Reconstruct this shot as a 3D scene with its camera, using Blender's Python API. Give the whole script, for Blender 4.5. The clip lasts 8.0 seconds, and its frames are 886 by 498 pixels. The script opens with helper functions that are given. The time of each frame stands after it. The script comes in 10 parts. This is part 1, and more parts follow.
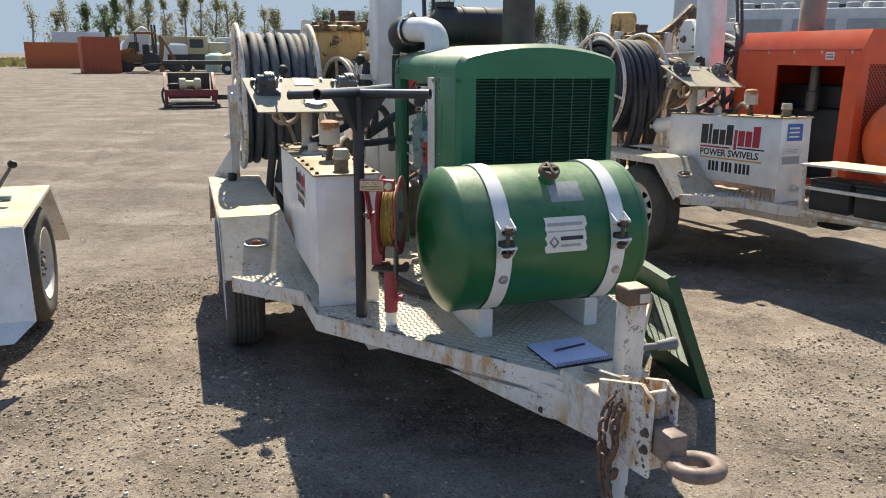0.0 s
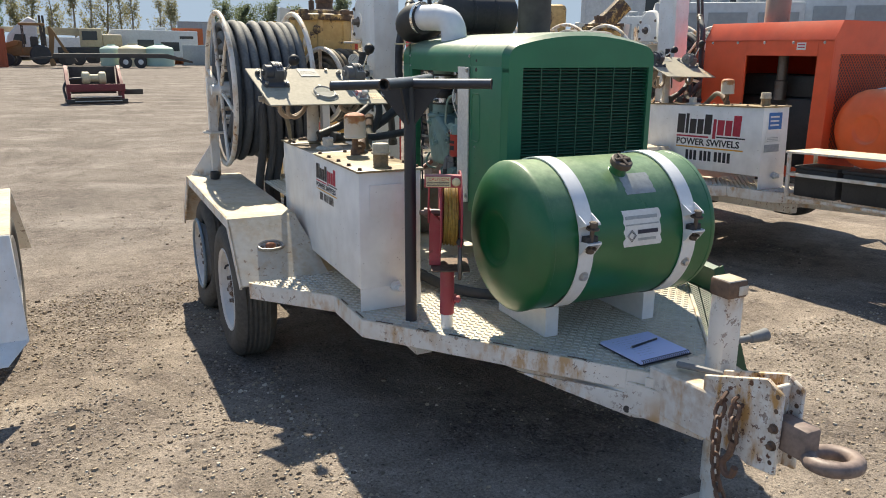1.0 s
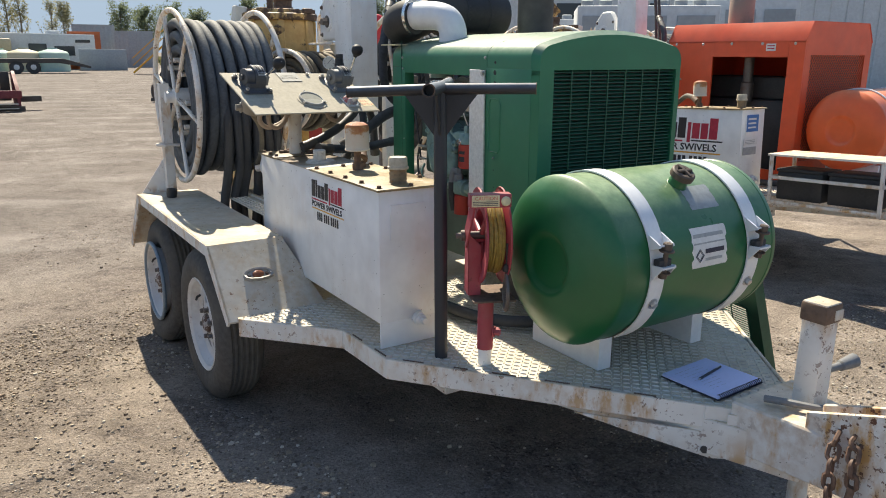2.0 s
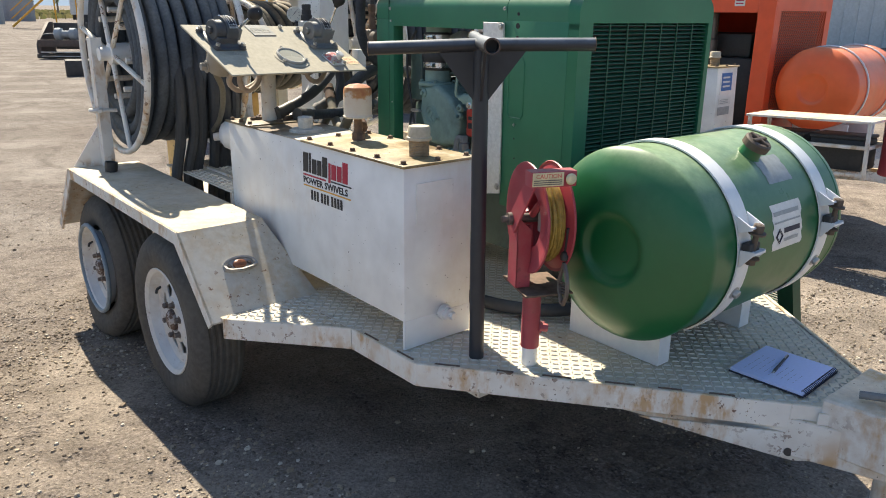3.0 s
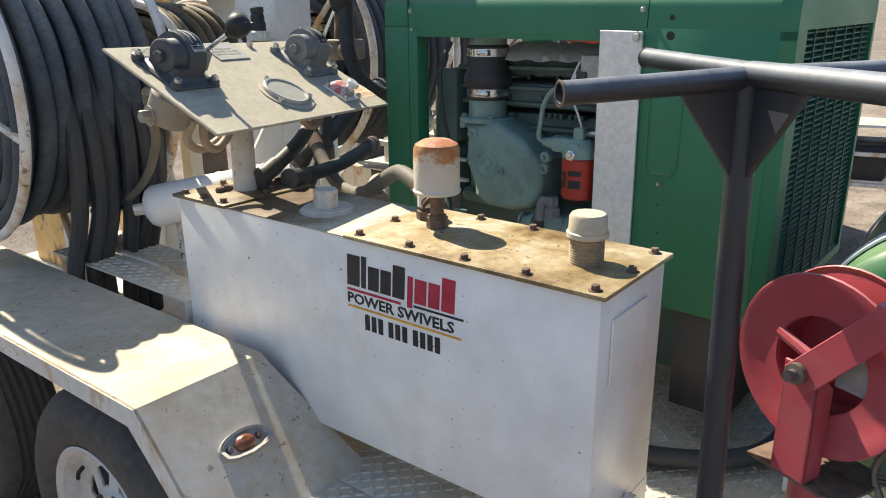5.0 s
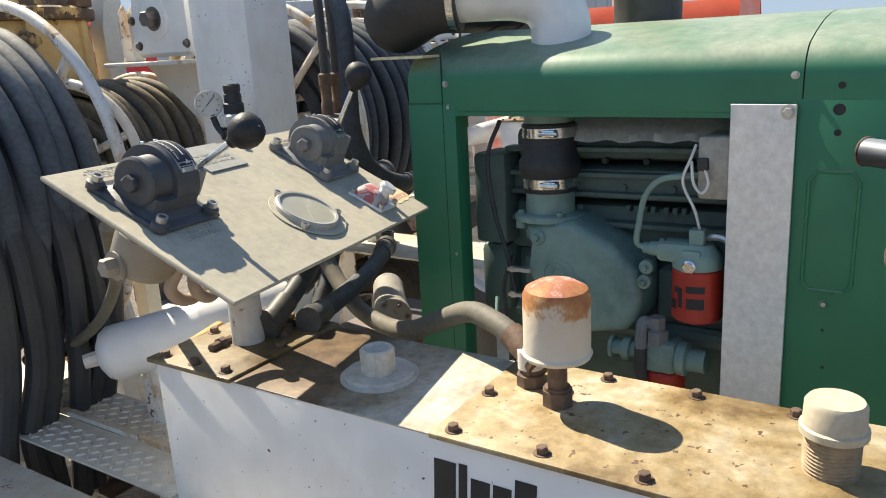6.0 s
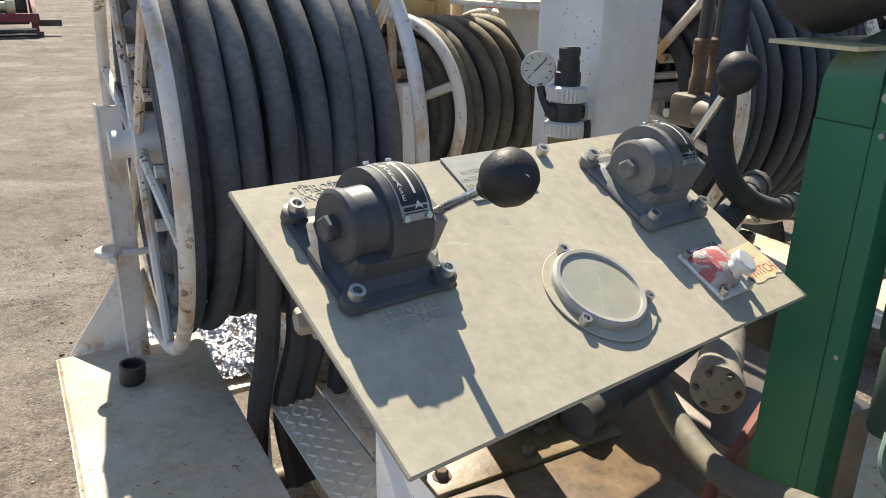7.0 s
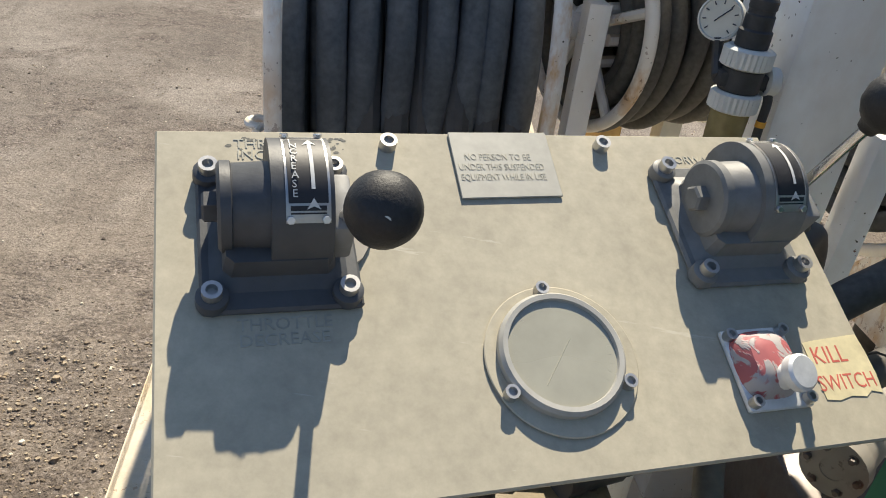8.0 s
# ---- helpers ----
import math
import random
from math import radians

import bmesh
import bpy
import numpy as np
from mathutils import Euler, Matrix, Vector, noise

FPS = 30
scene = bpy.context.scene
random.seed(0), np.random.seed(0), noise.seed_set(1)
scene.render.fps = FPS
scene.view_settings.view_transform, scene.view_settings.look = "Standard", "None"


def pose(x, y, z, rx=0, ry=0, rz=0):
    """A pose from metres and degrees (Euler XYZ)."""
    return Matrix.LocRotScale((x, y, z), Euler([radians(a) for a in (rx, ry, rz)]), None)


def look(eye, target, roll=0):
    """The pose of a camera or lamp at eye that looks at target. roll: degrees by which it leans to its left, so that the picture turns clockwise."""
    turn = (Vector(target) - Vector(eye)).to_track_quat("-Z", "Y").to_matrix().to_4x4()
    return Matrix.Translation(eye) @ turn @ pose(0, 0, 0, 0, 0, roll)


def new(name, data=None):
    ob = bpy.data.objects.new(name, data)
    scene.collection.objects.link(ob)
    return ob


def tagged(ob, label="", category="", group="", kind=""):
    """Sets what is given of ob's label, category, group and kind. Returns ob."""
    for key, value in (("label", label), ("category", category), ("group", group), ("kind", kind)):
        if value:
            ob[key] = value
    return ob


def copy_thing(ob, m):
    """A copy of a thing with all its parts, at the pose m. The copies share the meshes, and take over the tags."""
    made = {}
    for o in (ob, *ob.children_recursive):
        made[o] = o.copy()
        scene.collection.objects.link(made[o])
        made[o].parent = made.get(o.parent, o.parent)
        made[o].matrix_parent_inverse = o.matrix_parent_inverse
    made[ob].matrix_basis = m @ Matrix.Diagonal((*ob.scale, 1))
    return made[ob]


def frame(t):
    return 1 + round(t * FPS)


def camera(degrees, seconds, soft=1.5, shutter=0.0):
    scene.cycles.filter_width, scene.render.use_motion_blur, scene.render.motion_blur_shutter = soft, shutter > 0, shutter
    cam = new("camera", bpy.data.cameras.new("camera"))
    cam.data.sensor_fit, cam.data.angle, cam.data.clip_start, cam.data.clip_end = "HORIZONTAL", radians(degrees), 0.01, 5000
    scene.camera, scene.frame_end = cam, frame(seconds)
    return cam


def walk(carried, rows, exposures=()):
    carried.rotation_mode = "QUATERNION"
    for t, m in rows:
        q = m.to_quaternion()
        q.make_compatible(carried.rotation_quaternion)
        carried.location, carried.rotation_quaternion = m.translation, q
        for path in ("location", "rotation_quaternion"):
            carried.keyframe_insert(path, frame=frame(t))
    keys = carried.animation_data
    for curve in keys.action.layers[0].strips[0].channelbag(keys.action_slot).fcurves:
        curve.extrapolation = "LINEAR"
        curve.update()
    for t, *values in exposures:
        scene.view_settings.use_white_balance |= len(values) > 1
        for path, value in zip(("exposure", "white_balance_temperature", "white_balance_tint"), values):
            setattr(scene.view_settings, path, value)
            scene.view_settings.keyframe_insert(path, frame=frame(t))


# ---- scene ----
cam = camera(60.8, 8.0, soft=1.0)
PATH = [
    (0, (0.033, -0.121, 1.629), (0.658, 1.713, 1.133), 0.4),
    (0.5, (-0.286, 0.017, 1.637), (0.466, 1.799, 1.131), 0.6),
    (1, (-0.472, 0.251, 1.605), (0.375, 1.989, 1.094), 0.4),
    (1.2, (-0.507, 0.381, 1.617), (0.374, 2.102, 1.104), 0.3),
    (2.3, (-0.795, 0.941, 1.587), (0.326, 2.513, 1.064), 0.2),
    (2.5, (-0.853, 1.049, 1.596), (0.315, 2.576, 1.044), 0.2),
    (3, (-0.787, 1.367, 1.569), (0.439, 2.827, 0.965), 0.7),
    (3.5, (-0.772, 1.671, 1.549), (0.513, 3.059, 0.9), 1.8),
    (4, (-0.828, 2.064, 1.564), (0.537, 3.359, 0.886), 2.5),
    (4.2, (-0.814, 2.178, 1.549), (0.578, 3.448, 0.88), 2.3),
    (5.3, (-0.454, 2.835, 1.613), (1.104, 3.944, 1.027), -1.9),
    (5.5, (-0.412, 2.97, 1.625), (1.184, 4.041, 1.071), -2.4),
    (5.7, (-0.352, 3.083, 1.638), (1.265, 4.14, 1.12), -2.0),
    (6, (-0.257, 3.202, 1.659), (1.369, 4.243, 1.135), -3.1),
    (6.3, (-0.113, 3.293, 1.669), (1.402, 4.482, 1.129), -3.3),
    (6.5, (-0.024, 3.346, 1.702), (1.336, 4.71, 1.164), -2.7),
    (6.6, (0.057, 3.39, 1.723), (1.308, 4.84, 1.146), -3.0),
    (7, (0.168, 3.509, 1.723), (1.105, 5.136, 1.033), 1.1),
    (7.5, (0.327, 3.576, 1.782), (0.974, 5.246, 0.892), 6.7),
    (8, (0.52, 3.602, 1.789), (0.801, 5.306, 0.779), 6.9),
]
EXPOSURE = [(0.0, 0.80), (1.0, 0.86), (2.5, 0.92), (3.0, 1.06), (3.5, 1.13), (4.0, 1.12), (5.5, 1.02), (6.0, 1.03), (6.5, 1.12), (7.0, 1.00), (7.5, 0.86), (8.0, 0.76)]
walk(cam, [(t, look(eye, target, roll)) for t, eye, target, roll in PATH], EXPOSURE)

# ---- daylight: clear sky and one high sun behind the equipment ----
SUN_DIR = Vector((0.19, 0.81, 1.0)).normalized()
world = bpy.data.worlds.new("world")
scene.world = world
world.use_nodes = True
wn = world.node_tree.nodes
sky = wn.new("ShaderNodeTexSky")
sky.sky_type = "NISHITA"
sky.sun_disc = False
sky.sun_elevation = math.asin(SUN_DIR.z)
sky.sun_rotation = math.atan2(SUN_DIR.x, SUN_DIR.y)
sky.air_density, sky.dust_density, sky.ozone_density = 1.0, 0.7, 3.0
wn["Background"].inputs["Strength"].default_value = 0.096
haze = wn.new("ShaderNodeMix")  # thin even haze: no part of the sky brighter than this
haze.data_type, haze.blend_type = "RGBA", "DARKEN"
haze.inputs[0].default_value = 1.0
haze.inputs[7].default_value = (2.5, 3.15, 3.9, 1.0)
world.node_tree.links.new(sky.outputs[0], haze.inputs[6])
world.node_tree.links.new(haze.outputs[2], wn["Background"].inputs["Color"])
sun_data = bpy.data.lights.new("sun", "SUN")
sun_data.energy, sun_data.angle, sun_data.color = 5.0, radians(0.55), (1.0, 0.90, 0.72)
sun = new("sun", sun_data)
sun.matrix_world = look(tuple(SUN_DIR * 50), (0, 0, 0))

# ---- shaping helpers ----
BASE = {}


def thing(name, base, label, category, group="", kind="", turn=None):
    """An Empty at the thing's base; its parts are shaped in place and hung under it."""
    ob = new(name)
    ob.empty_display_size = 0.05
    ob.matrix_basis = Matrix.Translation(base)
    BASE[ob] = Vector(base)
    return tagged(ob, label, category, group, kind)


def finish(bm, name, material, sharp=35.0):
    bmesh.ops.recalc_face_normals(bm, faces=bm.faces)
    limit = radians(sharp)
    for f in bm.faces:
        f.smooth = True
    for e in bm.edges:
        if len(e.link_faces) == 2 and e.calc_face_angle(0.0) > limit:
            e.smooth = False
    me = bpy.data.meshes.new(name)
    bm.to_mesh(me)
    bm.free()
    me.materials.append(material)
    return me


LOOSE = {"maker_bar", "bolt", "screw", "hole", "bolt_hole", "wheel_nut", "drum_bar", "boss", "block", "leg", "bracket", "cradle", "latch", "edge_weld",
         "brace", "axle", "cradle_post", "rib", "lid_bolt", "foot", "clip", "collar", "hose_band", "fitting", "lug"}


def pieces(bm):
    """The separate bodies of a mesh; bodies that touch stay together."""
    left, out = set(bm.verts), []
    while left:
        stack, seen = [left.pop()], []
        while stack:
            v = stack.pop()
            seen.append(v)
            for e in v.link_edges:
                o = e.other_vert(v)
                if o in left:
                    left.discard(o)
                    stack.append(o)
        lo = Vector([min(v.co[i] for v in seen) - 0.0005 for i in range(3)])
        hi = Vector([max(v.co[i] for v in seen) + 0.0005 for i in range(3)])
        group = [seen, lo, hi]
        for g in [g for g in out if all(g[1][i] <= hi[i] and g[2][i] >= lo[i] for i in range(3))]:
            out.remove(g)
            group = [group[0] + g[0], Vector(map(min, group[1], g[1])), Vector(map(max, group[2], g[2]))]
        out.append(group)
    return [g[0] for g in out]


def part(name, bm, material, parent, label=""):
    """Links a bmesh, shaped in place, as one mesh under a thing or a part."""
    base = BASE[parent]
    bmesh.ops.translate(bm, verts=bm.verts, vec=-base)
    bodies = [bm]
    if name in LOOSE:
        groups = pieces(bm)
        if len(groups) > 1:
            bodies = []
            for g in groups:
                one = bmesh.new()
                twin = {v: one.verts.new(v.co) for v in g}
                for f in {f for v in g for f in v.link_faces}:
                    one.faces.new([twin[v] for v in f.verts])
                bodies.append(one)
            bm.free()
    for body in bodies:
        ob = new(name, finish(body, name, material))
        ob.parent = parent
        BASE[ob] = base
        tagged(ob, label)
    return ob


def whole(name, bm, material, label, category, group="", kind="", base=(0, 0, 0)):
    bmesh.ops.translate(bm, verts=bm.verts, vec=-Vector(base))
    ob = new(name, finish(bm, name, material))
    ob.matrix_basis = Matrix.Translation(base)
    BASE[ob] = Vector(base)
    return tagged(ob, label, category, group, kind)


def frame_of(direction, up=(0, 0, 1)):
    d = Vector(direction).normalized()
    u = Vector(up)
    if abs(d.dot(u)) > 0.98:
        u = Vector((1, 0, 0))
    x = u.cross(d).normalized()
    y = d.cross(x)
    return Matrix((x, y, d)).transposed()


def box(bm, lo, hi, bevel=0.0, m=None):
    g = bmesh.ops.create_cube(bm, size=1.0)
    lo, hi = Vector(lo), Vector(hi)
    for v in g["verts"]:
        v.co = Vector([(lo[i] + hi[i]) / 2 + v.co[i] * (hi[i] - lo[i]) for i in range(3)])
    vs = g["verts"]
    if bevel:
        es = list({e for v in vs for e in v.link_edges})
        r = bmesh.ops.bevel(bm, geom=es, offset=bevel, segments=2, affect="EDGES", profile=0.5)
        vs = list({v for f in r["faces"] for v in f.verts} | {v for v in vs if v.is_valid})
    if m is not None:
        bmesh.ops.transform(bm, matrix=m, verts=vs)
    return vs


def slab(bm, poly, vec, bevel=0.0):
    """A flat outline, given by its corners, thickened along vec."""
    a = [bm.verts.new(p) for p in poly]
    b = [bm.verts.new(Vector(p) + Vector(vec)) for p in poly]
    n = len(a)
    fs = [bm.faces.new(a), bm.faces.new(b[::-1])]
    for i in range(n):
        fs.append(bm.faces.new((a[i], b[i], b[(i + 1) % n], a[(i + 1) % n])))
    if bevel:
        es = list({e for f in fs for e in f.edges})
        bmesh.ops.bevel(bm, geom=es, offset=bevel, segments=1, affect="EDGES", profile=0.5)


def rod(bm, a, b, r, r2=None, seg=16, cap=True, rim=0.0):
    a, b = Vector(a), Vector(b)
    r2 = r if r2 is None else r2
    prof = [(r, 0), (r2, (b - a).length)]
    if rim:
        L = (b - a).length
        prof = [(r - rim, 0), (r, rim), (r2, L - rim), (r2 - rim, L)]
    turned(bm, prof, a, b - a, seg, cap)


def turned(bm, prof, origin, axis, seg=24, cap=True, closed=False):
    """A turned shape: (radius, distance along the axis) from origin."""
    m = frame_of(axis)
    o = Vector(origin)
    rings = []
    for r, h in prof:
        if r < 1e-6:
            rings.append([bm.verts.new(o + m @ Vector((0, 0, h)))])
        else:
            rings.append([bm.verts.new(o + m @ Vector((r * math.cos(2 * math.pi * i / seg), r * math.sin(2 * math.pi * i / seg), h))) for i in range(seg)])
    pairs = list(zip(rings, rings[1:]))
    if closed:
        pairs.append((rings[-1], rings[0]))
    for p, q in pairs:
        for i in range(seg):
            j = (i + 1) % seg
            if len(p) == 1 and len(q) == 1:
                continue
            if len(p) == 1:
                bm.faces.new((p[0], q[i], q[j]))
            elif len(q) == 1:
                bm.faces.new((p[i], q[0], p[j]))
            else:
                bm.faces.new((p[i], q[i], q[j], p[j]))
    if cap and not closed:
        for ring in (rings[0], rings[-1]):
            if len(ring) > 2:
                bm.faces.new(ring)


def curve_points(pts, step=6, closed=False):
    """A smooth line through the points."""
    pts = [Vector(p) for p in pts]
    n = len(pts)
    out = []
    for i in range(n if closed else n - 1):
        p1, p2 = pts[i], pts[(i + 1) % n]
        p0 = pts[i - 1] if (closed or i) else p1 * 2 - p2
        p3 = pts[(i + 2) % n] if (closed or i + 2 < n) else p2 * 2 - p1
        for k in range(step):
            t = k / step
            out.append(0.5 * ((2 * p1) + (p2 - p0) * t + (2 * p0 - 5 * p1 + 4 * p2 - p3) * t * t + (3 * p1 - p0 - 3 * p2 + p3) * t ** 3))
    if not closed:
        out.append(pts[-1])
    return out


def tube(bm, pts, r, seg=10, closed=False, smooth=6, hollow=0.0):
    """A pipe or hose along a line of points."""
    if smooth:
        pts = curve_points(pts, smooth, closed)
    pts = [Vector(p) for p in pts]
    n = len(pts)
    rings = []
    up = None
    for i in range(n):
        a = pts[i - 1] if (closed or i) else pts[i]
        b = pts[(i + 1) % n] if (closed or i < n - 1) else pts[i]
        d = (b - a).normalized()
        if up is None:
            up = frame_of(d).col[0].copy()
        up = (up - d * up.dot(d)).normalized()
        w = d.cross(up)
        rings.append([bm.verts.new(pts[i] + r * (math.cos(2 * math.pi * k / seg) * up + math.sin(2 * math.pi * k / seg) * w)) for k in range(seg)])
    for i in range(n if closed else n - 1):
        p, q = rings[i], rings[(i + 1) % n]
        for k in range(seg):
            j = (k + 1) % seg
            bm.faces.new((p[k], p[j], q[j], q[k]))
    if not closed:
        for ring in (rings[0], rings[-1]):
            if hollow:
                c = sum((v.co for v in ring), Vector()) / seg
                inner = [bm.verts.new(c + (v.co - c) * hollow) for v in ring]
                d = (pts[0] - pts[1] if ring is rings[0] else pts[-1] - pts[-2]).normalized()
                deep = [bm.verts.new(v.co - d * r * 2.5) for v in inner]
                for k in range(seg):
                    j = (k + 1) % seg
                    bm.faces.new((ring[k], ring[j], inner[j], inner[k]))
                    bm.faces.new((inner[k], inner[j], deep[j], deep[k]))
                bm.faces.new(deep)
            else:
                bm.faces.new(ring)


def ring_points(c, r, axis, n=32, start=0.0, end=360.0, squash=1.0):
    m = frame_of(axis)
    c = Vector(c)
    full = abs(end - start) >= 359.9
    k = n if full else n + 1
    return [c + m @ Vector((r * math.cos(radians(start + (end - start) * i / n)), squash * r * math.sin(radians(start + (end - start) * i / n)), 0)) for i in range(k)]


def bolt(bm, p, axis, r=0.008, h=0.007, washer=True):
    a = Vector(axis).normalized()
    p = Vector(p)
    if washer:
        turned(bm, [(r * 1.5, 0), (r * 1.5, h * 0.25)], p - a * 0.001, a, 12)
    turned(bm, [(r, 0), (r, h * 0.85), (r * 0.85, h)], p + a * h * 0.2, a, 6)


def lettering(name, text, size, m, material, parent, depth=0.0006, align="LEFT", stretch=1.0, bold=0.0):
    cu = bpy.data.curves.new(name, "FONT")
    cu.body, cu.size, cu.extrude, cu.align_x = text, size, depth, align
    cu.resolution_u = 2
    cu.offset = bold * size
    ob = bpy.data.objects.new(name, cu)
    scene.collection.objects.link(ob)
    bpy.context.view_layer.update()
    me = bpy.data.meshes.new_from_object(ob.evaluated_get(bpy.context.evaluated_depsgraph_get()))
    bpy.data.objects.remove(ob)
    me.transform(Matrix.Diagonal((stretch, 1, 1, 1)))
    me.transform(Matrix.Translation(-BASE[parent]) @ m)
    me.materials.clear()
    me.materials.append(material)
    made = new(name, me)
    made.parent = parent
    BASE[made] = BASE[parent]
    return made


def B():
    return bmesh.new()


# ---- materials ----
def rgb(c):
    return (*c, 1.0)


class Nodes:
    """Short-hand for building a node material."""

    def __init__(self, name):
        self.mat = bpy.data.materials.new(name)
        self.mat.use_nodes = True
        self.t = self.mat.node_tree
        self.bsdf = self.t.nodes["Principled BSDF"]
        self.co = self.t.nodes.new("ShaderNodeTexCoord").outputs["Object"]

    def link(self, a, b):
        self.t.links.new(a, b)

    def noise(self, scale, detail=4.0, rough=0.55, stretch=None, distortion=0.0):
        n = self.t.nodes.new("ShaderNodeTexNoise")
        n.inputs["Scale"].default_value, n.inputs["Detail"].default_value = scale, detail
        n.inputs["Roughness"].default_value, n.inputs["Distortion"].default_value = rough, distortion
        co = self.co
        if stretch:
            mp = self.t.nodes.new("ShaderNodeMapping")
            mp.inputs["Scale"].default_value = stretch
            self.link(co, mp.inputs["Vector"])
            co = mp.outputs[0]
        self.link(co, n.inputs["Vector"])
        return n.outputs["Fac"]

    def cells(self, scale, feature="F1"):
        n = self.t.nodes.new("ShaderNodeTexVoronoi")
        n.feature = feature
        n.inputs["Scale"].default_value = scale
        self.link(self.co, n.inputs["Vector"])
        return n

    def ramp(self, fac, *stops):
        n = self.t.nodes.new("ShaderNodeValToRGB")
        e = n.color_ramp.elements
        while len(e) < len(stops):
            e.new(0.5)
        for el, (p, c) in zip(e, stops):
            el.position = p
            el.color = rgb(c) if isinstance(c, tuple) else (c, c, c, 1)
        self.link(fac, n.inputs[0])
        return n.outputs[0]

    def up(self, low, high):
        """1 where the surface faces the sky, for dust and painted sheen; 0 on upright faces."""
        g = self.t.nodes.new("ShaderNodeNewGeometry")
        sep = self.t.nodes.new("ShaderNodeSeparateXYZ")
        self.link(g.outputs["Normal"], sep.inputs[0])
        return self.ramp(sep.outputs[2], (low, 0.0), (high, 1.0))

    def mix(self, fac, a, b, mode="MIX"):
        n = self.t.nodes.new("ShaderNodeMix")
        n.data_type, n.blend_type = "RGBA", mode
        for sock, val in ((n.inputs[0], fac), (n.inputs[6], a), (n.inputs[7], b)):
            if isinstance(val, (int, float)):
                sock.default_value = val
            elif isinstance(val, tuple):
                sock.default_value = rgb(val)
            else:
                self.link(val, sock)
        return n.outputs[2]

    def math(self, op, a, b=0.0):
        n = self.t.nodes.new("ShaderNodeMath")
        n.operation = op
        for sock, val in zip(n.inputs, (a, b)):
            if isinstance(val, (int, float)):
                sock.default_value = val
            else:
                self.link(val, sock)
        return n.outputs[0]

    def bump(self, height, strength=0.3, dist=0.01):
        n = self.t.nodes.new("ShaderNodeBump")
        n.inputs["Strength"].default_value, n.inputs["Distance"].default_value = strength, dist
        self.link(height, n.inputs["Height"])
        self.link(n.outputs[0], self.bsdf.inputs["Normal"])

    def set(self, color=None, rough=None, metal=None, **more):
        for key, val in (("Base Color", color), ("Roughness", rough), ("Metallic", metal), *more.items()):
            if val is None:
                continue
            s = self.bsdf.inputs[key]
            if isinstance(val, tuple):
                s.default_value = rgb(val)
            elif isinstance(val, (int, float)):
                s.default_value = val
            else:
                self.link(val, s)
        return self.mat


def paint(name, base, chip=0.66, grime=(0.30, 0.24, 0.16), grime_amount=0.35, rough=0.42, rust=(0.16, 0.06, 0.025), coat=0.15, spots=True, dust_or_sheen=None, amount=0.8, streaks=0.0, relief=0.25, lies=(0.35, 0.97)):
    """Old sprayed paint on steel: faint waviness, dust, painted top sheen, small chips that show rust."""
    n = Nodes(name)
    big = n.noise(2.3, 5, 0.6)
    fine = n.noise(26, 6, 0.65)
    dirt = n.math("MULTIPLY", n.ramp(big, (0.42, 0.0), (0.72, 1.0)), n.ramp(fine, (0.35, 0.0), (0.7, 1.0)))
    col = n.mix(n.math("MULTIPLY", dirt, grime_amount), base, grime)
    tone = n.ramp(n.noise(7, 3), (0.3, 0.9), (0.7, 1.06))
    col = n.mix(1.0, col, tone, "MULTIPLY")
    if streaks:
        run = n.ramp(n.noise(5.5, 5, 0.65, (3.0, 3.0, 1.3)), (0.47, 0.0), (0.60, 1.0))
        patch = n.ramp(n.noise(2.2, 4, 0.6), (0.41, 0.0), (0.54, 1.0))
        col = n.mix(n.math("MULTIPLY", n.math("MULTIPLY", run, patch), streaks), col, (0.50, 0.29, 0.11))
    # paler upward faces: dust, and on green and black also painted sheen
    if dust_or_sheen:
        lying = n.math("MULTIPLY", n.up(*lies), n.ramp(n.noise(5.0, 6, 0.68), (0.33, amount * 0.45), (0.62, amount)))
        col = n.mix(lying, col, n.mix(1.0, dust_or_sheen, n.ramp(n.noise(34, 6, 0.72), (0.30, 0.74), (0.70, 1.20)), "MULTIPLY"))
    if streaks:
        specks = n.math("MULTIPLY", n.ramp(n.noise(105, 1), (0.735, 0.0), (0.75, 1.0)), n.ramp(n.noise(4.2, 2), (0.46, 0.0), (0.56, 1.0)))
        col = n.mix(specks, col, (0.05, 0.035, 0.025))
    height = n.noise(60, 3)
    if spots:
        chips = n.ramp(n.noise(38, 4, 0.7), (chip, 0.0), (chip + 0.012, 1.0))
        where = n.ramp(n.noise(3.1, 2), (0.45, 0.0), (0.62, 1.0))
        chips = n.math("MULTIPLY", chips, where)
        col = n.mix(chips, col, rust)
        height = n.math("SUBTRACT", n.math("MULTIPLY", height, 0.15), chips)
    n.bump(height, relief, 0.003)
    r = n.ramp(big, (0.3, max(rough - 0.1, 0.05)), (0.75, min(rough + 0.22, 1.0)))
    return n.set(col, r, 0.0, **{"Coat Weight": coat, "Coat Roughness": 0.25})


def metal(name, base, rough=0.38, stain=(0.12, 0.08, 0.05), amount=0.3, metallic=0.9, grain=None):
    n = Nodes(name)
    a = n.noise(9, 5, 0.65)
    col = n.mix(n.math("MULTIPLY", n.ramp(a, (0.5, 0.0), (0.75, 1.0)), amount), base, stain)
    fine = n.noise(70, 4, 0.6, grain)
    col = n.mix(1.0, col, n.ramp(fine, (0.3, 0.85), (0.7, 1.08)), "MULTIPLY")
    n.bump(fine, 0.12, 0.002)
    return n.set(col, n.ramp(a, (0.3, max(rough - 0.1, 0.05)), (0.7, min(1.0, rough + 0.18))), metallic)


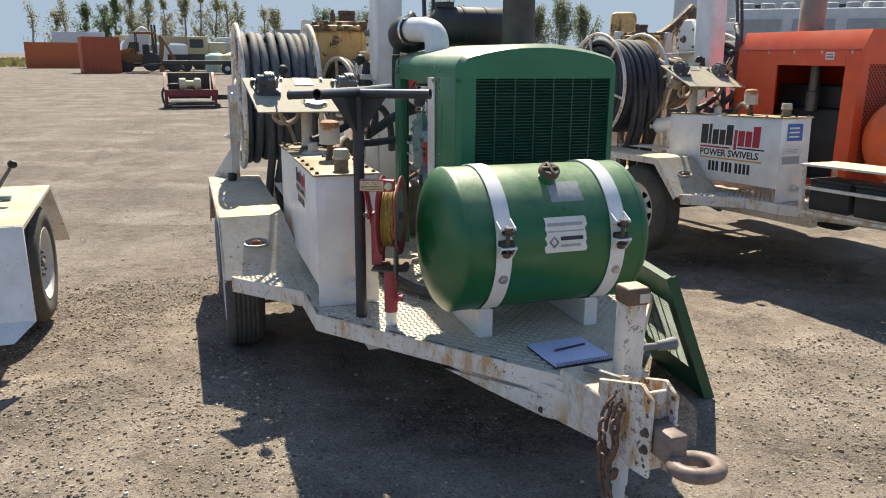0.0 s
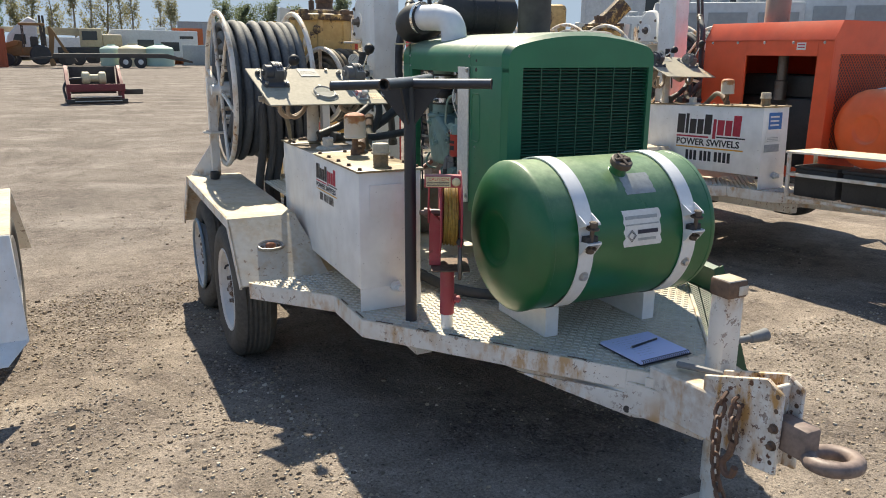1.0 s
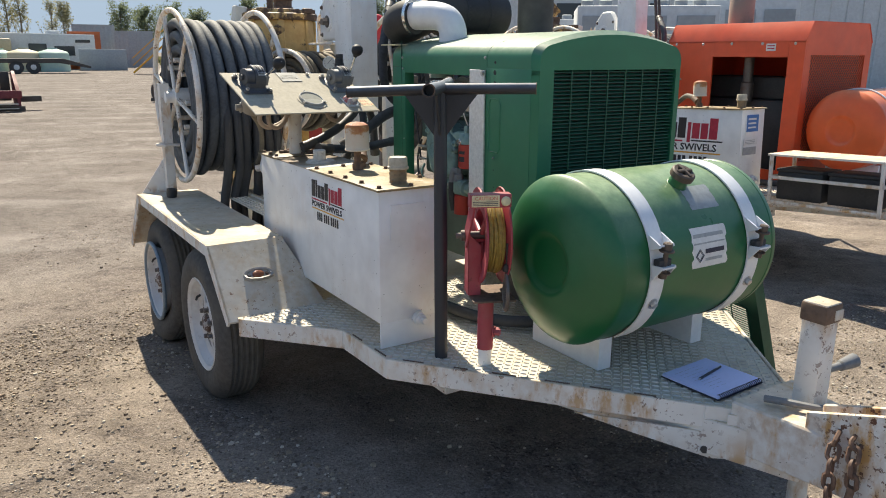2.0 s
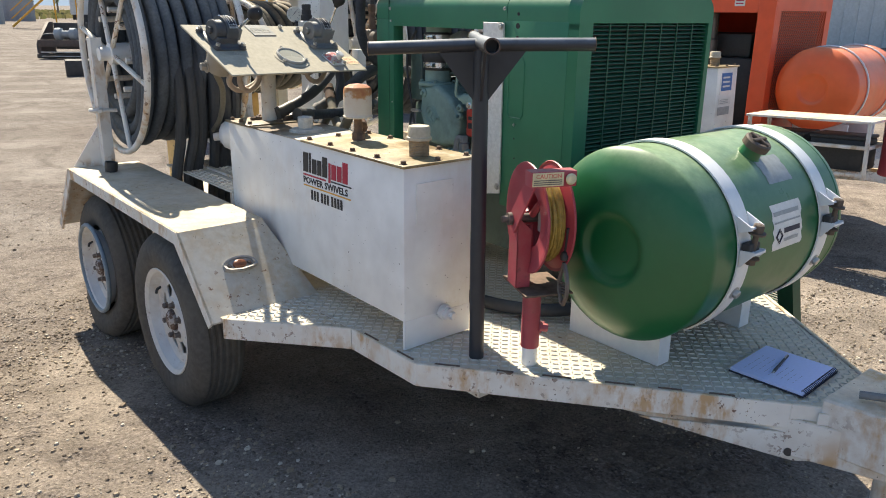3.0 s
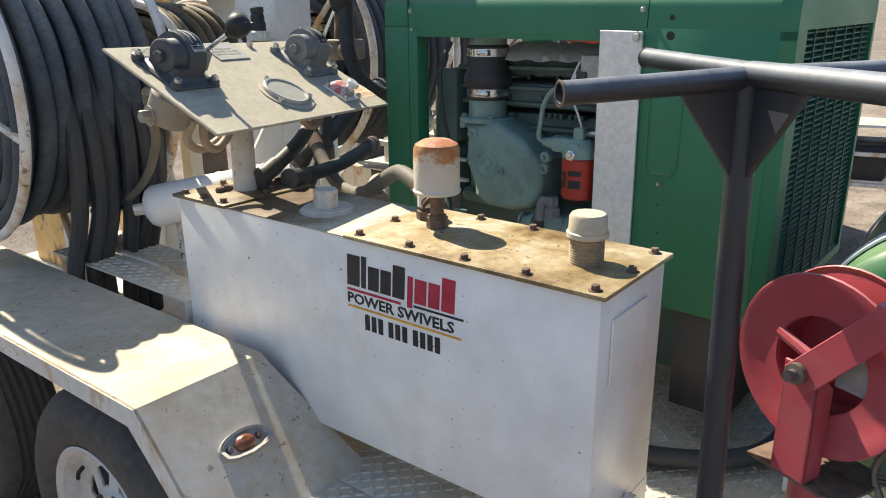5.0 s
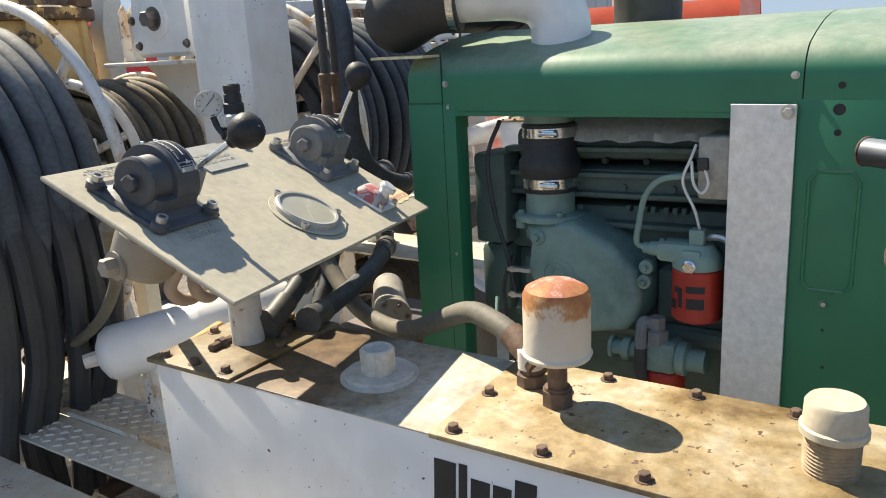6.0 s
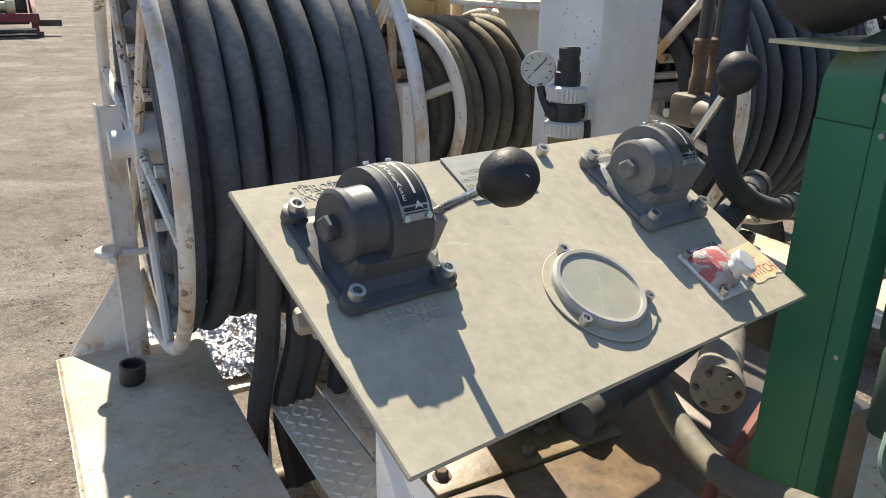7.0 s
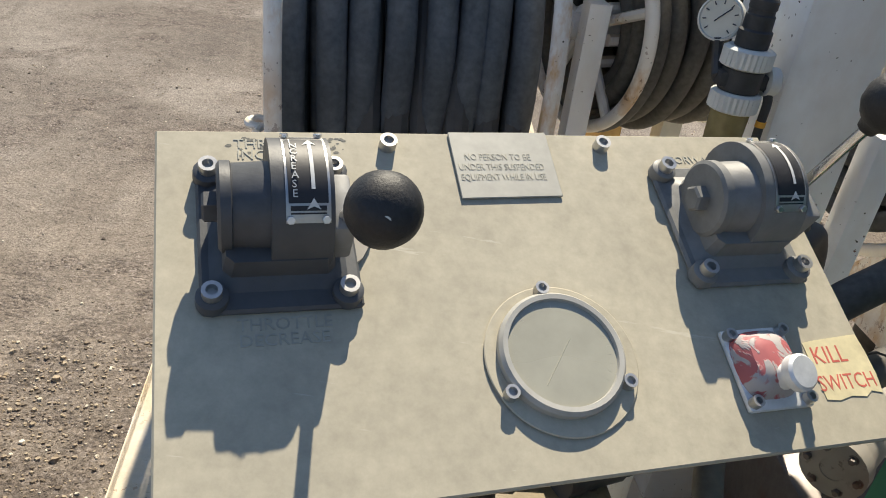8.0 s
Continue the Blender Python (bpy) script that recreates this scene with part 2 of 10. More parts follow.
def plain(name, base, rough=0.6, scale=40, vary=0.18, bump=0.15, dust=None, dist=0.002):
    """Rubber, plastic, cast or dusty surfaces."""
    n = Nodes(name)
    f = n.noise(scale, 5, 0.6)
    g = n.noise(scale * 0.09, 4)
    col = n.mix(1.0, base, n.ramp(f, (0.3, 1.0 - vary), (0.7, 1.0 + vary)), "MULTIPLY")
    if dust:
        col = n.mix(n.math("MULTIPLY", n.ramp(g, (0.4, 0.0), (0.75, 1.0)), 0.6), col, dust)
    n.bump(f, bump, dist)
    return n.set(col, n.ramp(g, (0.3, rough - 0.08), (0.7, min(1, rough + 0.12))), 0.0)


M_white = paint("white_paint", (0.84, 0.84, 0.83), chip=0.70, grime=(0.55, 0.48, 0.38), grime_amount=0.25, dust_or_sheen=(0.70, 0.63, 0.50), amount=0.5, streaks=0.08)
M_white_dusty = paint("dusty_white_paint", (0.66, 0.64, 0.59), chip=0.63, grime=(0.40, 0.31, 0.19), grime_amount=0.9, rough=0.6, coat=0.0, dust_or_sheen=(0.46, 0.375, 0.245), amount=0.92, streaks=0.35)
M_white_rusty = paint("chipped_white_paint", (0.79, 0.77, 0.73), chip=0.60, grime=(0.50, 0.33, 0.17), grime_amount=0.7, rough=0.5, coat=0.05, dust_or_sheen=(0.60, 0.49, 0.32), amount=0.85, streaks=0.85, rust=(0.15, 0.07, 0.035))
def stained_lid(name, tone):
    """Steel lid under layers of dried oil, tan dust and worn white paint."""
    n = Nodes(name)
    big = n.noise(5.5, 6, 0.68)
    col = n.ramp(big, (0.36, (0.25, 0.165, 0.075)), (0.47, (0.46, 0.35, 0.175)), (0.56, (0.58, 0.48, 0.29)), (0.66, (0.74, 0.68, 0.55)))
    col = n.mix(1.0, col, n.ramp(n.noise(45, 6, 0.7), (0.3, 0.72), (0.7, 1.2)), "MULTIPLY")
    col = n.mix(1.0, col, (tone, tone * 0.95, tone * 0.9), "MULTIPLY")
    specks = n.ramp(n.noise(70, 3), (0.66, 0.0), (0.69, 1.0))
    col = n.mix(specks, col, (0.12, 0.07, 0.04))
    n.bump(n.noise(55, 5), 0.2, 0.003)
    return n.set(col, n.ramp(big, (0.35, 0.35), (0.6, 0.65)), 0.0)


def oil_spill():
    """Dusty white top with old oil soaked in round the rear lid."""
    n = Nodes("oil_soaked_white_top")
    sep = n.t.nodes.new("ShaderNodeSeparateXYZ")
    n.link(n.co, sep.inputs[0])
    edge = n.math("ADD", sep.outputs[1], n.math("MULTIPLY", n.math("SUBTRACT", n.noise(9, 6, 0.7), 0.5), 0.45))
    base = n.mix(n.ramp(n.noise(7, 6, 0.7), (0.40, 0.0), (0.66, 1.0)), (0.56, 0.52, 0.44), (0.34, 0.265, 0.16))
    oil = n.mix(n.ramp(n.noise(22, 5, 0.7), (0.35, 0.0), (0.65, 1.0)), (0.085, 0.055, 0.032), (0.20, 0.135, 0.075))
    soaked = n.ramp(edge, (0.15, 0.0), (0.24, 1.0))
    col = n.mix(soaked, base, oil)
    col = n.mix(1.0, col, n.ramp(n.noise(60, 5), (0.3, 0.8), (0.7, 1.15)), "MULTIPLY")
    n.bump(n.noise(50, 5), 0.15, 0.002)
    return n.set(col, n.ramp(soaked, (0.0, 0.6), (1.0, 0.42)), 0.0)


M_top_plate = oil_spill()
M_tanlid = stained_lid("oil_stained_lid", 0.62)
M_rearlid = stained_lid("oil_dark_lid", 0.42)
# green tops: dust and the sun's sheen together in one pale colour
M_green = paint("green_paint", (0.024, 0.175, 0.086), chip=0.75, grime=(0.12, 0.20, 0.14), grime_amount=0.12, rough=0.46, coat=0.1, spots=False, dust_or_sheen=(0.29, 0.325, 0.245), amount=0.93, relief=0.05, lies=(0.25, 0.80))
M_green_tank = paint("green_tank_paint", (0.006, 0.115, 0.035), chip=0.76, grime=(0.08, 0.20, 0.09), grime_amount=0.22, rough=0.36, coat=0.25, spots=False, dust_or_sheen=(0.32, 0.41, 0.24), amount=0.85, relief=0.05, lies=(0.36, 0.95))
# darker green for slats and screen: their shade is in the colour
M_green_shaded = plain("shaded_green_paint", (0.010, 0.078, 0.042), 0.5, 30, 0.15, 0.05)
M_filler_brown = plain("brown_cast_cap", (0.075, 0.055, 0.042), 0.6, 60, 0.3, 0.3, dust=(0.16, 0.12, 0.09))
M_dirty_cap = plain("dirty_cream_plastic", (0.52, 0.46, 0.35), 0.6, 60, 0.18, 0.15, dust=(0.34, 0.27, 0.17))
M_dirty_neck = plain("rust_stained_thread", (0.34, 0.25, 0.15), 0.65, 60, 0.3, 0.3, dust=(0.24, 0.17, 0.10))
M_bezel = plain("dull_grey_bezel", (0.38, 0.37, 0.34), 0.38, 60, 0.1, 0.05)
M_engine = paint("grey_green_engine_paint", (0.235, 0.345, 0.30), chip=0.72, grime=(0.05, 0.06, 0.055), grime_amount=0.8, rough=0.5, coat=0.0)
# darker copy of the engine paint: bay shade and grime in the colour
M_engine_shaded = paint("grimy_shaded_engine_paint", (0.115, 0.165, 0.145), chip=0.70, grime=(0.03, 0.034, 0.032), grime_amount=0.9, rough=0.6, coat=0.0, rust=(0.05, 0.04, 0.035))
M_red = paint("red_reel_paint", (0.38, 0.050, 0.070), chip=0.63, grime=(0.36, 0.19, 0.17), grime_amount=0.8, rough=0.5, rust=(0.11, 0.05, 0.04), dust_or_sheen=(0.50, 0.28, 0.26), amount=0.5)
M_orange = paint("orange_red_paint", (0.78, 0.10, 0.03), chip=0.78, grime=(0.5, 0.2, 0.12), grime_amount=0.2, rough=0.42, spots=False, dust_or_sheen=(0.80, 0.30, 0.18), amount=0.6, relief=0.06)
M_orange_tank = paint("orange_tank_paint", (0.82, 0.13, 0.03), chip=0.78, grime=(0.5, 0.25, 0.12), grime_amount=0.2, rough=0.4, spots=False, dust_or_sheen=(0.85, 0.42, 0.22), amount=0.6, relief=0.06)
def flaking_yellow(name, flakes, soaked):
    """Yellow paint baked brown and flaking off dark oily steel."""
    n = Nodes(name)
    big = n.noise(3.2, 6, 0.7, (1.0, 1.0, 0.55))
    col = n.mix(n.ramp(n.noise(9, 5, 0.65), (0.3, 0.0), (0.7, 1.0)), (0.72, 0.50, 0.20), (0.50, 0.31, 0.11))
    flake = n.ramp(n.noise(13, 7, 0.75), (flakes, 0.0), (flakes + 0.015, 1.0))
    soak = n.ramp(big, (soaked, 0.0), (soaked + 0.07, 1.0))
    lost = n.math("MAXIMUM", flake, soak)
    under = n.mix(n.noise(40, 4), (0.035, 0.026, 0.022), (0.16, 0.095, 0.06))
    n.bump(n.math("SUBTRACT", n.math("MULTIPLY", n.noise(60, 4), 0.3), lost), 0.35, 0.004)
    return n.set(n.mix(lost, col, under), 0.6, 0.0)


M_yellow = flaking_yellow("worn_yellow_paint", 0.61, 0.575)
M_yellow_burnt = flaking_yellow("oily_yellow_paint", 0.50, 0.44)
# blue-grey upper faces: the sky's sheen on the arms put into the colour
M_black = paint("black_paint", (0.020, 0.024, 0.032), chip=0.77, grime=(0.07, 0.078, 0.092), grime_amount=0.4, rough=0.42, coat=0.0, rust=(0.2, 0.19, 0.18), dust_or_sheen=(0.24, 0.265, 0.30), amount=0.9, lies=(-0.1, 0.8))
M_black_matt = plain("matt_black_plate", (0.03, 0.03, 0.034), 0.55, dust=(0.12, 0.11, 0.10))
M_alu = metal("bare_aluminium", (0.78, 0.78, 0.77), 0.40, amount=0.03, metallic=0.3)
def dull_panel():
    """Grey-painted sheet, rubbed and dusty, with small scratches."""
    n = Nodes("grey_panel_sheet")
    f, g = n.noise(60, 6, 0.7), n.noise(4.5, 5, 0.65)
    col = n.mix(n.ramp(g, (0.35, 0.0), (0.7, 1.0)), (0.40, 0.365, 0.285), (0.50, 0.455, 0.35))
    col = n.mix(1.0, col, n.ramp(f, (0.3, 0.86), (0.7, 1.10)), "MULTIPLY")
    scratch = n.ramp(n.noise(26, 5, 0.7, (0.25, 3.0, 1.0)), (0.66, 0.0), (0.70, 0.5))
    col = n.mix(scratch, col, (0.58, 0.55, 0.46))
    n.bump(f, 0.06, 0.0015)
    return n.set(col, 0.66, 0.0, **{"Specular IOR Level": 0.22})


M_panel = dull_panel()
M_tread = paint("tread_plate", (0.66, 0.63, 0.57), chip=0.66, grime=(0.44, 0.36, 0.25), grime_amount=0.9, rough=0.45, coat=0.0, dust_or_sheen=(0.58, 0.49, 0.34), amount=0.75)
M_cast = plain("grey_cast_valve", (0.17, 0.175, 0.18), 0.55, 60, 0.2, 0.2, dust=(0.26, 0.25, 0.24))
M_cast_dark = plain("dark_cast_valve", (0.055, 0.060, 0.072), 0.5, 60, 0.25, 0.2, dust=(0.12, 0.118, 0.12))
M_steel = metal("zinc_steel", (0.55, 0.54, 0.52), 0.35)
M_lamp = metal("weathered_lamp_metal", (0.42, 0.40, 0.37), 0.62, amount=0.5, metallic=0.35)
M_chrome = metal("polished_steel", (0.75, 0.75, 0.75), 0.2, amount=0.1, metallic=1.0)
M_dark_steel = metal("dark_steel", (0.18, 0.16, 0.15), 0.5, (0.2, 0.09, 0.04), 0.6, 0.7)
M_rust = plain("rusty_steel", (0.125, 0.078, 0.052), 0.75, 50, 0.45, 0.5, dust=(0.22, 0.155, 0.115))
M_white_worn = paint("worn_hitch_paint", (0.76, 0.75, 0.72), chip=0.565, grime=(0.40, 0.24, 0.12), grime_amount=0.9, rough=0.55, coat=0.0, dust_or_sheen=(0.62, 0.50, 0.34), amount=0.7, streaks=1.0, rust=(0.13, 0.055, 0.03))
M_plug = plain("mottled_offwhite_paint", (0.60, 0.575, 0.51), 0.55, 60, 0.2, 0.15, dust=(0.36, 0.30, 0.22))
M_hub = paint("flaking_hub_paint", (0.10, 0.06, 0.045), chip=0.50, grime=(0.18, 0.10, 0.07), grime_amount=0.6, rough=0.6, coat=0.0, rust=(0.72, 0.71, 0.70))
M_chain = plain("rusted_chain", (0.13, 0.075, 0.05), 0.62, 80, 0.4, 0.4, dust=(0.2, 0.12, 0.09))
M_ring = plain("worn_hitch_steel", (0.20, 0.15, 0.13), 0.55, 45, 0.35, 0.4, dust=(0.34, 0.26, 0.21))
M_rubber = plain("black_rubber", (0.030, 0.031, 0.033), 0.6, 70, 0.25, 0.12, dust=(0.08, 0.075, 0.07))
M_hose = plain("black_hose", (0.040, 0.043, 0.048), 0.55, 60, 0.2, 0.1, dust=(0.085, 0.085, 0.085))
M_hose_dusty = plain("dusty_grey_hose", (0.14, 0.128, 0.10), 0.72, 60, 0.25, 0.15, dust=(0.24, 0.21, 0.155))
M_tyre = plain("weathered_tyre", (0.075, 0.072, 0.068), 0.85, 45, 0.3, 0.3, dust=(0.17, 0.15, 0.12))
M_knob = plain("black_knob", (0.015, 0.015, 0.017), 0.55, 300, 0.3, 0.3)
M_rim = paint("white_rim_paint", (0.70, 0.70, 0.69), chip=0.62, grime=(0.3, 0.22, 0.14), grime_amount=0.8, rough=0.5)
M_rim_blue = plain("blue_grey_rim_edge", (0.22, 0.29, 0.35), 0.45, 40, 0.15, 0.1)
# white paper with the blue of open shade put into its colour
M_paper = plain("shade_tinted_paper", (0.60, 0.66, 0.95), 0.75, 120, 0.03, 0.03)
M_ink = plain("dark_ink", (0.03, 0.03, 0.05), 0.6)
M_ink_faint = plain("faint_ink", (0.36, 0.40, 0.55), 0.7)
M_decal_black = plain("black_decal", (0.018, 0.018, 0.022), 0.5)
M_decal_red = plain("red_decal", (0.42, 0.02, 0.05), 0.5)
M_decal_yellow = plain("amber_decal", (0.70, 0.36, 0.04), 0.5)
M_decal_white = plain("white_decal", (0.72, 0.72, 0.70), 0.55, 60, 0.08, 0.03, dust=(0.5, 0.48, 0.42))
M_decal_grey = plain("grey_decal", (0.34, 0.36, 0.36), 0.5)
M_decal_blue = plain("blue_decal", (0.05, 0.16, 0.42), 0.5)
M_cream = plain("cream_sticker", (0.66, 0.58, 0.36), 0.55)
M_engrave = plain("engraved_letters", (0.37, 0.355, 0.295), 0.7)
M_engrave_dark = plain("dark_engraved_letters", (0.10, 0.10, 0.09), 0.7)
M_redletter = plain("red_lettering", (0.55, 0.12, 0.09), 0.6)
M_amber = plain("amber_lens", (0.20, 0.07, 0.03), 0.3)
M_yellow_cable = plain("yellow_cable", (0.36, 0.25, 0.05), 0.55, 60, 0.3, 0.1, dust=(0.2, 0.14, 0.06))
M_red_clean = plain("red_filter_paint", (0.42, 0.035, 0.02), 0.42, 30, 0.08, 0.03)
M_red_faded = plain("faded_red_guard", (0.42, 0.12, 0.11), 0.65, 60, 0.3, 0.3, dust=(0.50, 0.42, 0.39))
M_wood = plain("raw_wood", (0.46, 0.28, 0.11), 0.75, 30, 0.2, 0.2)
M_pvc = plain("grey_white_pvc", (0.62, 0.62, 0.58), 0.45, 40, 0.06, 0.05)
M_white_clean = plain("clean_white_paint", (0.76, 0.77, 0.78), 0.38, 30, 0.05, 0.05)
M_glass_dirty = plain("clouded_gauge_face", (0.34, 0.33, 0.27), 0.25, 30, 0.08, 0.02)
M_dial = plain("dial_white", (0.62, 0.60, 0.52), 0.35, 30, 0.06, 0.02)
M_bowl = plain("yellowed_bowl", (0.22, 0.18, 0.08), 0.25)


def rusted_cap():
    n = Nodes("rust_streaked_breather")
    z = n.t.nodes.new("ShaderNodeSeparateXYZ")
    n.link(n.co, z.inputs[0])
    h = n.math("ADD", n.math("MULTIPLY", z.outputs[2], 7.4), n.math("MULTIPLY", n.math("SUBTRACT", n.noise(24, 7, 0.75), 0.5), 1.1))
    col = n.ramp(h, (0.0, (0.62, 0.58, 0.50)), (0.55, (0.60, 0.50, 0.38)), (0.66, (0.45, 0.22, 0.08)), (0.85, (0.34, 0.11, 0.045)), (1.0, (0.55, 0.36, 0.30)))
    n.bump(n.noise(90, 4), 0.3, 0.003)
    return n.set(col, 0.7, 0.0)


def ground_material():
    """Tan packed dirt with drifts of mixed gravel, greyer and rutted in the open yard."""
    n = Nodes("packed_gravel_dirt")
    sep = n.t.nodes.new("ShaderNodeSeparateXYZ")
    n.link(n.co, sep.inputs[0])
    X, Y = sep.outputs[0], sep.outputs[1]
    mid = n.noise(2.1, 7, 0.68, None, 0.6)
    small = n.noise(11, 6, 0.7)
    fine = n.noise(80, 5, 0.7)
    sand = n.ramp(mid, (0.30, (0.181, 0.151, 0.123)), (0.46, (0.268, 0.226, 0.187)), (0.60, (0.337, 0.287, 0.239)), (0.74, (0.392, 0.339, 0.290)))
    # open yard: greyer, with long sweeping wheel tracks
    yard = n.ramp(n.noise(0.5, 6, 0.62), (0.36, (0.140, 0.123, 0.112)), (0.50, (0.194, 0.170, 0.151)), (0.64, (0.252, 0.225, 0.203)))
    track = n.t.nodes.new("ShaderNodeTexWave")
    track.wave_type, track.rings_direction = "RINGS", "Z"
    mp = n.t.nodes.new("ShaderNodeMapping")
    mp.inputs["Location"].default_value = (9.0, 3.0, 0.0)
    n.link(n.co, mp.inputs["Vector"])
    n.link(mp.outputs[0], track.inputs["Vector"])
    for key, val in (("Scale", 0.16), ("Distortion", 5.0), ("Detail", 4.0), ("Detail Scale", 0.6)):
        track.inputs[key].default_value = val
    yard = n.mix(n.math("MULTIPLY", n.ramp(track.outputs["Fac"], (0.62, 0.0), (0.85, 0.75)), n.ramp(n.noise(0.8, 4), (0.4, 0.0), (0.6, 1.0))), yard, (0.300, 0.270, 0.244))
    yard = n.mix(n.ramp(n.noise(0.7, 5, 0.6, (1.7, 0.6, 1.0), 1.8), (0.54, 0.0), (0.64, 0.6)), yard, (0.101, 0.085, 0.076))
    away = n.ramp(n.math("ADD", n.math("MULTIPLY", Y, 0.1), n.math("MULTIPLY", mid, 0.3)), (0.68, 0.0), (0.98, 0.85))
    col = n.mix(away, sand, yard)
    # gravel drifts: patches of stones, thickest along the parked trailer
    pebble, grit = n.cells(46), n.cells(120)
    stone = n.ramp(pebble.outputs["Color"], (0.1, (0.057, 0.047, 0.041)), (0.45, (0.134, 0.111, 0.092)), (0.75, (0.242, 0.204, 0.168)), (0.98, (0.381, 0.339, 0.306)))
    chips = n.ramp(grit.outputs["Color"], (0.1, (0.064, 0.052, 0.045)), (0.6, (0.176, 0.144, 0.118)), (0.98, (0.353, 0.312, 0.276)))
    dx, dy = n.math("MULTIPLY", n.math("ADD", X, 0.55), 0.85), n.math("MULTIPLY", n.math("SUBTRACT", Y, 5.35), 0.62)
    near = n.math("SUBTRACT", 0.20, n.math("MULTIPLY", n.math("SQRT", n.math("ADD", n.math("MULTIPLY", dx, dx), n.math("MULTIPLY", dy, dy))), 0.17))
    drift = n.math("ADD", n.noise(1.15, 6, 0.66, None, 0.8), n.math("MAXIMUM", near, 0.0))
    where = n.math("MULTIPLY", n.ramp(drift, (0.48, 0.0), (0.60, 0.75)), n.ramp(n.noise(5, 6, 0.7), (0.36, 0.35), (0.56, 1.0)))
    rubble = n.mix(n.ramp(small, (0.40, 0.25), (0.60, 0.75)), stone, chips)
    rubble = n.mix(1.0, rubble, (0.900, 0.890, 0.936), "MULTIPLY")
    col = n.mix(where, col, rubble)
    col = n.mix(n.ramp(small, (0.42, 0.02), (0.68, 0.28)), col, chips)
    col = n.mix(1.0, col, n.ramp(small, (0.25, 0.72), (0.75, 1.24)), "MULTIPLY")
    col = n.mix(1.0, col, n.ramp(fine, (0.28, 0.52), (0.72, 1.46)), "MULTIPLY")
    pits = n.ramp(n.noise(46, 3, 0.6), (0.30, 0.42), (0.40, 1.0))
    col = n.mix(1.0, col, pits, "MULTIPLY")
    h = n.math("ADD", n.math("MULTIPLY", fine, 0.5), n.math("ADD", n.math("MULTIPLY", small, 0.8), n.math("MULTIPLY", mid, 1.5)))
    h = n.math("SUBTRACT", h, n.math("MULTIPLY", n.math("MULTIPLY", pebble.outputs["Distance"], n.ramp(n.math("MULTIPLY", where, n.noise(6, 4)), (0.15, 0.0), (0.55, 1.0))), 0.9))
    n.bump(h, 1.0, 0.022)
    return n.set(col, 0.95, 0.0, **{"Specular IOR Level": 0.15})


M_breather = rusted_cap()
M_ground = ground_material()

# ---- ground ----
def ground_z(x, y):
    """The yard falls a little towards the back and rises again far off."""
    s = min(max((y - 2.6) / 9.0, 0.0), 1.0)
    far = min(max((y - 31.0) / 26.0, 0.0), 1.0)
    return 0.015 + 0.34 * far * far * (3 - 2 * far) - 0.25 * s * s * (3 - 2 * s) * 0.95 - 0.012 * min(max(y - 2.6, 0), 3.0)


def spread(a, b, step, far, grow=1.28):
    mid = list(np.arange(a, b, step))
    lo, hi, d = [a], [mid[-1]], step
    while hi[-1] < far:
        d *= grow
        hi.append(hi[-1] + d)
        lo.append(lo[-1] - d)
    return lo[:0:-1] + mid + hi[1:]


def build_ground():
    xs, ys = spread(-3.0, 5.0, 0.05, 2600), spread(0.6, 9.0, 0.05, 2600)
    verts, faces = [], []
    for y in ys:
        for x in xs:
            z = ground_z(x, y)
            near = max(0.0, 1.0 - max(abs(x - 1) - 6, abs(y - 5) - 6, 0) / 12)
            if near > 0:
                p = Vector((x, y, 0))
                z += near * (0.016 * noise.noise(p * 0.9) + 0.009 * noise.noise(p * 3.1) + 0.006 * noise.noise(p * 9.0))
            verts.append((x, y, z))
    w = len(xs)
    for j in range(len(ys) - 1):
        for i in range(w - 1):
            a = j * w + i
            faces.append((a, a + 1, a + w + 1, a + w))
    me = bpy.data.meshes.new("ground")
    me.from_pydata(verts, [], faces)
    me.shade_smooth()
    me.materials.append(M_ground)
    return tagged(new("ground", me), "dry packed dirt yard with scattered gravel and tyre tracks", "ground", kind="structure")


build_ground()

COMMON = []  # trailer things that the neighbouring trailer has as well


def common(ob):
    COMMON.append(ob)
    return ob


# ---- trailer 1: frame and deck ----
DECK = 0.515
CX = 1.40


def mx(x):
    return 2 * CX - x


def lozenges(bm, inside, x0, x1, y0, y1, z, pitch=0.030, size=0.0145):
    """Raised lozenges of tread plate, alternating in direction."""
    nx, ny = int((x1 - x0) / pitch), int((y1 - y0) / pitch)
    for i in range(nx):
        for j in range(ny):
            x, y = x0 + (i + 0.5) * pitch, y0 + (j + 0.5) * pitch
            if not inside(x, y):
                continue
            a = radians(45 if (i + j) % 2 else -45)
            c, s = math.cos(a), math.sin(a)
            ring = []
            for u, v in ((size, 0), (0, size * 0.24), (-size, 0), (0, -size * 0.24)):
                ring.append(bm.verts.new((x + u * c - v * s, y + u * s + v * c, z)))
            top = []
            for u, v in ((size * 0.55, 0), (0, size * 0.10), (-size * 0.55, 0), (0, -size * 0.10)):
                top.append(bm.verts.new((x + u * c - v * s, y + u * s + v * c, z + 0.0042)))
            bm.faces.new(top)
            for k in range(4):
                bm.faces.new((ring[k], ring[(k + 1) % 4], top[(k + 1) % 4], top[k]))


def in_poly(poly):
    def test(x, y):
        hit = False
        for (xa, ya), (xb, yb) in zip(poly, poly[1:] + poly[:1]):
            if (ya > y) != (yb > y) and x < xa + (y - ya) * (xb - xa) / (yb - ya):
                hit = not hit
        return hit
    return test


LEFT = [(0.205, 3.76), (0.515, 3.405), (0.522, 3.055), (1.20, 2.19), (1.27, 2.10)]
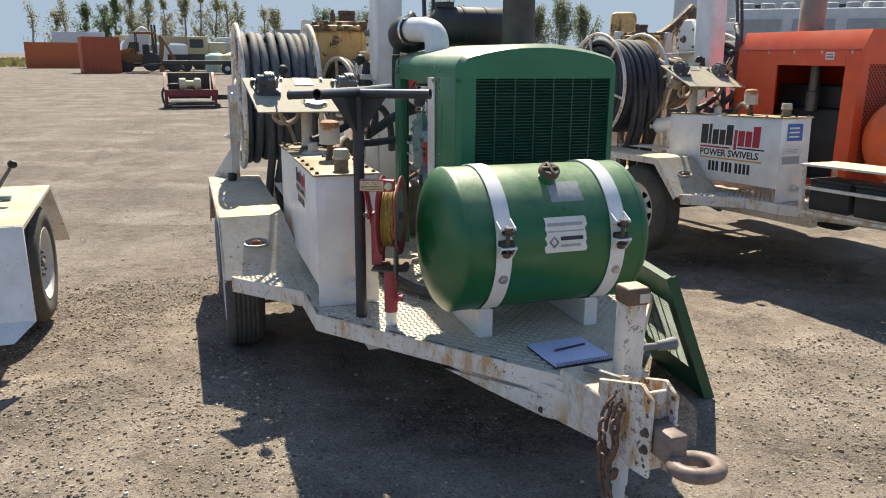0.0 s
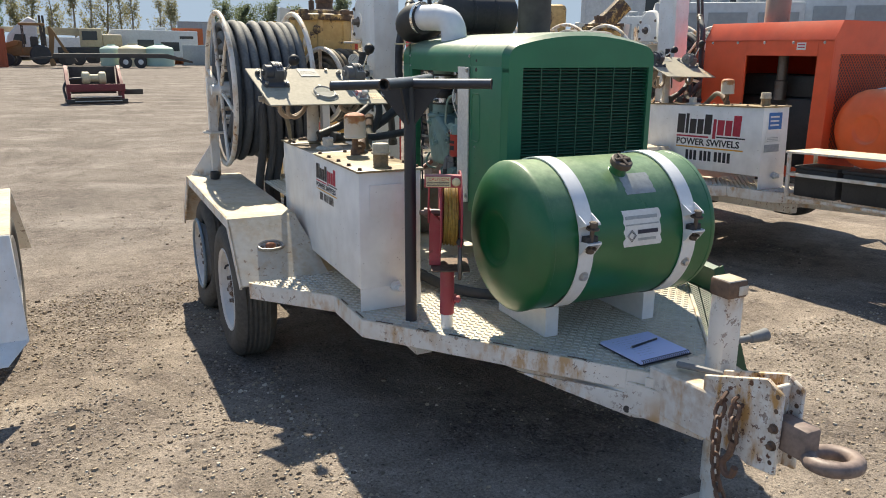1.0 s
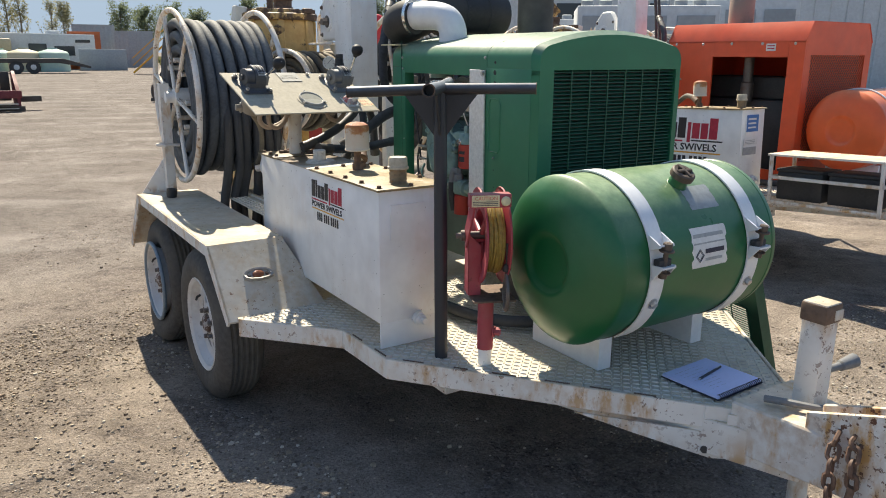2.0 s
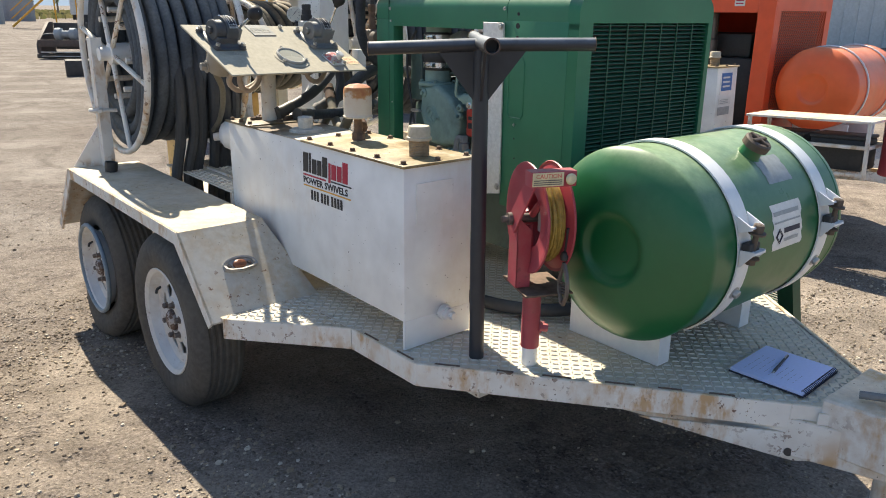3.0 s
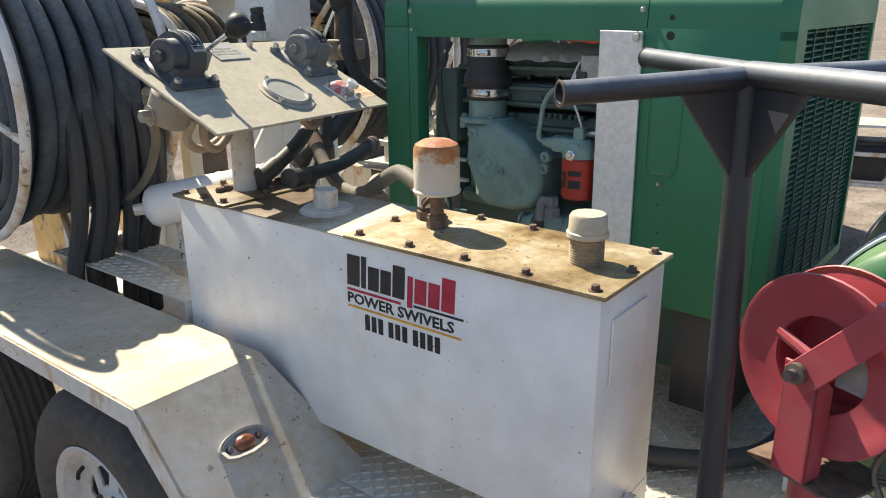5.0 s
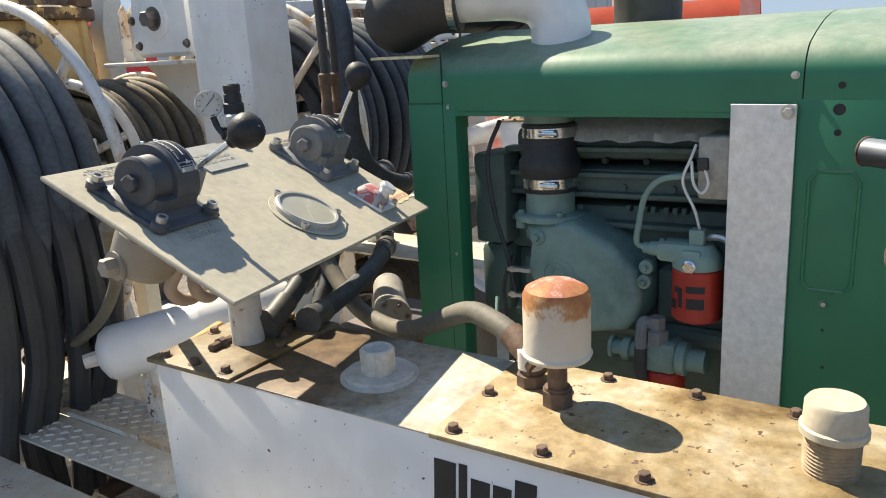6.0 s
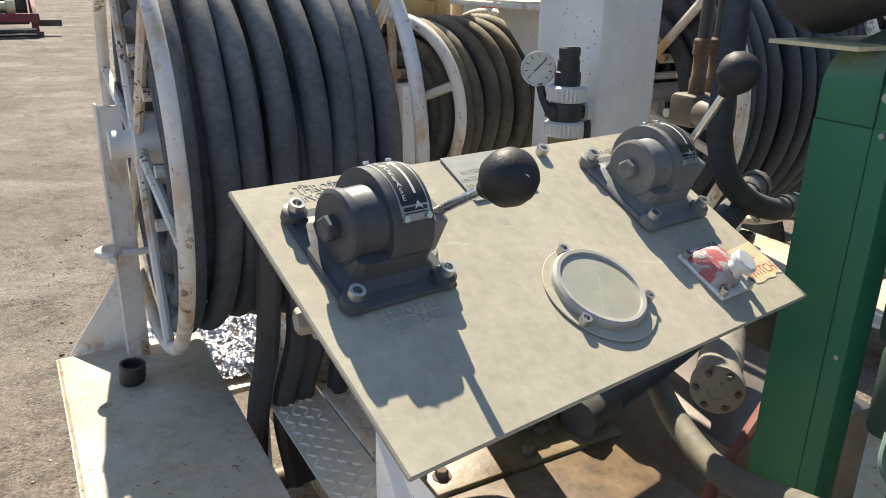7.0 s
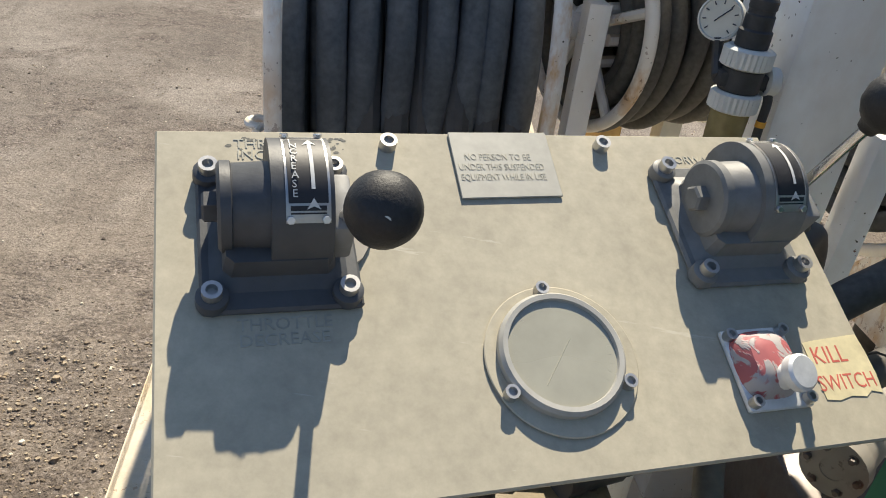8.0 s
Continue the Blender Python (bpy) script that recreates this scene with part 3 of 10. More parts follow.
OUTLINE = LEFT + [(mx(x), y) for x, y in reversed(LEFT)] + [(mx(0.205), 4.25), (0.205, 4.25)]
INNER = [(0.52, 4.58), (0.52, 3.42), (0.535, 3.07), (1.21, 2.20), (1.28, 2.11)]
PLATE = INNER + [(mx(x), y) for x, y in reversed(INNER)]

trailer = common(thing("trailer", (CX, 4.85, 0.0), "white steel tandem-axle equipment trailer with rusty edges", "trailer"))

b = B()
slab(b, [(x, y, DECK - 0.02) for x, y in PLATE], (0, 0, 0.016))
deck = part("deck_plate", b, M_tread, trailer, "worn diamond tread plate dusted with tan dirt")
b = B()
lozenges(b, in_poly(PLATE), 0.5, 2.2, 2.1, 3.85, DECK - 0.0042, 0.0225, 0.0125)
tread = part("tread_relief", b, M_tread, deck)
tagged(tread, kind="stuff")

b = B()
slab(b, [(x, y, DECK - 0.012) for x, y in [(0.21, 3.755), (0.515, 3.41), (0.515, 3.80), (0.21, 3.80)]], (0, 0, 0.010))
lozenges(b, in_poly([(0.23, 3.76), (0.51, 3.44), (0.51, 3.8), (0.23, 3.8)]), 0.2, 0.52, 3.4, 3.82, DECK - 0.002, 0.0225, 0.0125)
part("step_plate", b, M_white_dusty, trailer, "dusty step plate with worn edge")

b = B()
for pts in (LEFT, [(mx(x), y) for x, y in LEFT]):
    sgn = 1 if pts is LEFT else -1
    for (xa, ya), (xb, yb) in zip(pts, pts[1:]):
        d = Vector((xb - xa, yb - ya, 0)).normalized()
        nrm = Vector((-d.y, d.x, 0)) * sgn
        a1, b1 = Vector((xa, ya, 0)), Vector((xb, yb, 0))
        low = 0.076
        slab(b, [a1 + Vector((0, 0, DECK + 0.002)), b1 + Vector((0, 0, DECK + 0.002)), b1 + Vector((0, 0, DECK - low)), a1 + Vector((0, 0, DECK - low))], nrm * 0.012, 0.0025)
part("deck_edge", b, M_white_rusty, trailer, "white painted edge channel with rust streaks")

# floor plate under the reels, between the rails
b = B()
box(b, (0.93, 4.60, DECK - 0.055), (mx(0.93), 6.30, DECK - 0.040), 0.002)
part("rear_floor", b, M_tread, trailer, "dusty tread floor under the hose reels")
b = B()
box(b, (0.38, 5.66, 0.440), (0.928, 6.28, 0.460), 0.002)
part("rear_floor", b, M_tread, trailer)

# short stitch welds and gaps along the edge of the plate
b = B()
rs = random.Random(5)
for (xa, ya), (xb, yb) in zip(LEFT[1:], LEFT[2:]):
    L = math.hypot(xb - xa, yb - ya)
    k = 0.06
    while k < L - 0.1:
        d = rs.uniform(0.05, 0.09)
        p, q = [(xa + (xb - xa) * s / L, ya + (yb - ya) * s / L) for s in (k, k + d)]
        off = Vector((yb - ya, -(xb - xa), 0)).normalized() * -0.016
        tube(b, [(p[0] + off.x, p[1] + off.y, DECK + 0.001), (q[0] + off.x, q[1] + off.y, DECK + 0.001)], 0.003, 6, smooth=0)
        k += d + rs.uniform(0.06, 0.12)
part("edge_weld", b, M_rust, trailer, "rusty open seam between plate and edge")

# main rails and cross members under the deck
for s in (1, -1):
    b = B()
    x = CX - s * 0.62
    box(b, (x - 0.035, 3.0, 0.34), (x + 0.035, 6.35, 0.465), 0.006)
    part("frame_rail", b, M_white_rusty, trailer)
    b = B()
    p, q = Vector((CX - s * 0.50, 3.05, 0.435)), Vector((CX - s * 0.06, 1.93, 0.405))
    d = (q - p).normalized()
    side = Vector((d.y, -d.x, 0)).normalized() * 0.035
    slab(b, [p + side + Vector((0, 0, -0.06)), p - side + Vector((0, 0, -0.06)), p - side + Vector((0, 0, 0.06)), p + side + Vector((0, 0, 0.06))], q - p, 0.004)
    part("tongue_beam", b, M_white_rusty, trailer)
for y in (3.1, 3.7, 4.6, 5.4, 6.25):
    b = B()
    box(b, (CX - 0.66, y - 0.03, 0.36), (CX + 0.66, y + 0.03, 0.44), 0.004)
    part("cross_member", b, M_white_rusty, trailer)

# gusset under the front edge, with its drilled hole
b = B()
pa, pb = Vector((0.80, 2.70, 0)), Vector((1.275, 2.095, 0))
n2 = Vector((0.787, 0.617, 0)) * 0.010
z = lambda v: Vector((0, 0, v))
slab(b, [pa + (pb - pa) * 0.30 + z(0.424), pb + z(0.425), pb + z(0.345), pb + (pa - pb) * 0.12 + z(0.335), pa + (pb - pa) * 0.55 + z(0.385)], n2, 0.002)
part("gusset", b, M_white_worn, trailer, "chipped white gusset plate with rust at its corner")
b = B()
hp = Vector((1.205, 2.18, 0.365))
rod(b, hp - n2 * 0.3, hp + n2 * 0.05, 0.013, seg=14)
part("hole", b, M_black_matt, trailer)
b = B()
slab(b, [(1.235, 2.130, 0.505), (1.268, 2.088, 0.505), (1.268, 2.088, 0.455), (1.235, 2.130, 0.455)], (-0.006, -0.005, 0), 0.002)
part("welded_pad", b, M_white_rusty, trailer)

# tongue head
b = B()
slab(b, [(1.245, 2.13, 0.545), (1.27, 1.74, 0.555), (1.45, 1.74, 0.555), (1.56, 2.13, 0.545)], (0, 0, -0.165), 0.006)
part("tongue_head", b, M_white_worn, trailer, "boxed white tongue with heavy chips and rust")
for x in (1.268, 1.352):
    b = B()
    slab(b, [(x, 1.60, 0.655), (x, 1.66, 0.685), (x, 1.90, 0.60), (x, 1.90, 0.45), (x, 1.70, 0.385), (x, 1.60, 0.40)], (0.013, 0, 0), 0.003)
    plate = part("hitch_plate", b, M_white_worn, trailer, "drilled hitch plate, white paint worn to rust")
    b = B()
    xo = x + (0.0135 if x > 1.31 else -0.0005)
    for k, zz in enumerate((0.645, 0.60, 0.545, 0.49, 0.435)):
        rod(b, (x - 0.0008, 1.617, zz), (x + 0.0138, 1.617, zz), 0.0075, seg=12)
    part("bolt_hole", b, M_rust, plate)
    b = B()
    for zz in (0.545, 0.49):
        bolt(b, (x + (0.013 if x > 1.31 else 0), 1.617, zz), (1 if x > 1.31 else -1, 0, 0), 0.0105, 0.014)
    part("bolt", b, M_rust, plate)
b = B()
slab(b, [(1.281, 1.64, 0.66), (1.352, 1.64, 0.66), (1.352, 1.64, 0.40), (1.281, 1.64, 0.40)], (0, 0.016, 0), 0.003)
part("hitch_back", b, M_white_worn, trailer)
b = B()
box(b, (1.285, 1.52, 0.475), (1.350, 1.64, 0.575), 0.014)
lug = part("ring_shank", b, M_ring, trailer, "worn brown steel shank of the pintle ring")
b = B()
tube(b, ring_points((1.345, 1.475, 0.497), 0.062, (0, 0.12, 1), 28), 0.023, 12, closed=True, smooth=0)
part("pintle_ring", b, M_ring, trailer, "worn brown steel pintle ring")


# chains
def chain_link(bm, c, d, side, L=0.047, w=0.029, r=0.0066):
    d, side = Vector(d).normalized(), Vector(side)
    side = (side - d * side.dot(d)).normalized()
    pts = []
    for k in range(12):
        a = 2 * math.pi * k / 12
        u, v = math.cos(a), math.sin(a)
        pts.append(Vector(c) + d * ((L - w) / 2 * (1 if u > 0 else -1) + u * w / 2) + side * v * w / 2)
    tube(bm, pts, r, 6, closed=True, smooth=0)


def chain(name, path, label, place):
    pts = curve_points(path, 12)
    ob = thing(name, place, label, "chain", "safety chains")
    run, last, k = 0.0, pts[0], 0
    for p in pts[1:]:
        run += (p - last).length
        if run > 0.036:
            b = B()
            d = p - last
            s = Vector((0, 1, 0.3)) if k % 2 else Vector((1, 0.2, 0.5))
            chain_link(b, p, d, s)
            part("link", b, M_chain, ob)
            run, k = 0.0, k + 1
        last = p
    return ob


chain("safety_chain", [(1.46, 1.82, 0.575), (1.38, 1.80, 0.583), (1.275, 1.80, 0.575), (1.232, 1.79, 0.52), (1.225, 1.785, 0.42), (1.230, 1.77, 0.30), (1.245, 1.74, 0.22), (1.275, 1.72, 0.16), (1.32, 1.70, 0.09), (1.31, 1.68, 0.04)], "rusty safety chain looped over the trailer tongue", (1.30, 1.72, 0.02))
c2 = chain("safety_chain", [(1.45, 1.77, 0.578), (1.36, 1.755, 0.585), (1.262, 1.745, 0.575), (1.236, 1.735, 0.52), (1.238, 1.73, 0.455)], "short rusty safety chain ending in a grab hook", (1.25, 1.74, 0.40))
b = B()
tube(b, [(1.238, 1.73, 0.455), (1.233, 1.735, 0.41), (1.231, 1.755, 0.375), (1.229, 1.74, 0.345), (1.229, 1.715, 0.35), (1.229, 1.705, 0.38)], 0.011, 8)
part("hook", b, M_chain, c2, "rusty forged grab hook")

# tongue jack
jack = common(thing("trailer_jack", (1.435, 1.99, 0.02), "square white tongue jack with a chipped, rusty cap", "trailer jack"))
b = B()
box(b, (1.396, 1.952, 0.52), (1.472, 2.028, 0.862), 0.008)
part("post", b, M_white_rusty, jack)
b = B()
box(b, (1.391, 1.947, 0.818), (1.477, 2.033, 0.878), 0.008)
cap = part("cap", b, M_rust, jack, "rusty cap with flaked white paint")
b = B()
box(b, (1.395, 1.951, 0.872), (1.473, 2.029, 0.8805), 0.004)
box(b, (1.436, 1.9445, 0.828), (1.476, 1.9485, 0.860), 0.001)
part("paint_patch", b, M_white_dusty, cap)
b = B()
rod(b, (1.470, 1.965, 0.66), (1.53, 1.96, 0.66), 0.012)
rod(b, (1.525, 1.96, 0.66), (1.60, 1.955, 0.665), 0.017, 0.023, rim=0.004)
part("crank_handle", b, M_cast, jack, "dull grey crank grip")
b = B()
rod(b, (1.435, 1.99, 0.13), (1.435, 1.99, 0.55), 0.030)
rod(b, (1.435, 1.99, 0.02), (1.435, 1.99, 0.16), 0.023)
box(b, (1.36, 1.92, 0.012), (1.51, 2.06, 0.028), 0.003)
part("leg", b, M_white_rusty, jack)
b = B()
tube(b, [(1.31, 2.06, 0.565), (1.33, 2.0, 0.572), (1.372, 1.925, 0.572), (1.42, 1.90, 0.565)], 0.012, 8)
part("safety_lever", b, M_cast, jack, "dull grey lever beside the jack")


# ---- fenders ----
def fender(right):
    f = (lambda x: mx(x)) if right else (lambda x: x)
    ob = thing("fender", (f(0.35), 4.9, 0.0), "white tandem fender, dusty on top with chipped folded edges", "fender", "trailer fenders")
    xo, xi, t = 0.170, 0.515, 0.777
    prof = [(3.775, 0.50), (4.03, t), (5.46, t + 0.006), (5.80, 0.42)]
    b = B()
    outer = [(y, z) for y, z in prof]
    inner = [(y + (0.005 if k < 2 else -0.005), z - 0.008) for k, (y, z) in enumerate(prof)]
    vo = [[b.verts.new((f(x), y, z)) for y, z in outer] for x in (xo, xi)]
    vi = [[b.verts.new((f(x), y, z)) for y, z in inner] for x in (xo, xi)]
    for k in range(3):
        b.faces.new((vo[0][k], vo[0][k + 1], vo[1][k + 1], vo[1][k]))
        b.faces.new((vi[0][k], vi[0][k + 1], vi[1][k + 1], vi[1][k]))
        for s in (0, 1):
            b.faces.new((vo[s][k], vo[s][k + 1], vi[s][k + 1], vi[s][k]))
    for k in (0, 3):
        b.faces.new((vo[0][k], vo[1][k], vi[1][k], vi[0][k]))
    top = part("top", b, M_white_dusty, ob)
    b = B()
    low = [(3.80, 0.475), (4.06, t - 0.05), (5.44, t - 0.042), (5.75, 0.40)]
    vs = [b.verts.new((f(xo - 0.002), y, z)) for y, z in prof]
    ws = [b.verts.new((f(xo - 0.002), y, z)) for y, z in low]
    us = [b.verts.new((f(xo + 0.008), y, z)) for y, z in prof]
    xs = [b.verts.new((f(xo + 0.008), y, z)) for y, z in low]
    for k in range(3):
        b.faces.new((vs[k], vs[k + 1], ws[k + 1], ws[k]))
        b.faces.new((us[k], us[k + 1], xs[k + 1], xs[k]))
        b.faces.new((vs[k], vs[k + 1], us[k + 1], us[k]))
        b.faces.new((ws[k], ws[k + 1], xs[k + 1], xs[k]))
    for k in (0, 3):
        b.faces.new((vs[k], ws[k], xs[k], us[k]))
    part("skirt", b, M_white_rusty, ob)
    # inner wall down to the frame, and the front gusset
    b = B()
    slab(b, [(f(xi), 3.80, 0.515), (f(xi), 4.04, t - 0.004), (f(xi), 4.52, t - 0.004), (f(xi), 4.52, 0.42), (f(xi), 3.80, 0.42)], (f(0.006) - f(0), 0, 0))
    part("inner_wall", b, M_white_rusty, ob)
    b = B()
    slab(b, [(f(xi), 5.30, t), (f(xi), 5.46, t + 0.004), (f(xi), 5.80, 0.42), (f(xi), 5.30, 0.42)], (f(0.006) - f(0), 0, 0))
    part("inner_wall", b, M_white_rusty, ob)
    b = B()
    slab(b, [(f(0.513), 4.030, t - 0.001), (f(0.513), 3.778, 0.503), (f(0.612), 3.783, 0.508)], (0, 0.005, -0.005))
    part("front_flap", b, M_white_dusty, ob)
    # clearance lamp on the sloping front
    sl = Vector((0, 0.255, 0.27)).normalized()
    nr = Vector((0, -0.27, 0.255)).normalized()
    c = Vector((f(0.352), 3.915, 0.645))
    m = Matrix((Vector((1, 0, 0)), sl, nr)).transposed().to_4x4()
    m.translation = c
    b = B()
    arc = [(0.066 * math.cos(a), 0.030 * math.sin(a) + 0.004) for a in [math.pi * k / 10 for k in range(11)]]
    low_edge = [(-0.066, -0.018), (-0.045, -0.027), (0.0, -0.032), (0.045, -0.027), (0.066, -0.018)]
    ring = arc + low_edge
    lo_ = [b.verts.new(m @ Vector((x, y, 0.0))) for x, y in ring]
    hi_ = [b.verts.new(m @ Vector((x * 0.96, y * 0.94, 0.030 if y < 0 else 0.016))) for x, y in ring]
    in_ = [b.verts.new(m @ Vector((x * 0.82, y * 0.74, 0.026 if y < 0 else 0.014))) for x, y in ring]
    dp_ = [b.verts.new(m @ Vector((x * 0.78, y * 0.70, 0.008))) for x, y in ring]
    for p_, q_ in ((lo_, hi_), (hi_, in_), (in_, dp_)):
        for k in range(len(ring)):
            j = (k + 1) % len(ring)
            b.faces.new((p_[k], p_[j], q_[j], q_[k]))
    b.faces.new(dp_)
    lamp = part("clearance_lamp", b, M_lamp, ob, "dull chromed lamp housing with an empty amber lens")
    b = B()
    turned(b, [(0.020, 0.0), (0.020, 0.010), (0.014, 0.016), (0.0, 0.018)], (0, 0, 0.006), (0, 0, 1), 16)
    bmesh.ops.transform(b, matrix=m @ Matrix.Diagonal((1.3, 0.9, 1, 1)), verts=b.verts)
    part("lens", b, M_amber, lamp, "faded brown amber lens")
    b = B()
    for s in (-1, 1):
        p = m @ Vector((s * 0.040, 0.0, 0.008))
        bolt(b, p, nr, 0.006, 0.006)
    part("screw", b, M_dark_steel, lamp)
    # black plug on top near the reel post
    b = B()
    turned(b, [(0.028, 0), (0.031, 0.02), (0.030, 0.048), (0.024, 0.048), (0.022, 0.03), (0, 0.03)], (f(0.320), 5.260, t + 0.006), (0.1, -0.05, 1), 16)
    part("rubber_cup", b, M_rubber, ob, "short black rubber cup standing on top")
    return ob


common(fender(False))
common(fender(True))


# ---- wheels ----
def wheel(cx, cy, cz, side, flat=0.0):
    """side: -1 faces -x. flat: how far a dead tyre has sunk."""
    ob = thing("wheel", (cx, cy, 0.0), "worn black trailer tyre on a white spoked steel rim" if not flat else "flat black trailer tyre sagging off its white rim", "wheel", "trailer wheels")
    ax = (side, 0, 0)
    o = Vector((cx, cy, cz))
    R, w = 0.368, 0.105
    prof = [(0.218, -w * 0.78), (0.235, -w * 0.92), (0.285, -w), (0.325, -w * 0.98), (0.348, -w * 0.85), (R, -w * 0.62)]
    for k in range(5):
        c = w * (-0.48 + 0.24 * k)
        prof += [(R + 0.002, c - 0.009), (R - 0.004, c - 0.004), (R - 0.004, c + 0.004), (R + 0.002, c + 0.009)]
    prof += [(R, w * 0.62), (0.348, w * 0.85), (0.325, w * 0.98), (0.285, w), (0.235, w * 0.92), (0.218, w * 0.78)]
    b = B()
    turned(b, prof, o, ax, 56, cap=False, closed=True)
    if flat:
        for v in b.verts:
            if v.co.z < 0.16:
                k = (0.16 - v.co.z) / 0.16
                v.co.x += side * -0.0 + (1 if v.co.x > cx else -1) * 0.035 * k
                v.co.z = max(v.co.z, ground_z(cx, cy) + 0.004)
        for v in b.verts:
            v.co.x -= side * 0.035
    else:
        for v in b.verts:
            g = ground_z(cx, cy) + 0.002
            if v.co.z < g:
                v.co.z = g
    part("tyre", b, M_tyre, ob)
    b = B()
    k = 1.02
    rp = [(0.224, w * 0.86), (0.228, w * 0.90), (0.224, w * 0.93), (0.208, w * 0.82), (0.202, w * 0.62), (0.192, w * 0.46), (0.176, w * 0.42), (0.150, w * 0.40),
          (0.150, w * 0.34), (0.192, w * 0.30), (0.215, -w * 0.86), (0.205, -w * 0.86)]
    turned(b, rp, o, ax, 48, cap=False)
    rim = part("rim", b, M_rim, ob)
    if flat:
        b = B()
        tube(b, ring_points(o + Vector(ax) * w * 0.9, 0.226, ax, 44), 0.011, 8, closed=True, smooth=0)
        part("rim_edge", b, M_rim_blue, rim, "blue-grey bead edge pulled off the tyre")
    # spoked centre: hub disc with eight slots cut between spokes
    b = B()
    n = 8
    d0 = w * 0.40
    m3 = frame_of(ax)
    P = lambda r, a, h: o + m3 @ Vector((r * math.cos(a), r * math.sin(a), h))
    turned(b, [(0.052, d0 + 0.02), (0.088, d0 + 0.018), (0.098, d0 + 0.008), (0.098, d0 - 0.004), (0.052, d0 + 0.006)], o, ax, 32, cap=False, closed=True)
    for k in range(n):
        a0 = 2 * math.pi * k / n
        loop = []
        for r, da, h in ((0.094, -0.24, 0.010), (0.094, 0.24, 0.010), (0.156, 0.13, 0.0), (0.156, -0.13, 0.0)):
            loop.append((r, a0 + da, d0 + h))
        top = [b.verts.new(P(*q)) for q in loop]
        bot = [b.verts.new(P(q[0], q[1], q[2] - 0.006)) for q in loop]
        b.faces.new(top)
        b.faces.new(bot[::-1])
        for i in range(4):
            j = (i + 1) % 4
            b.faces.new((top[i], bot[i], bot[j], top[j]))
    part("spokes", b, M_rim, rim)
    b = B()
    turned(b, [(0.050, d0 - 0.05), (0.048, d0 + 0.012), (0.043, d0 + 0.030), (0.030, d0 + 0.040), (0.0, d0 + 0.042)], o, ax, 24)
    hub = part("hub", b, M_hub, ob, "greasy rust-brown hub with flaking white paint")
    b = B()
    for k in range(6):
        a = 2 * math.pi * k / 6 + 0.3
        bolt(b, P(0.072, a, d0 + 0.017), ax, 0.011, 0.018)
    part("wheel_nut", b, M_dark_steel, hub)
    b = B()
    turned(b, [(0.17, -w * 0.40), (0.17, -w * 0.20), (0.0, -w * 0.20)], o, ax, 24)
    part("brake_drum", b, M_knob, ob)
    b = B()
    tube(b, [P(0.185, 2.6, w * 0.44), P(0.175, 2.6, w * 0.62), P(0.160, 2.62, w * 0.70)], 0.006, 6)
    part("valve_stem", b, M_rubber, rim)
    return ob


for s, x in ((-1, 0.285), (1, mx(0.285))):
    common(wheel(x, 4.312, 0.325, s))
    common(wheel(x if s > 0 else 0.295, 5.335, 0.278 if s < 0 else 0.32, s, 0.05 if s < 0 else 0.0))
b = B()
for y, zz in ((4.345, 0.330), (5.375, 0.290)):
    rod(b, (0.36, y, zz), (mx(0.36), y, zz), 0.035)
for x in (CX - 0.62, CX + 0.62):
    tube(b, [(x, 3.95, 0.34), (x, 4.3, 0.40), (x, 4.80, 0.345), (x, 5.35, 0.385), (x, 5.75, 0.34)], 0.03, 6)
part("axle", b, M_dark_steel, trailer, "dark tandem axles and leaf springs")

# ---- white oil tank with decal ----
TX0, TX1, TY0, TY1, TZ0, TZ1 = 0.546, 0.824, 3.140, 4.364, 0.612, 1.112
oil_tank = common(thing("oil_tank", (0.68, 3.75, DECK), "white steel oil tank with a black, red and amber company decal", "tank"))
b = B()
box(b, (TX0, TY0, TZ0), (TX1, TY1, TZ1), 0.004)
part("shell", b, M_white, oil_tank)
b = B()
slab(b, [(TX0 + 0.0, TY0 - 0.0005, DECK), (TX0 + 0.0, TY0 - 0.0005, 0.614), (TX1, TY0 - 0.0005, 0.614), (TX1, TY0 - 0.0005, DECK)], (0, 0.008, 0))
part("foot_plate", b, M_white, oil_tank)
b = B()
slab(b, [(TX0 + 0.02, TY1 - 0.01, DECK), (TX0 + 0.02, TY1 - 0.01, 0.66), (TX1, TY1 - 0.01, 0.66), (TX1, TY1 - 0.01, DECK)], (0, 0.008, 0))
part("foot_plate", b, M_white, oil_tank)
b = B()
slab(b, [(TX0 + 0.045, TY0 - 0.0055, 0.93), (TX0 + 0.19, TY0 - 0.0055, 0.93), (TX0 + 0.19, TY0 - 0.0055, 1.06), (TX0 + 0.045, TY0 - 0.0055, 1.06)], (0, 0.004, 0))
part("blank_patch", b, M_white, oil_tank, "painted-over blank patch")
SEAM, SEAM2 = 3.745, 4.155
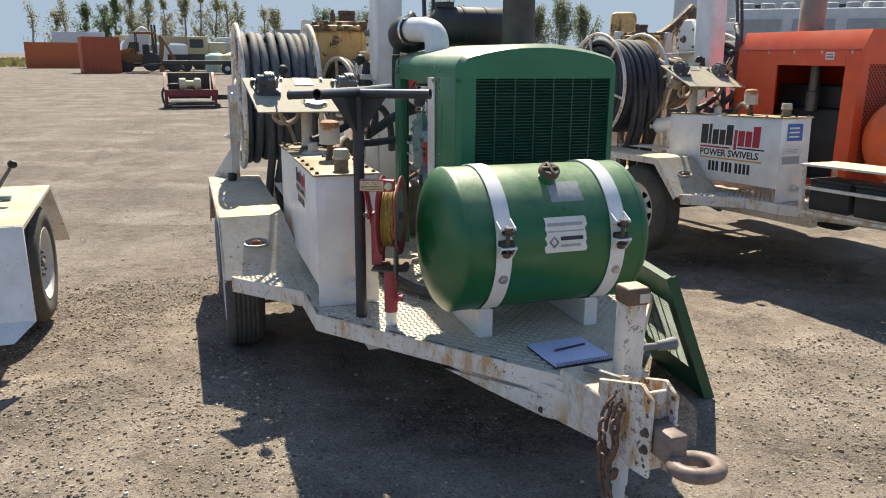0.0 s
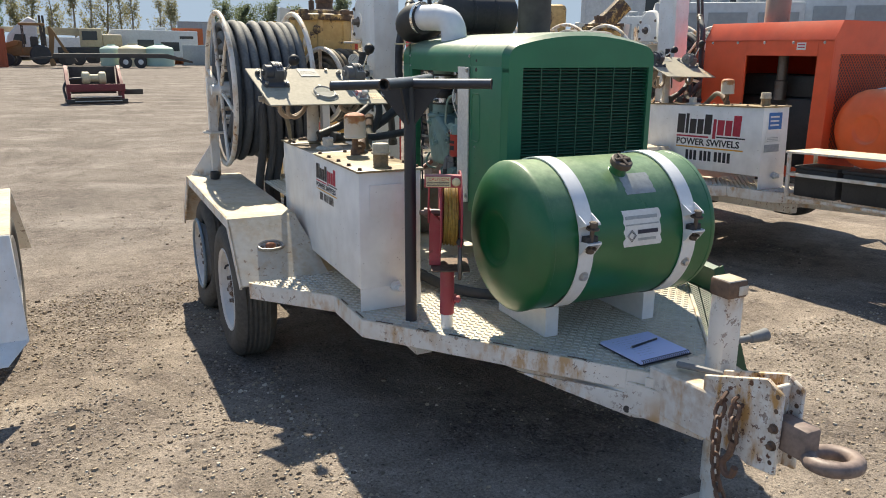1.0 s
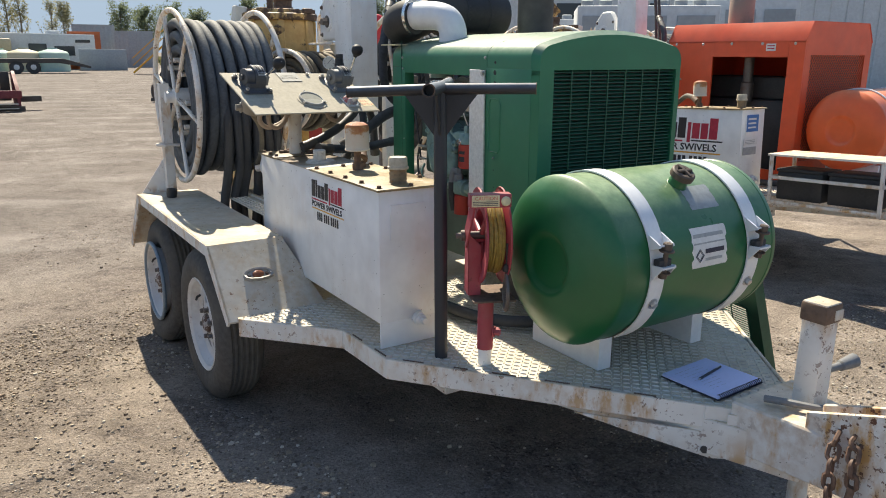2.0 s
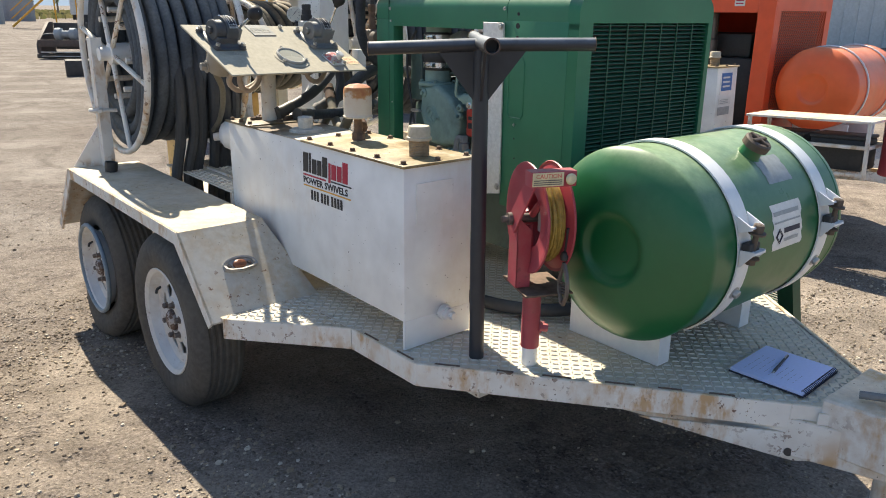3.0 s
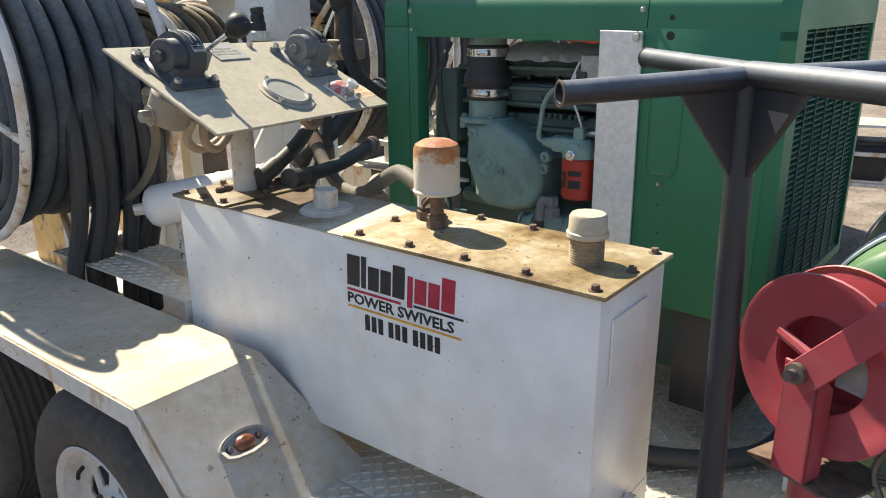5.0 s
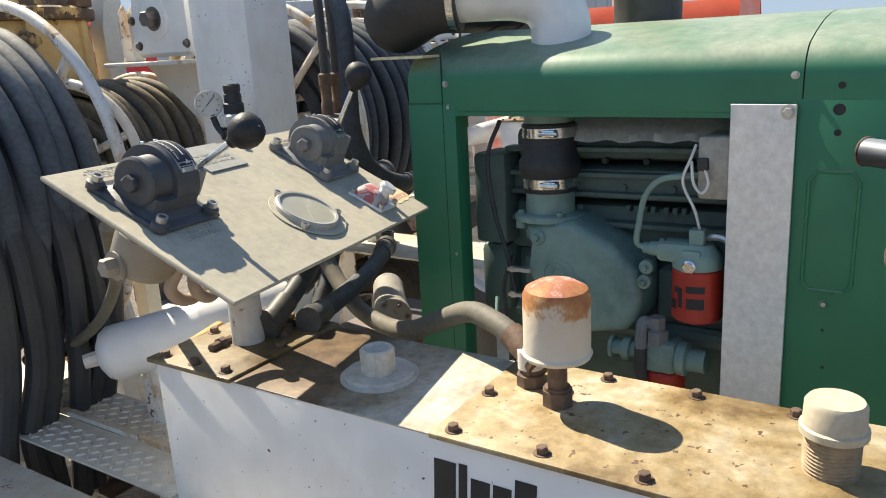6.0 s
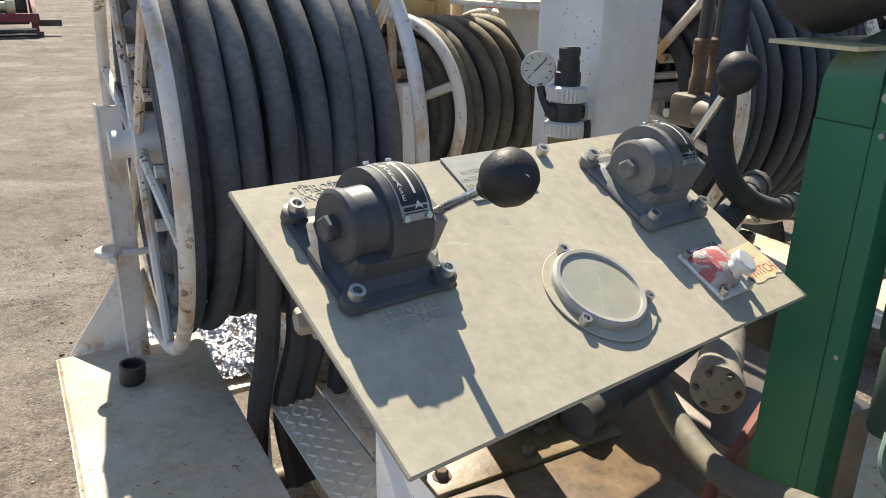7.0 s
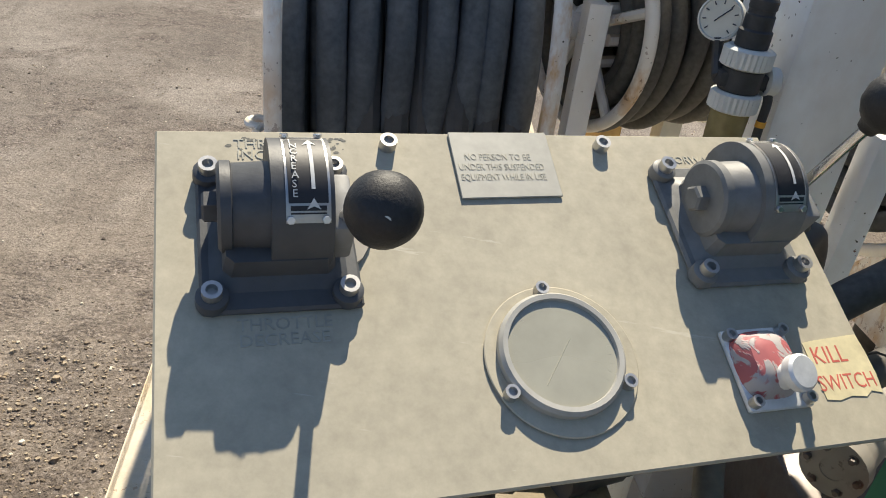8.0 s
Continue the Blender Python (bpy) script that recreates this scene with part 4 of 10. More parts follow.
for ya, yb, name, mat_, lab in ((TY0 - 0.012, SEAM, "front_lid", M_tanlid, "bolted lid stained tan with oil and dust"), (SEAM2, TY1 + 0.012, "rear_lid", M_rearlid, "bolted rear lid dark with oil")):
    b = B()
    box(b, (TX0 - 0.010, ya, TZ1 + 0.0005), (TX1 + 0.010, yb, TZ1 + 0.0095), 0.002)
    lid = part(name, b, mat_, oil_tank, lab)
    pts = []
    n = 5 if name == "front_lid" else 3
    for k in range(n):
        y = ya + 0.03 + (yb - ya - 0.06) * k / (n - 1)
        pts += [(TX0 + 0.012, y), (TX1 - 0.012, y)]
    pts += [((TX0 + TX1) / 2, ya + 0.02), ((TX0 + TX1) / 2, yb - 0.02)]
    for x, y in pts:
        b = B()
        bolt(b, (x, y, TZ1 + 0.0095), (0, 0, 1), 0.0085, 0.009)
        part("bolt", b, M_rust, lid)
b = B()
box(b, (TX0 - 0.003, SEAM + 0.002, TZ1 + 0.0005), (TX1 + 0.003, SEAM2 - 0.002, TZ1 + 0.0035), 0.001)
part("top_plate", b, M_top_plate, oil_tank)
# drain plug low on the front
b = B()
turned(b, [(0.026, 0), (0.026, 0.02), (0.020, 0.021), (0.020, 0.034), (0.016, 0.036)], (0.705, TY0 - 0.004, 0.612), (0, -1, 0), 18)
bolt(b, (0.705, TY0 - 0.04, 0.612), (0, -1, 0), 0.014, 0.016, False)
part("drain_plug", b, M_white, oil_tank, "white-painted threaded drain plug")

# decal on the long side
DX = TX0 - 0.0006


def side_m(y, z):
    """Lettering on the long side reads towards -y."""
    return Matrix(((0, 0, -1, DX), (-1, 0, 0, y), (0, 1, 0, z), (0, 0, 0, 1)))


def bars(name, items, material, parent, y0, z0):
    """Plain decal bars: (offset, width, base, height, lean)."""
    for u, w, base, h, lean in items:
        b = B()
        slab(b, [(DX, y0 - a, z0 + c) for a, c in ((u, base), (u + w, base), (u + w + lean, base + h), (u + lean, base + h))], (-0.0006, 0, 0))
        part(name, b, material, parent)


DY = 3.747
bars("logo_bar", [(0.000, 0.037, 0, 0.071, 0.004), (0.042, 0.014, 0, 0.073, 0.004), (0.062, 0.031, 0, 0.054, 0.003), (0.098, 0.029, 0, 0.054, 0.003), (0.132, 0.033, 0, 0.072, 0.004)], M_decal_black, oil_tank, DY, 1.006)
bars("logo_bar", [(0.172, 0.014, -0.014, 0.070, 0.004), (0.192, 0.031, 0, 0.054, 0.003), (0.228, 0.029, 0, 0.054, 0.003), (0.262, 0.033, 0, 0.072, 0.004)], M_decal_red, oil_tank, DY, 1.006)
bars("red_rule", [(0.0, 0.155, 0.993, 0.006, 0.0)], M_decal_red, oil_tank, DY, 0.0)
bars("black_rule", [(0.19, 0.128, 0.996, 0.005, 0.0)], M_decal_black, oil_tank, DY, 0.0)
lettering("lettering", "POWER SWIVELS", 0.0335, side_m(DY + 0.002, 0.965), M_decal_black, oil_tank, stretch=1.17, bold=0.022)
bars("amber_rule", [(0.0, 0.312, 0.954, 0.005, 0.0)], M_decal_yellow, oil_tank, DY, 0.0)
bars("number_bar", [(0.050 + 0.0195 * k, 0.0135, 0.909, 0.036, 0.0) for k in (0, 1, 2, 3.5, 4.5, 5.5, 7, 8, 9, 10)], M_decal_black, oil_tank, DY, 0.0)

oil_tank.matrix_basis = oil_tank.matrix_basis @ Matrix.Translation((0.012, 0.015, 0.0)) @ Matrix.Rotation(radians(-0.1), 4, "Z")  # set slightly askew on the deck

# breather, filler cap and disc on the lid
breather = common(thing("breather_filter", (0.690, 3.608, TZ1 + 0.009), "rust-streaked white breather canister on a short pipe", "filter"))
b = B()
turned(b, [(0.020, 0), (0.020, 0.030), (0.015, 0.031), (0.015, 0.085)], (0.690, 3.608, TZ1 + 0.009), (0, 0, 1), 18)
rod(b, (0.690, 3.608, TZ1 + 0.009), (0.690, 3.608, TZ1 + 0.034), 0.024, seg=8)
part("stem", b, M_rust, breather, "rusty threaded pipe")
b = B()
turned(b, [(0.0, 0.0), (0.050, 0.002), (0.053, 0.008), (0.050, 0.012), (0.050, 0.098), (0.046, 0.108), (0.030, 0.117), (0.0, 0.121)], (0.0, 0.0, 0.0), (0, 0, 1), 36)
can = new("canister", finish(b, "canister", M_breather))
can.parent = breather
can.matrix_basis = Matrix.Translation((0, 0, 0.078))
filler = common(thing("filler_cap", (0.69, 3.249, TZ1 + 0.009), "cream threaded filler cap on the lid", "cap"))
b = B()
prof = []
for k in range(11):
    prof += [(0.0335, 0.005 * k), (0.0312, 0.005 * k + 0.0025)]
turned(b, prof, (0.69, 3.249, TZ1 + 0.009), (0, 0, 1), 28)
part("neck", b, M_dirty_neck, filler, "dusty threaded neck")
b = B()
turned(b, [(0.034, 0.052), (0.040, 0.053), (0.040, 0.062), (0.0365, 0.064), (0.0355, 0.092), (0.032, 0.097), (0.0, 0.098)], (0.69, 3.249, TZ1 + 0.009), (0, 0, 1), 28)
part("cap", b, M_dirty_cap, filler)
PLX, PLY, PLZ = 0.672, 3.932, TZ1 + 0.0035
plug = common(thing("tank_plug", (PLX, PLY, PLZ), "white round flange with a hollow plug and chipped paint", "plug"))
b = B()
turned(b, [(0.062, 0), (0.062, 0.008), (0.059, 0.011), (0.028, 0.0125)], (PLX, PLY, PLZ), (0, 0, 1), 44)
turned(b, [(0.068, -0.001), (0.068, 0.004), (0.064, 0.005)], (PLX, PLY, PLZ), (0, 0, 1), 44)
part("flange", b, M_plug, plug)
b = B()
turned(b, [(0.026, 0.011), (0.025, 0.042), (0.028, 0.044), (0.028, 0.055), (0.025, 0.057), (0.022, 0.056), (0.020, 0.049), (0.0, 0.048)], (PLX - 0.008, PLY - 0.004, PLZ), (0, 0, 1), 24)
head = part("plug_head", b, M_plug, plug)
b = B()
for a_ in (40, 130, 220, 310):
    c_, s_ = math.cos(radians(a_)), math.sin(radians(a_))
    m_ = Matrix.Translation((PLX - 0.008 + 0.0245 * c_, PLY - 0.004 + 0.0245 * s_, PLZ)) @ Matrix.Rotation(radians(a_), 4, "Z")
    box(b, (-0.004, -0.005, 0.010), (0.005, 0.005, 0.055), 0.002, m_)
part("lug", b, M_plug, head)

# ---- black T-handled stand ----
stand = thing("t_bar_stand", (0.715, 2.985, DECK), "black steel pipe stand with three horizontal pipe arms", "stand")
b = B()
rod(b, (0.713, 2.981, DECK - 0.003), (0.720, 3.004, 1.470), 0.0235, seg=20)
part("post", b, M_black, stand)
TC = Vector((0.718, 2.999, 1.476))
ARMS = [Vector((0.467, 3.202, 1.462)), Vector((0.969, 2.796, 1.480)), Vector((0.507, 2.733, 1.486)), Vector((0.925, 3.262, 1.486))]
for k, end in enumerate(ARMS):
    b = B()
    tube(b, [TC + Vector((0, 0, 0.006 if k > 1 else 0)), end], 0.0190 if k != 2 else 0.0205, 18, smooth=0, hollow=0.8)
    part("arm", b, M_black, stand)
    b = B()
    d = (end - TC)
    d.z = 0
    d.normalize()
    turned(b, [(0.0202, 0.0), (0.0210, 0.002), (0.0168, 0.003)], end - d * 0.0025, d, 18, cap=False)
    part("bare_end", b, M_rust, stand, "bare rusty pipe mouth")
    b = B()
    nr = Vector((-d.y, d.x, 0)) * 0.004
    o = TC - Vector((0, 0, 0.014))
    slab(b, [o - nr, o + d * 0.128 - nr, o + d * 0.02 + Vector((0, 0, -0.145)) - nr, o + Vector((0, 0, -0.145)) - nr], nr * 2)
    part("gusset", b, M_black, stand)

# ---- red grounding-cable reel ----
reel = thing("cable_reel", (0.81, 2.845, DECK), "faded red cable reel wound with yellow cable on a post", "cable reel")
RC = Vector((0.815, 2.834, 0.990))
AX = Vector((0.914, -0.407, 0)).normalized()
b = B()
rod(b, (0.812, 2.845, DECK - 0.003), (0.812, 2.845, 0.575), 0.0245)
part("stub", b, M_white, reel, "white-painted stub of the post")
b = B()
rod(b, (0.812, 2.845, 0.572), (0.812, 2.845, 0.775), 0.0285)
rod(b, (0.835, 2.84, 0.635), (0.862, 2.835, 0.635), 0.008)
bolt(b, (0.835, 2.825, 0.635), (0.6, -0.8, 0), 0.013, 0.02)
part("post", b, M_red, reel)
b = B()
box(b, (-0.075, -0.095, 0), (0.075, 0.095, 0.007), 0.002, Matrix.Translation((0.815, 2.83, 0.775)) @ Matrix.Rotation(radians(-24), 4, "Z"))
part("base_plate", b, M_rust, reel, "rusty base plate")
# green-grey stands for the fuel tank mirrored in the red flange
M_reel_inside = plain("tank_reflection_face", (0.20, 0.27, 0.24), 0.55, 25, 0.2, 0.1, dust=(0.32, 0.26, 0.24))
for off, sgn in ((-0.030, -1), (0.030, 1)):
    # dished ring, its middle open on the near side
    b = B()
    r0 = 0.088 if sgn < 0 else 0.03
    turned(b, [(r0, 0.0), (0.118, 0.0), (0.140, sgn * 0.005), (0.156, sgn * 0.009), (0.163, sgn * 0.006), (0.165, sgn * 0.009), (0.163, sgn * 0.0125), (0.155, sgn * 0.0125), (0.139, sgn * 0.0085), (0.117, sgn * 0.0035), (r0, sgn * 0.0035)], RC + AX * off, AX, 48, cap=False, closed=True)
    flange = part("flange", b, M_red, reel)
    if sgn > 0:
        b = B()
        turned(b, [(0.02, 0.0042), (0.112, 0.0042)], RC + AX * off, AX, 40, cap=False)
        part("hub_face", b, M_reel_inside, flange, "flange face with the green tank's reflection painted in")
for k in range(3):
    b = B()
    a = radians(20 + 120 * k)
    m_ax = frame_of(AX)
    tube(b, [RC + AX * -0.029 + m_ax @ Vector((0.02 * math.cos(a), 0.02 * math.sin(a), 0)), RC + AX * -0.029 + m_ax @ Vector((0.094 * math.cos(a), 0.094 * math.sin(a), 0))], 0.011, 8, smooth=0)
    part("spoke", b, M_red, reel)
b = B()
turned(b, [(0.090, -0.029), (0.090, 0.029), (0.086, 0.029), (0.086, -0.029)], RC, AX, 36, cap=False, closed=True)
part("drum", b, M_red, reel)
b = B()
rod(b, RC + AX * -0.085, RC + AX * 0.05, 0.014)
part("axle", b, M_dark_steel, reel)
rr = random.Random(2)
b = B()
helix = []
m_ax = frame_of(AX)
for k in range(22 * 26):
    turn_, a = k / 26, 2 * math.pi * k / 26
    sweep = abs(((turn_ / 11) % 2) - 1)
    helix.append(RC + m_ax @ Vector(((0.108 + 0.0007 * turn_ + 0.004 * math.sin(turn_ * 2.3)) * math.cos(a), (0.112 + 0.0007 * turn_ + 0.004 * math.sin(turn_ * 2.3)) * math.sin(a), -0.024 + 0.048 * sweep + 0.003 * math.sin(a + turn_ * 1.7))))
tube(b, helix, 0.0048, 6, smooth=0)
part("cable", b, M_yellow_cable, reel, "yellow coated cable in loose turns")
# bracket: outer plate, sloping arm and guide box with the caution label
b = B()
side = AX * -0.080
o = RC + side
dz, dy = Vector((0, 0, 1)), Vector((0.407, 0.914, 0))
slab(b, [o + dy * 0.034 + dz * -0.205, o - dy * 0.034 + dz * -0.205, o - dy * 0.034 + dz * 0.012, o + dy * 0.034 + dz * 0.012], AX * 0.006, 0.0012)
slab(b, [o - dy * 0.034 + dz * -0.205, o - dy * 0.034 + dz * -0.205 + AX * 0.045, o - dy * 0.034 + dz * -0.03 + AX * 0.045, o - dy * 0.034 + dz * 0.012], dy * 0.006, 0.0012)
slab(b, [o + dy * 0.028 + dz * -0.205, o + dy * 0.028 + dz * -0.205 + AX * 0.045, o + dy * 0.028 + dz * -0.03 + AX * 0.045, o + dy * 0.028 + dz * 0.012], dy * 0.006, 0.0012)
slab(b, [o + dy * 0.03 + dz * 0.0, o - dy * 0.015 + dz * -0.04, o - dy * 0.150 + dz * 0.12, o - dy * 0.150 + dz * 0.165, o - dy * 0.118 + dz * 0.165], AX * -0.006, 0.0015)
part("bracket", b, M_red, reel)
b = B()
gb = o - dy * 0.138 + dz * 0.148
box(b, (-0.02, -0.022, -0.022), (0.115, 0.022, 0.022), 0.003, Matrix.Translation(gb) @ Matrix.Rotation(radians(-24), 4, "Z"))
guide = part("cable_guide", b, M_red, reel)
gm = Matrix.Translation(gb) @ Matrix.Rotation(radians(-24), 4, "Z")
b = B()
box(b, (-0.015, -0.0238, -0.018), (0.075, -0.0222, 0.019), 0, gm)
sticker = part("caution_label", b, M_cream, guide, "cream label lettered CAUTION")
lm = gm @ Matrix(((1, 0, 0, -0.006), (0, 0, -1, -0.0242), (0, 1, 0, 0.004), (0, 0, 0, 1)))
b = B()
for k in range(3):
    box(b, (-0.012, -0.0246, -0.014 + 0.0055 * k), (0.07, -0.0240, -0.0115 + 0.0055 * k), 0, gm)
part("small_print_bars", b, M_dark_steel, guide)
lettering("caution_lettering", "CAUTION", 0.0165, lm, M_redletter, guide)
b = B()
turned(b, [(0.014, 0), (0.016, 0.006), (0.012, 0.012), (0, 0.012)], gm @ Vector((0.095, -0.022, 0.0)), gm.to_3x3() @ Vector((0, -1, 0)), 16)
part("guide_roller", b, M_cream, guide)
b = B()
box(b, (-0.030, -0.045, -0.001), (0.030, 0.040, 0.001), 0, Matrix.Translation(RC - AX * 0.012 + dz * 0.01 - dy * 0.05) @ frame_of(AX).to_4x4())
part("spec_label", b, M_decal_grey, reel, "small grey and blue specification label")
b = B()
turned(b, [(0.019, 0), (0.019, 0.012), (0.010, 0.013), (0.010, 0.030), (0, 0.031)], o + AX * -0.008, -AX, 12)
part("axle_nut", b, M_dark_steel, reel)
# clamp hanging from the cable
b = B()
hp = RC + AX * 0.035 - dy * 0.115 + dz * -0.12
tube(b, [RC + AX * 0.03 - dy * 0.135 + dz * 0.0, hp + dz * 0.04], 0.004, 6, smooth=0)
turned(b, [(0.0, 0.0), (0.013, 0.006), (0.015, 0.015), (0.010, 0.028), (0.004, 0.032)], hp + dz * 0.015, dz, 12)
part("cable_stop", b, M_rubber, reel)
b = B()
tube(b, [hp + dz * 0.01, hp + dy * -0.024 + dz * -0.035, hp + dy * -0.026 + dz * -0.075, hp + dy * -0.006 + dz * -0.115], 0.007, 6)
tube(b, [hp + dz * 0.01, hp + dy * 0.022 + dz * -0.035, hp + dy * 0.026 + dz * -0.075, hp + dy * 0.004 + dz * -0.115], 0.007, 6)
for k in range(5):
    tube(b, [hp + dy * -0.022 + dz * (-0.055 - 0.008 * k), hp + AX * 0.010 + dz * (-0.053 - 0.008 * k), hp + dy * 0.022 + dz * (-0.055 - 0.008 * k)], 0.003, 5)
part("ground_clamp", b, M_dark_steel, reel, "steel spring clamp hanging from the cable")

# ---- green fuel tank with white straps ----
GY, GZ, GR = 2.638, 0.922, 0.286
GX0, GX1 = 0.968, 1.722
gtank = thing("fuel_tank", (1.37, GY, DECK), "glossy green cylindrical fuel tank held by two white straps", "fuel tank")
b = B()
prof = [(0.0, -0.046), (0.078, -0.047), (0.090, -0.050), (0.101, -0.060), (0.109, -0.064), (0.118, -0.0635), (0.145, -0.060), (0.190, -0.051), (0.232, -0.038), (0.260, -0.024), (0.276, -0.011), (0.284, -0.003)]
end = prof[:]
shell = end + [(GR, 0.0), (GR + 0.0018, 0.004), (GR + 0.0018, 0.018), (GR, 0.020)]
L = GX1 - GX0
tail = [(r, L - h) for r, h in reversed(shell)]
turned(b, shell + tail, (GX0, GY, GZ), (1, 0, 0), 72, cap=False)
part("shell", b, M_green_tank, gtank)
for x in (1.113, 1.590):
    b = B()
    w = 0.031
    seg = 60
    for a0, a1 in ((-58, 152), (-208, -72)):
        n = 40
        rows = []
        for i in range(n + 1):
            a = radians(a0 + (a1 - a0) * i / n)
            # angle measured from the -y side (the latch side) upwards
            cy, cz = -math.cos(a), math.sin(a)
            rows.append([b.verts.new((x + dx, GY + r * cy, GZ + r * cz)) for dx, r in ((-w, GR + 0.003), (-w, GR + 0.008), (w, GR + 0.008), (w, GR + 0.003))])
        for p, q in zip(rows, rows[1:]):
            for i in range(4):
                j = (i + 1) % 4
                b.faces.new((p[i], q[i], q[j], p[j]))
        b.faces.new(rows[0])
        b.faces.new(rows[-1])
    strap = part("strap", b, M_white_clean, gtank, "white steel tank strap")
    # toggle latch on the front
    b = B()
    for sgn, a in ((1, 20.0), (-1, 3.0)):
        ar = radians(a)
        c = Vector((x, GY - (GR + 0.010) * math.cos(ar), GZ + (GR + 0.010) * math.sin(ar)))
        out = Vector((0, -math.cos(ar), math.sin(ar)))
        tang = Vector((0, math.sin(ar), math.cos(ar)))
        for s in (-1, 1):
            e = c + Vector((s * 0.027, 0, 0))
            slab(b, [e + tang * 0.03 * sgn, e - tang * 0.012 * sgn + out * 0.04, e - tang * 0.02 * sgn + out * 0.04, e - tang * 0.02 * sgn], (s * 0.005, 0, 0))
        slab(b, [c + Vector((-0.03, 0, 0)) + out * 0.0 - tang * 0.017 * sgn, c + Vector((0.03, 0, 0)) - tang * 0.017 * sgn, c + Vector((0.03, 0, 0)) + out * 0.042 - tang * 0.017 * sgn, c + Vector((-0.03, 0, 0)) + out * 0.042 - tang * 0.017 * sgn], tang * 0.006 * sgn)
    lat = part("latch", b, M_white_clean, strap)
    b = B()
    c = Vector((x, GY - (GR + 0.03), GZ + 0.055))
    rod(b, c + Vector((0, 0.004, -0.05)), c + Vector((0, -0.006, 0.055)), 0.008)
    bolt(b, c + Vector((0, -0.004, 0.028)), (0, -0.15, 1), 0.016, 0.022)
    bolt(b, c + Vector((0, 0.003, -0.042)), (0, 0.1, -1), 0.015, 0.016)
    part("latch_bolt", b, M_filler_brown, lat, "rusty draw bolt")
    b = B()
    slab(b, [(x - 0.028, GY - GR - 0.034, GZ + 0.028), (x + 0.028, GY - GR - 0.034, GZ + 0.028), (x + 0.028, GY - GR - 0.034, GZ + 0.056), (x - 0.028, GY - GR - 0.034, GZ + 0.056)], (0, 0.026, 0), 0.003)
    part("latch_pad", b, M_rubber, lat)
    b = B()
    ar = radians(-20)
    bolt(b, (x + 0.004, GY - (GR + 0.008) * math.cos(ar), GZ + (GR + 0.008) * math.sin(ar)), (0, -math.cos(ar), math.sin(ar)), 0.013, 0.012)
    part("strap_bolt", b, M_steel, strap)
    b = B()
    for i in range(30):
        pass
    rows = []
    for i in range(31):
        a = radians(-150 + 110 * i / 30)
        rows.append([b.verts.new((x + dx, GY - r * math.cos(a), GZ + r * math.sin(a))) for dx, r in ((-w - 0.008, GR + 0.0005), (-w - 0.008, GR + 0.003), (w + 0.008, GR + 0.003), (w + 0.008, GR + 0.0005))])
    for p, q in zip(rows, rows[1:]):
        for i in range(4):
            j = (i + 1) % 4
            b.faces.new((p[i], q[i], q[j], p[j]))
    b.faces.new(rows[0])
    b.faces.new(rows[-1])
    part("strap_liner", b, M_rubber, strap)
# filler neck and cap, leaning towards the front
nd = Vector((0.0, -0.50, 0.86)).normalized()
no = Vector((1.345, GY, GZ)) + nd * (GR - 0.012)
b = B()
turned(b, [(0.050, 0.0), (0.034, 0.012), (0.031, 0.03), (0.031, 0.045)], no, nd, 24)
part("filler_neck", b, M_green_tank, gtank)
b = B()
pr = [(0.036, 0.040), (0.041, 0.042), (0.041, 0.062), (0.036, 0.066), (0.024, 0.066), (0.022, 0.060), (0.0, 0.060)]
turned(b, pr, no, nd, 24)
m3 = frame_of(nd).to_4x4()
m3.translation = no + nd * 0.058
box(b, (-0.034, -0.006, 0), (0.034, 0.006, 0.014), 0.003, m3)
box(b, (-0.006, -0.034, 0), (0.006, 0.034, 0.014), 0.003, m3)
fc = part("filler_cap", b, M_filler_brown, gtank, "brown cast filler cap")


def on_tank(name, x0, x1, a0, a1, mat, label="", lift=0.0007, parent=gtank, torn=0.0):
    b = B()
    n = 12
    rw = random.Random(9)
    rows = []
    for i in range(n + 1):
        a = radians(a0 + (a1 - a0) * i / n)
        j0, j1 = (rw.uniform(-torn, torn), rw.uniform(-torn, torn)) if torn else (0, 0)
        r = GR + lift
        rows.append((b.verts.new((x0 + j0, GY - r * math.cos(a), GZ + r * math.sin(a))), b.verts.new((x1 + j1, GY - r * math.cos(a), GZ + r * math.sin(a)))))
    for p, q in zip(rows, rows[1:]):
        b.faces.new((p[0], q[0], q[1], p[1]))
    return part(name, b, mat, parent, label)


on_tank("grey_sticker", 1.330, 1.465, 37, 56, M_decal_grey, "grey metallic sticker", torn=0.003)
lbl = on_tank("hazard_label", 1.285, 1.455, -2, 25, M_decal_white, "torn white hazard label", torn=0.006)
on_tank("label_print_bars", 1.292, 1.440, 18, 20.5, M_decal_grey, lift=0.0014, parent=lbl)
on_tank("label_print_bars", 1.292, 1.445, 13.5, 14.5, M_decal_grey, lift=0.0014, parent=lbl)
on_tank("label_print_bars", 1.345, 1.440, 7, 10, M_ink, lift=0.0014, parent=lbl)
on_tank("label_print_bars", 1.345, 1.43, 2, 4, M_decal_grey, lift=0.0014, parent=lbl)
b = B()
c = Vector((1.318, GY - GR * math.cos(radians(6)), GZ + GR * math.sin(radians(6))))
out = Vector((0, -math.cos(radians(6)), math.sin(radians(6))))
upv = Vector((0, math.sin(radians(6)), math.cos(radians(6))))
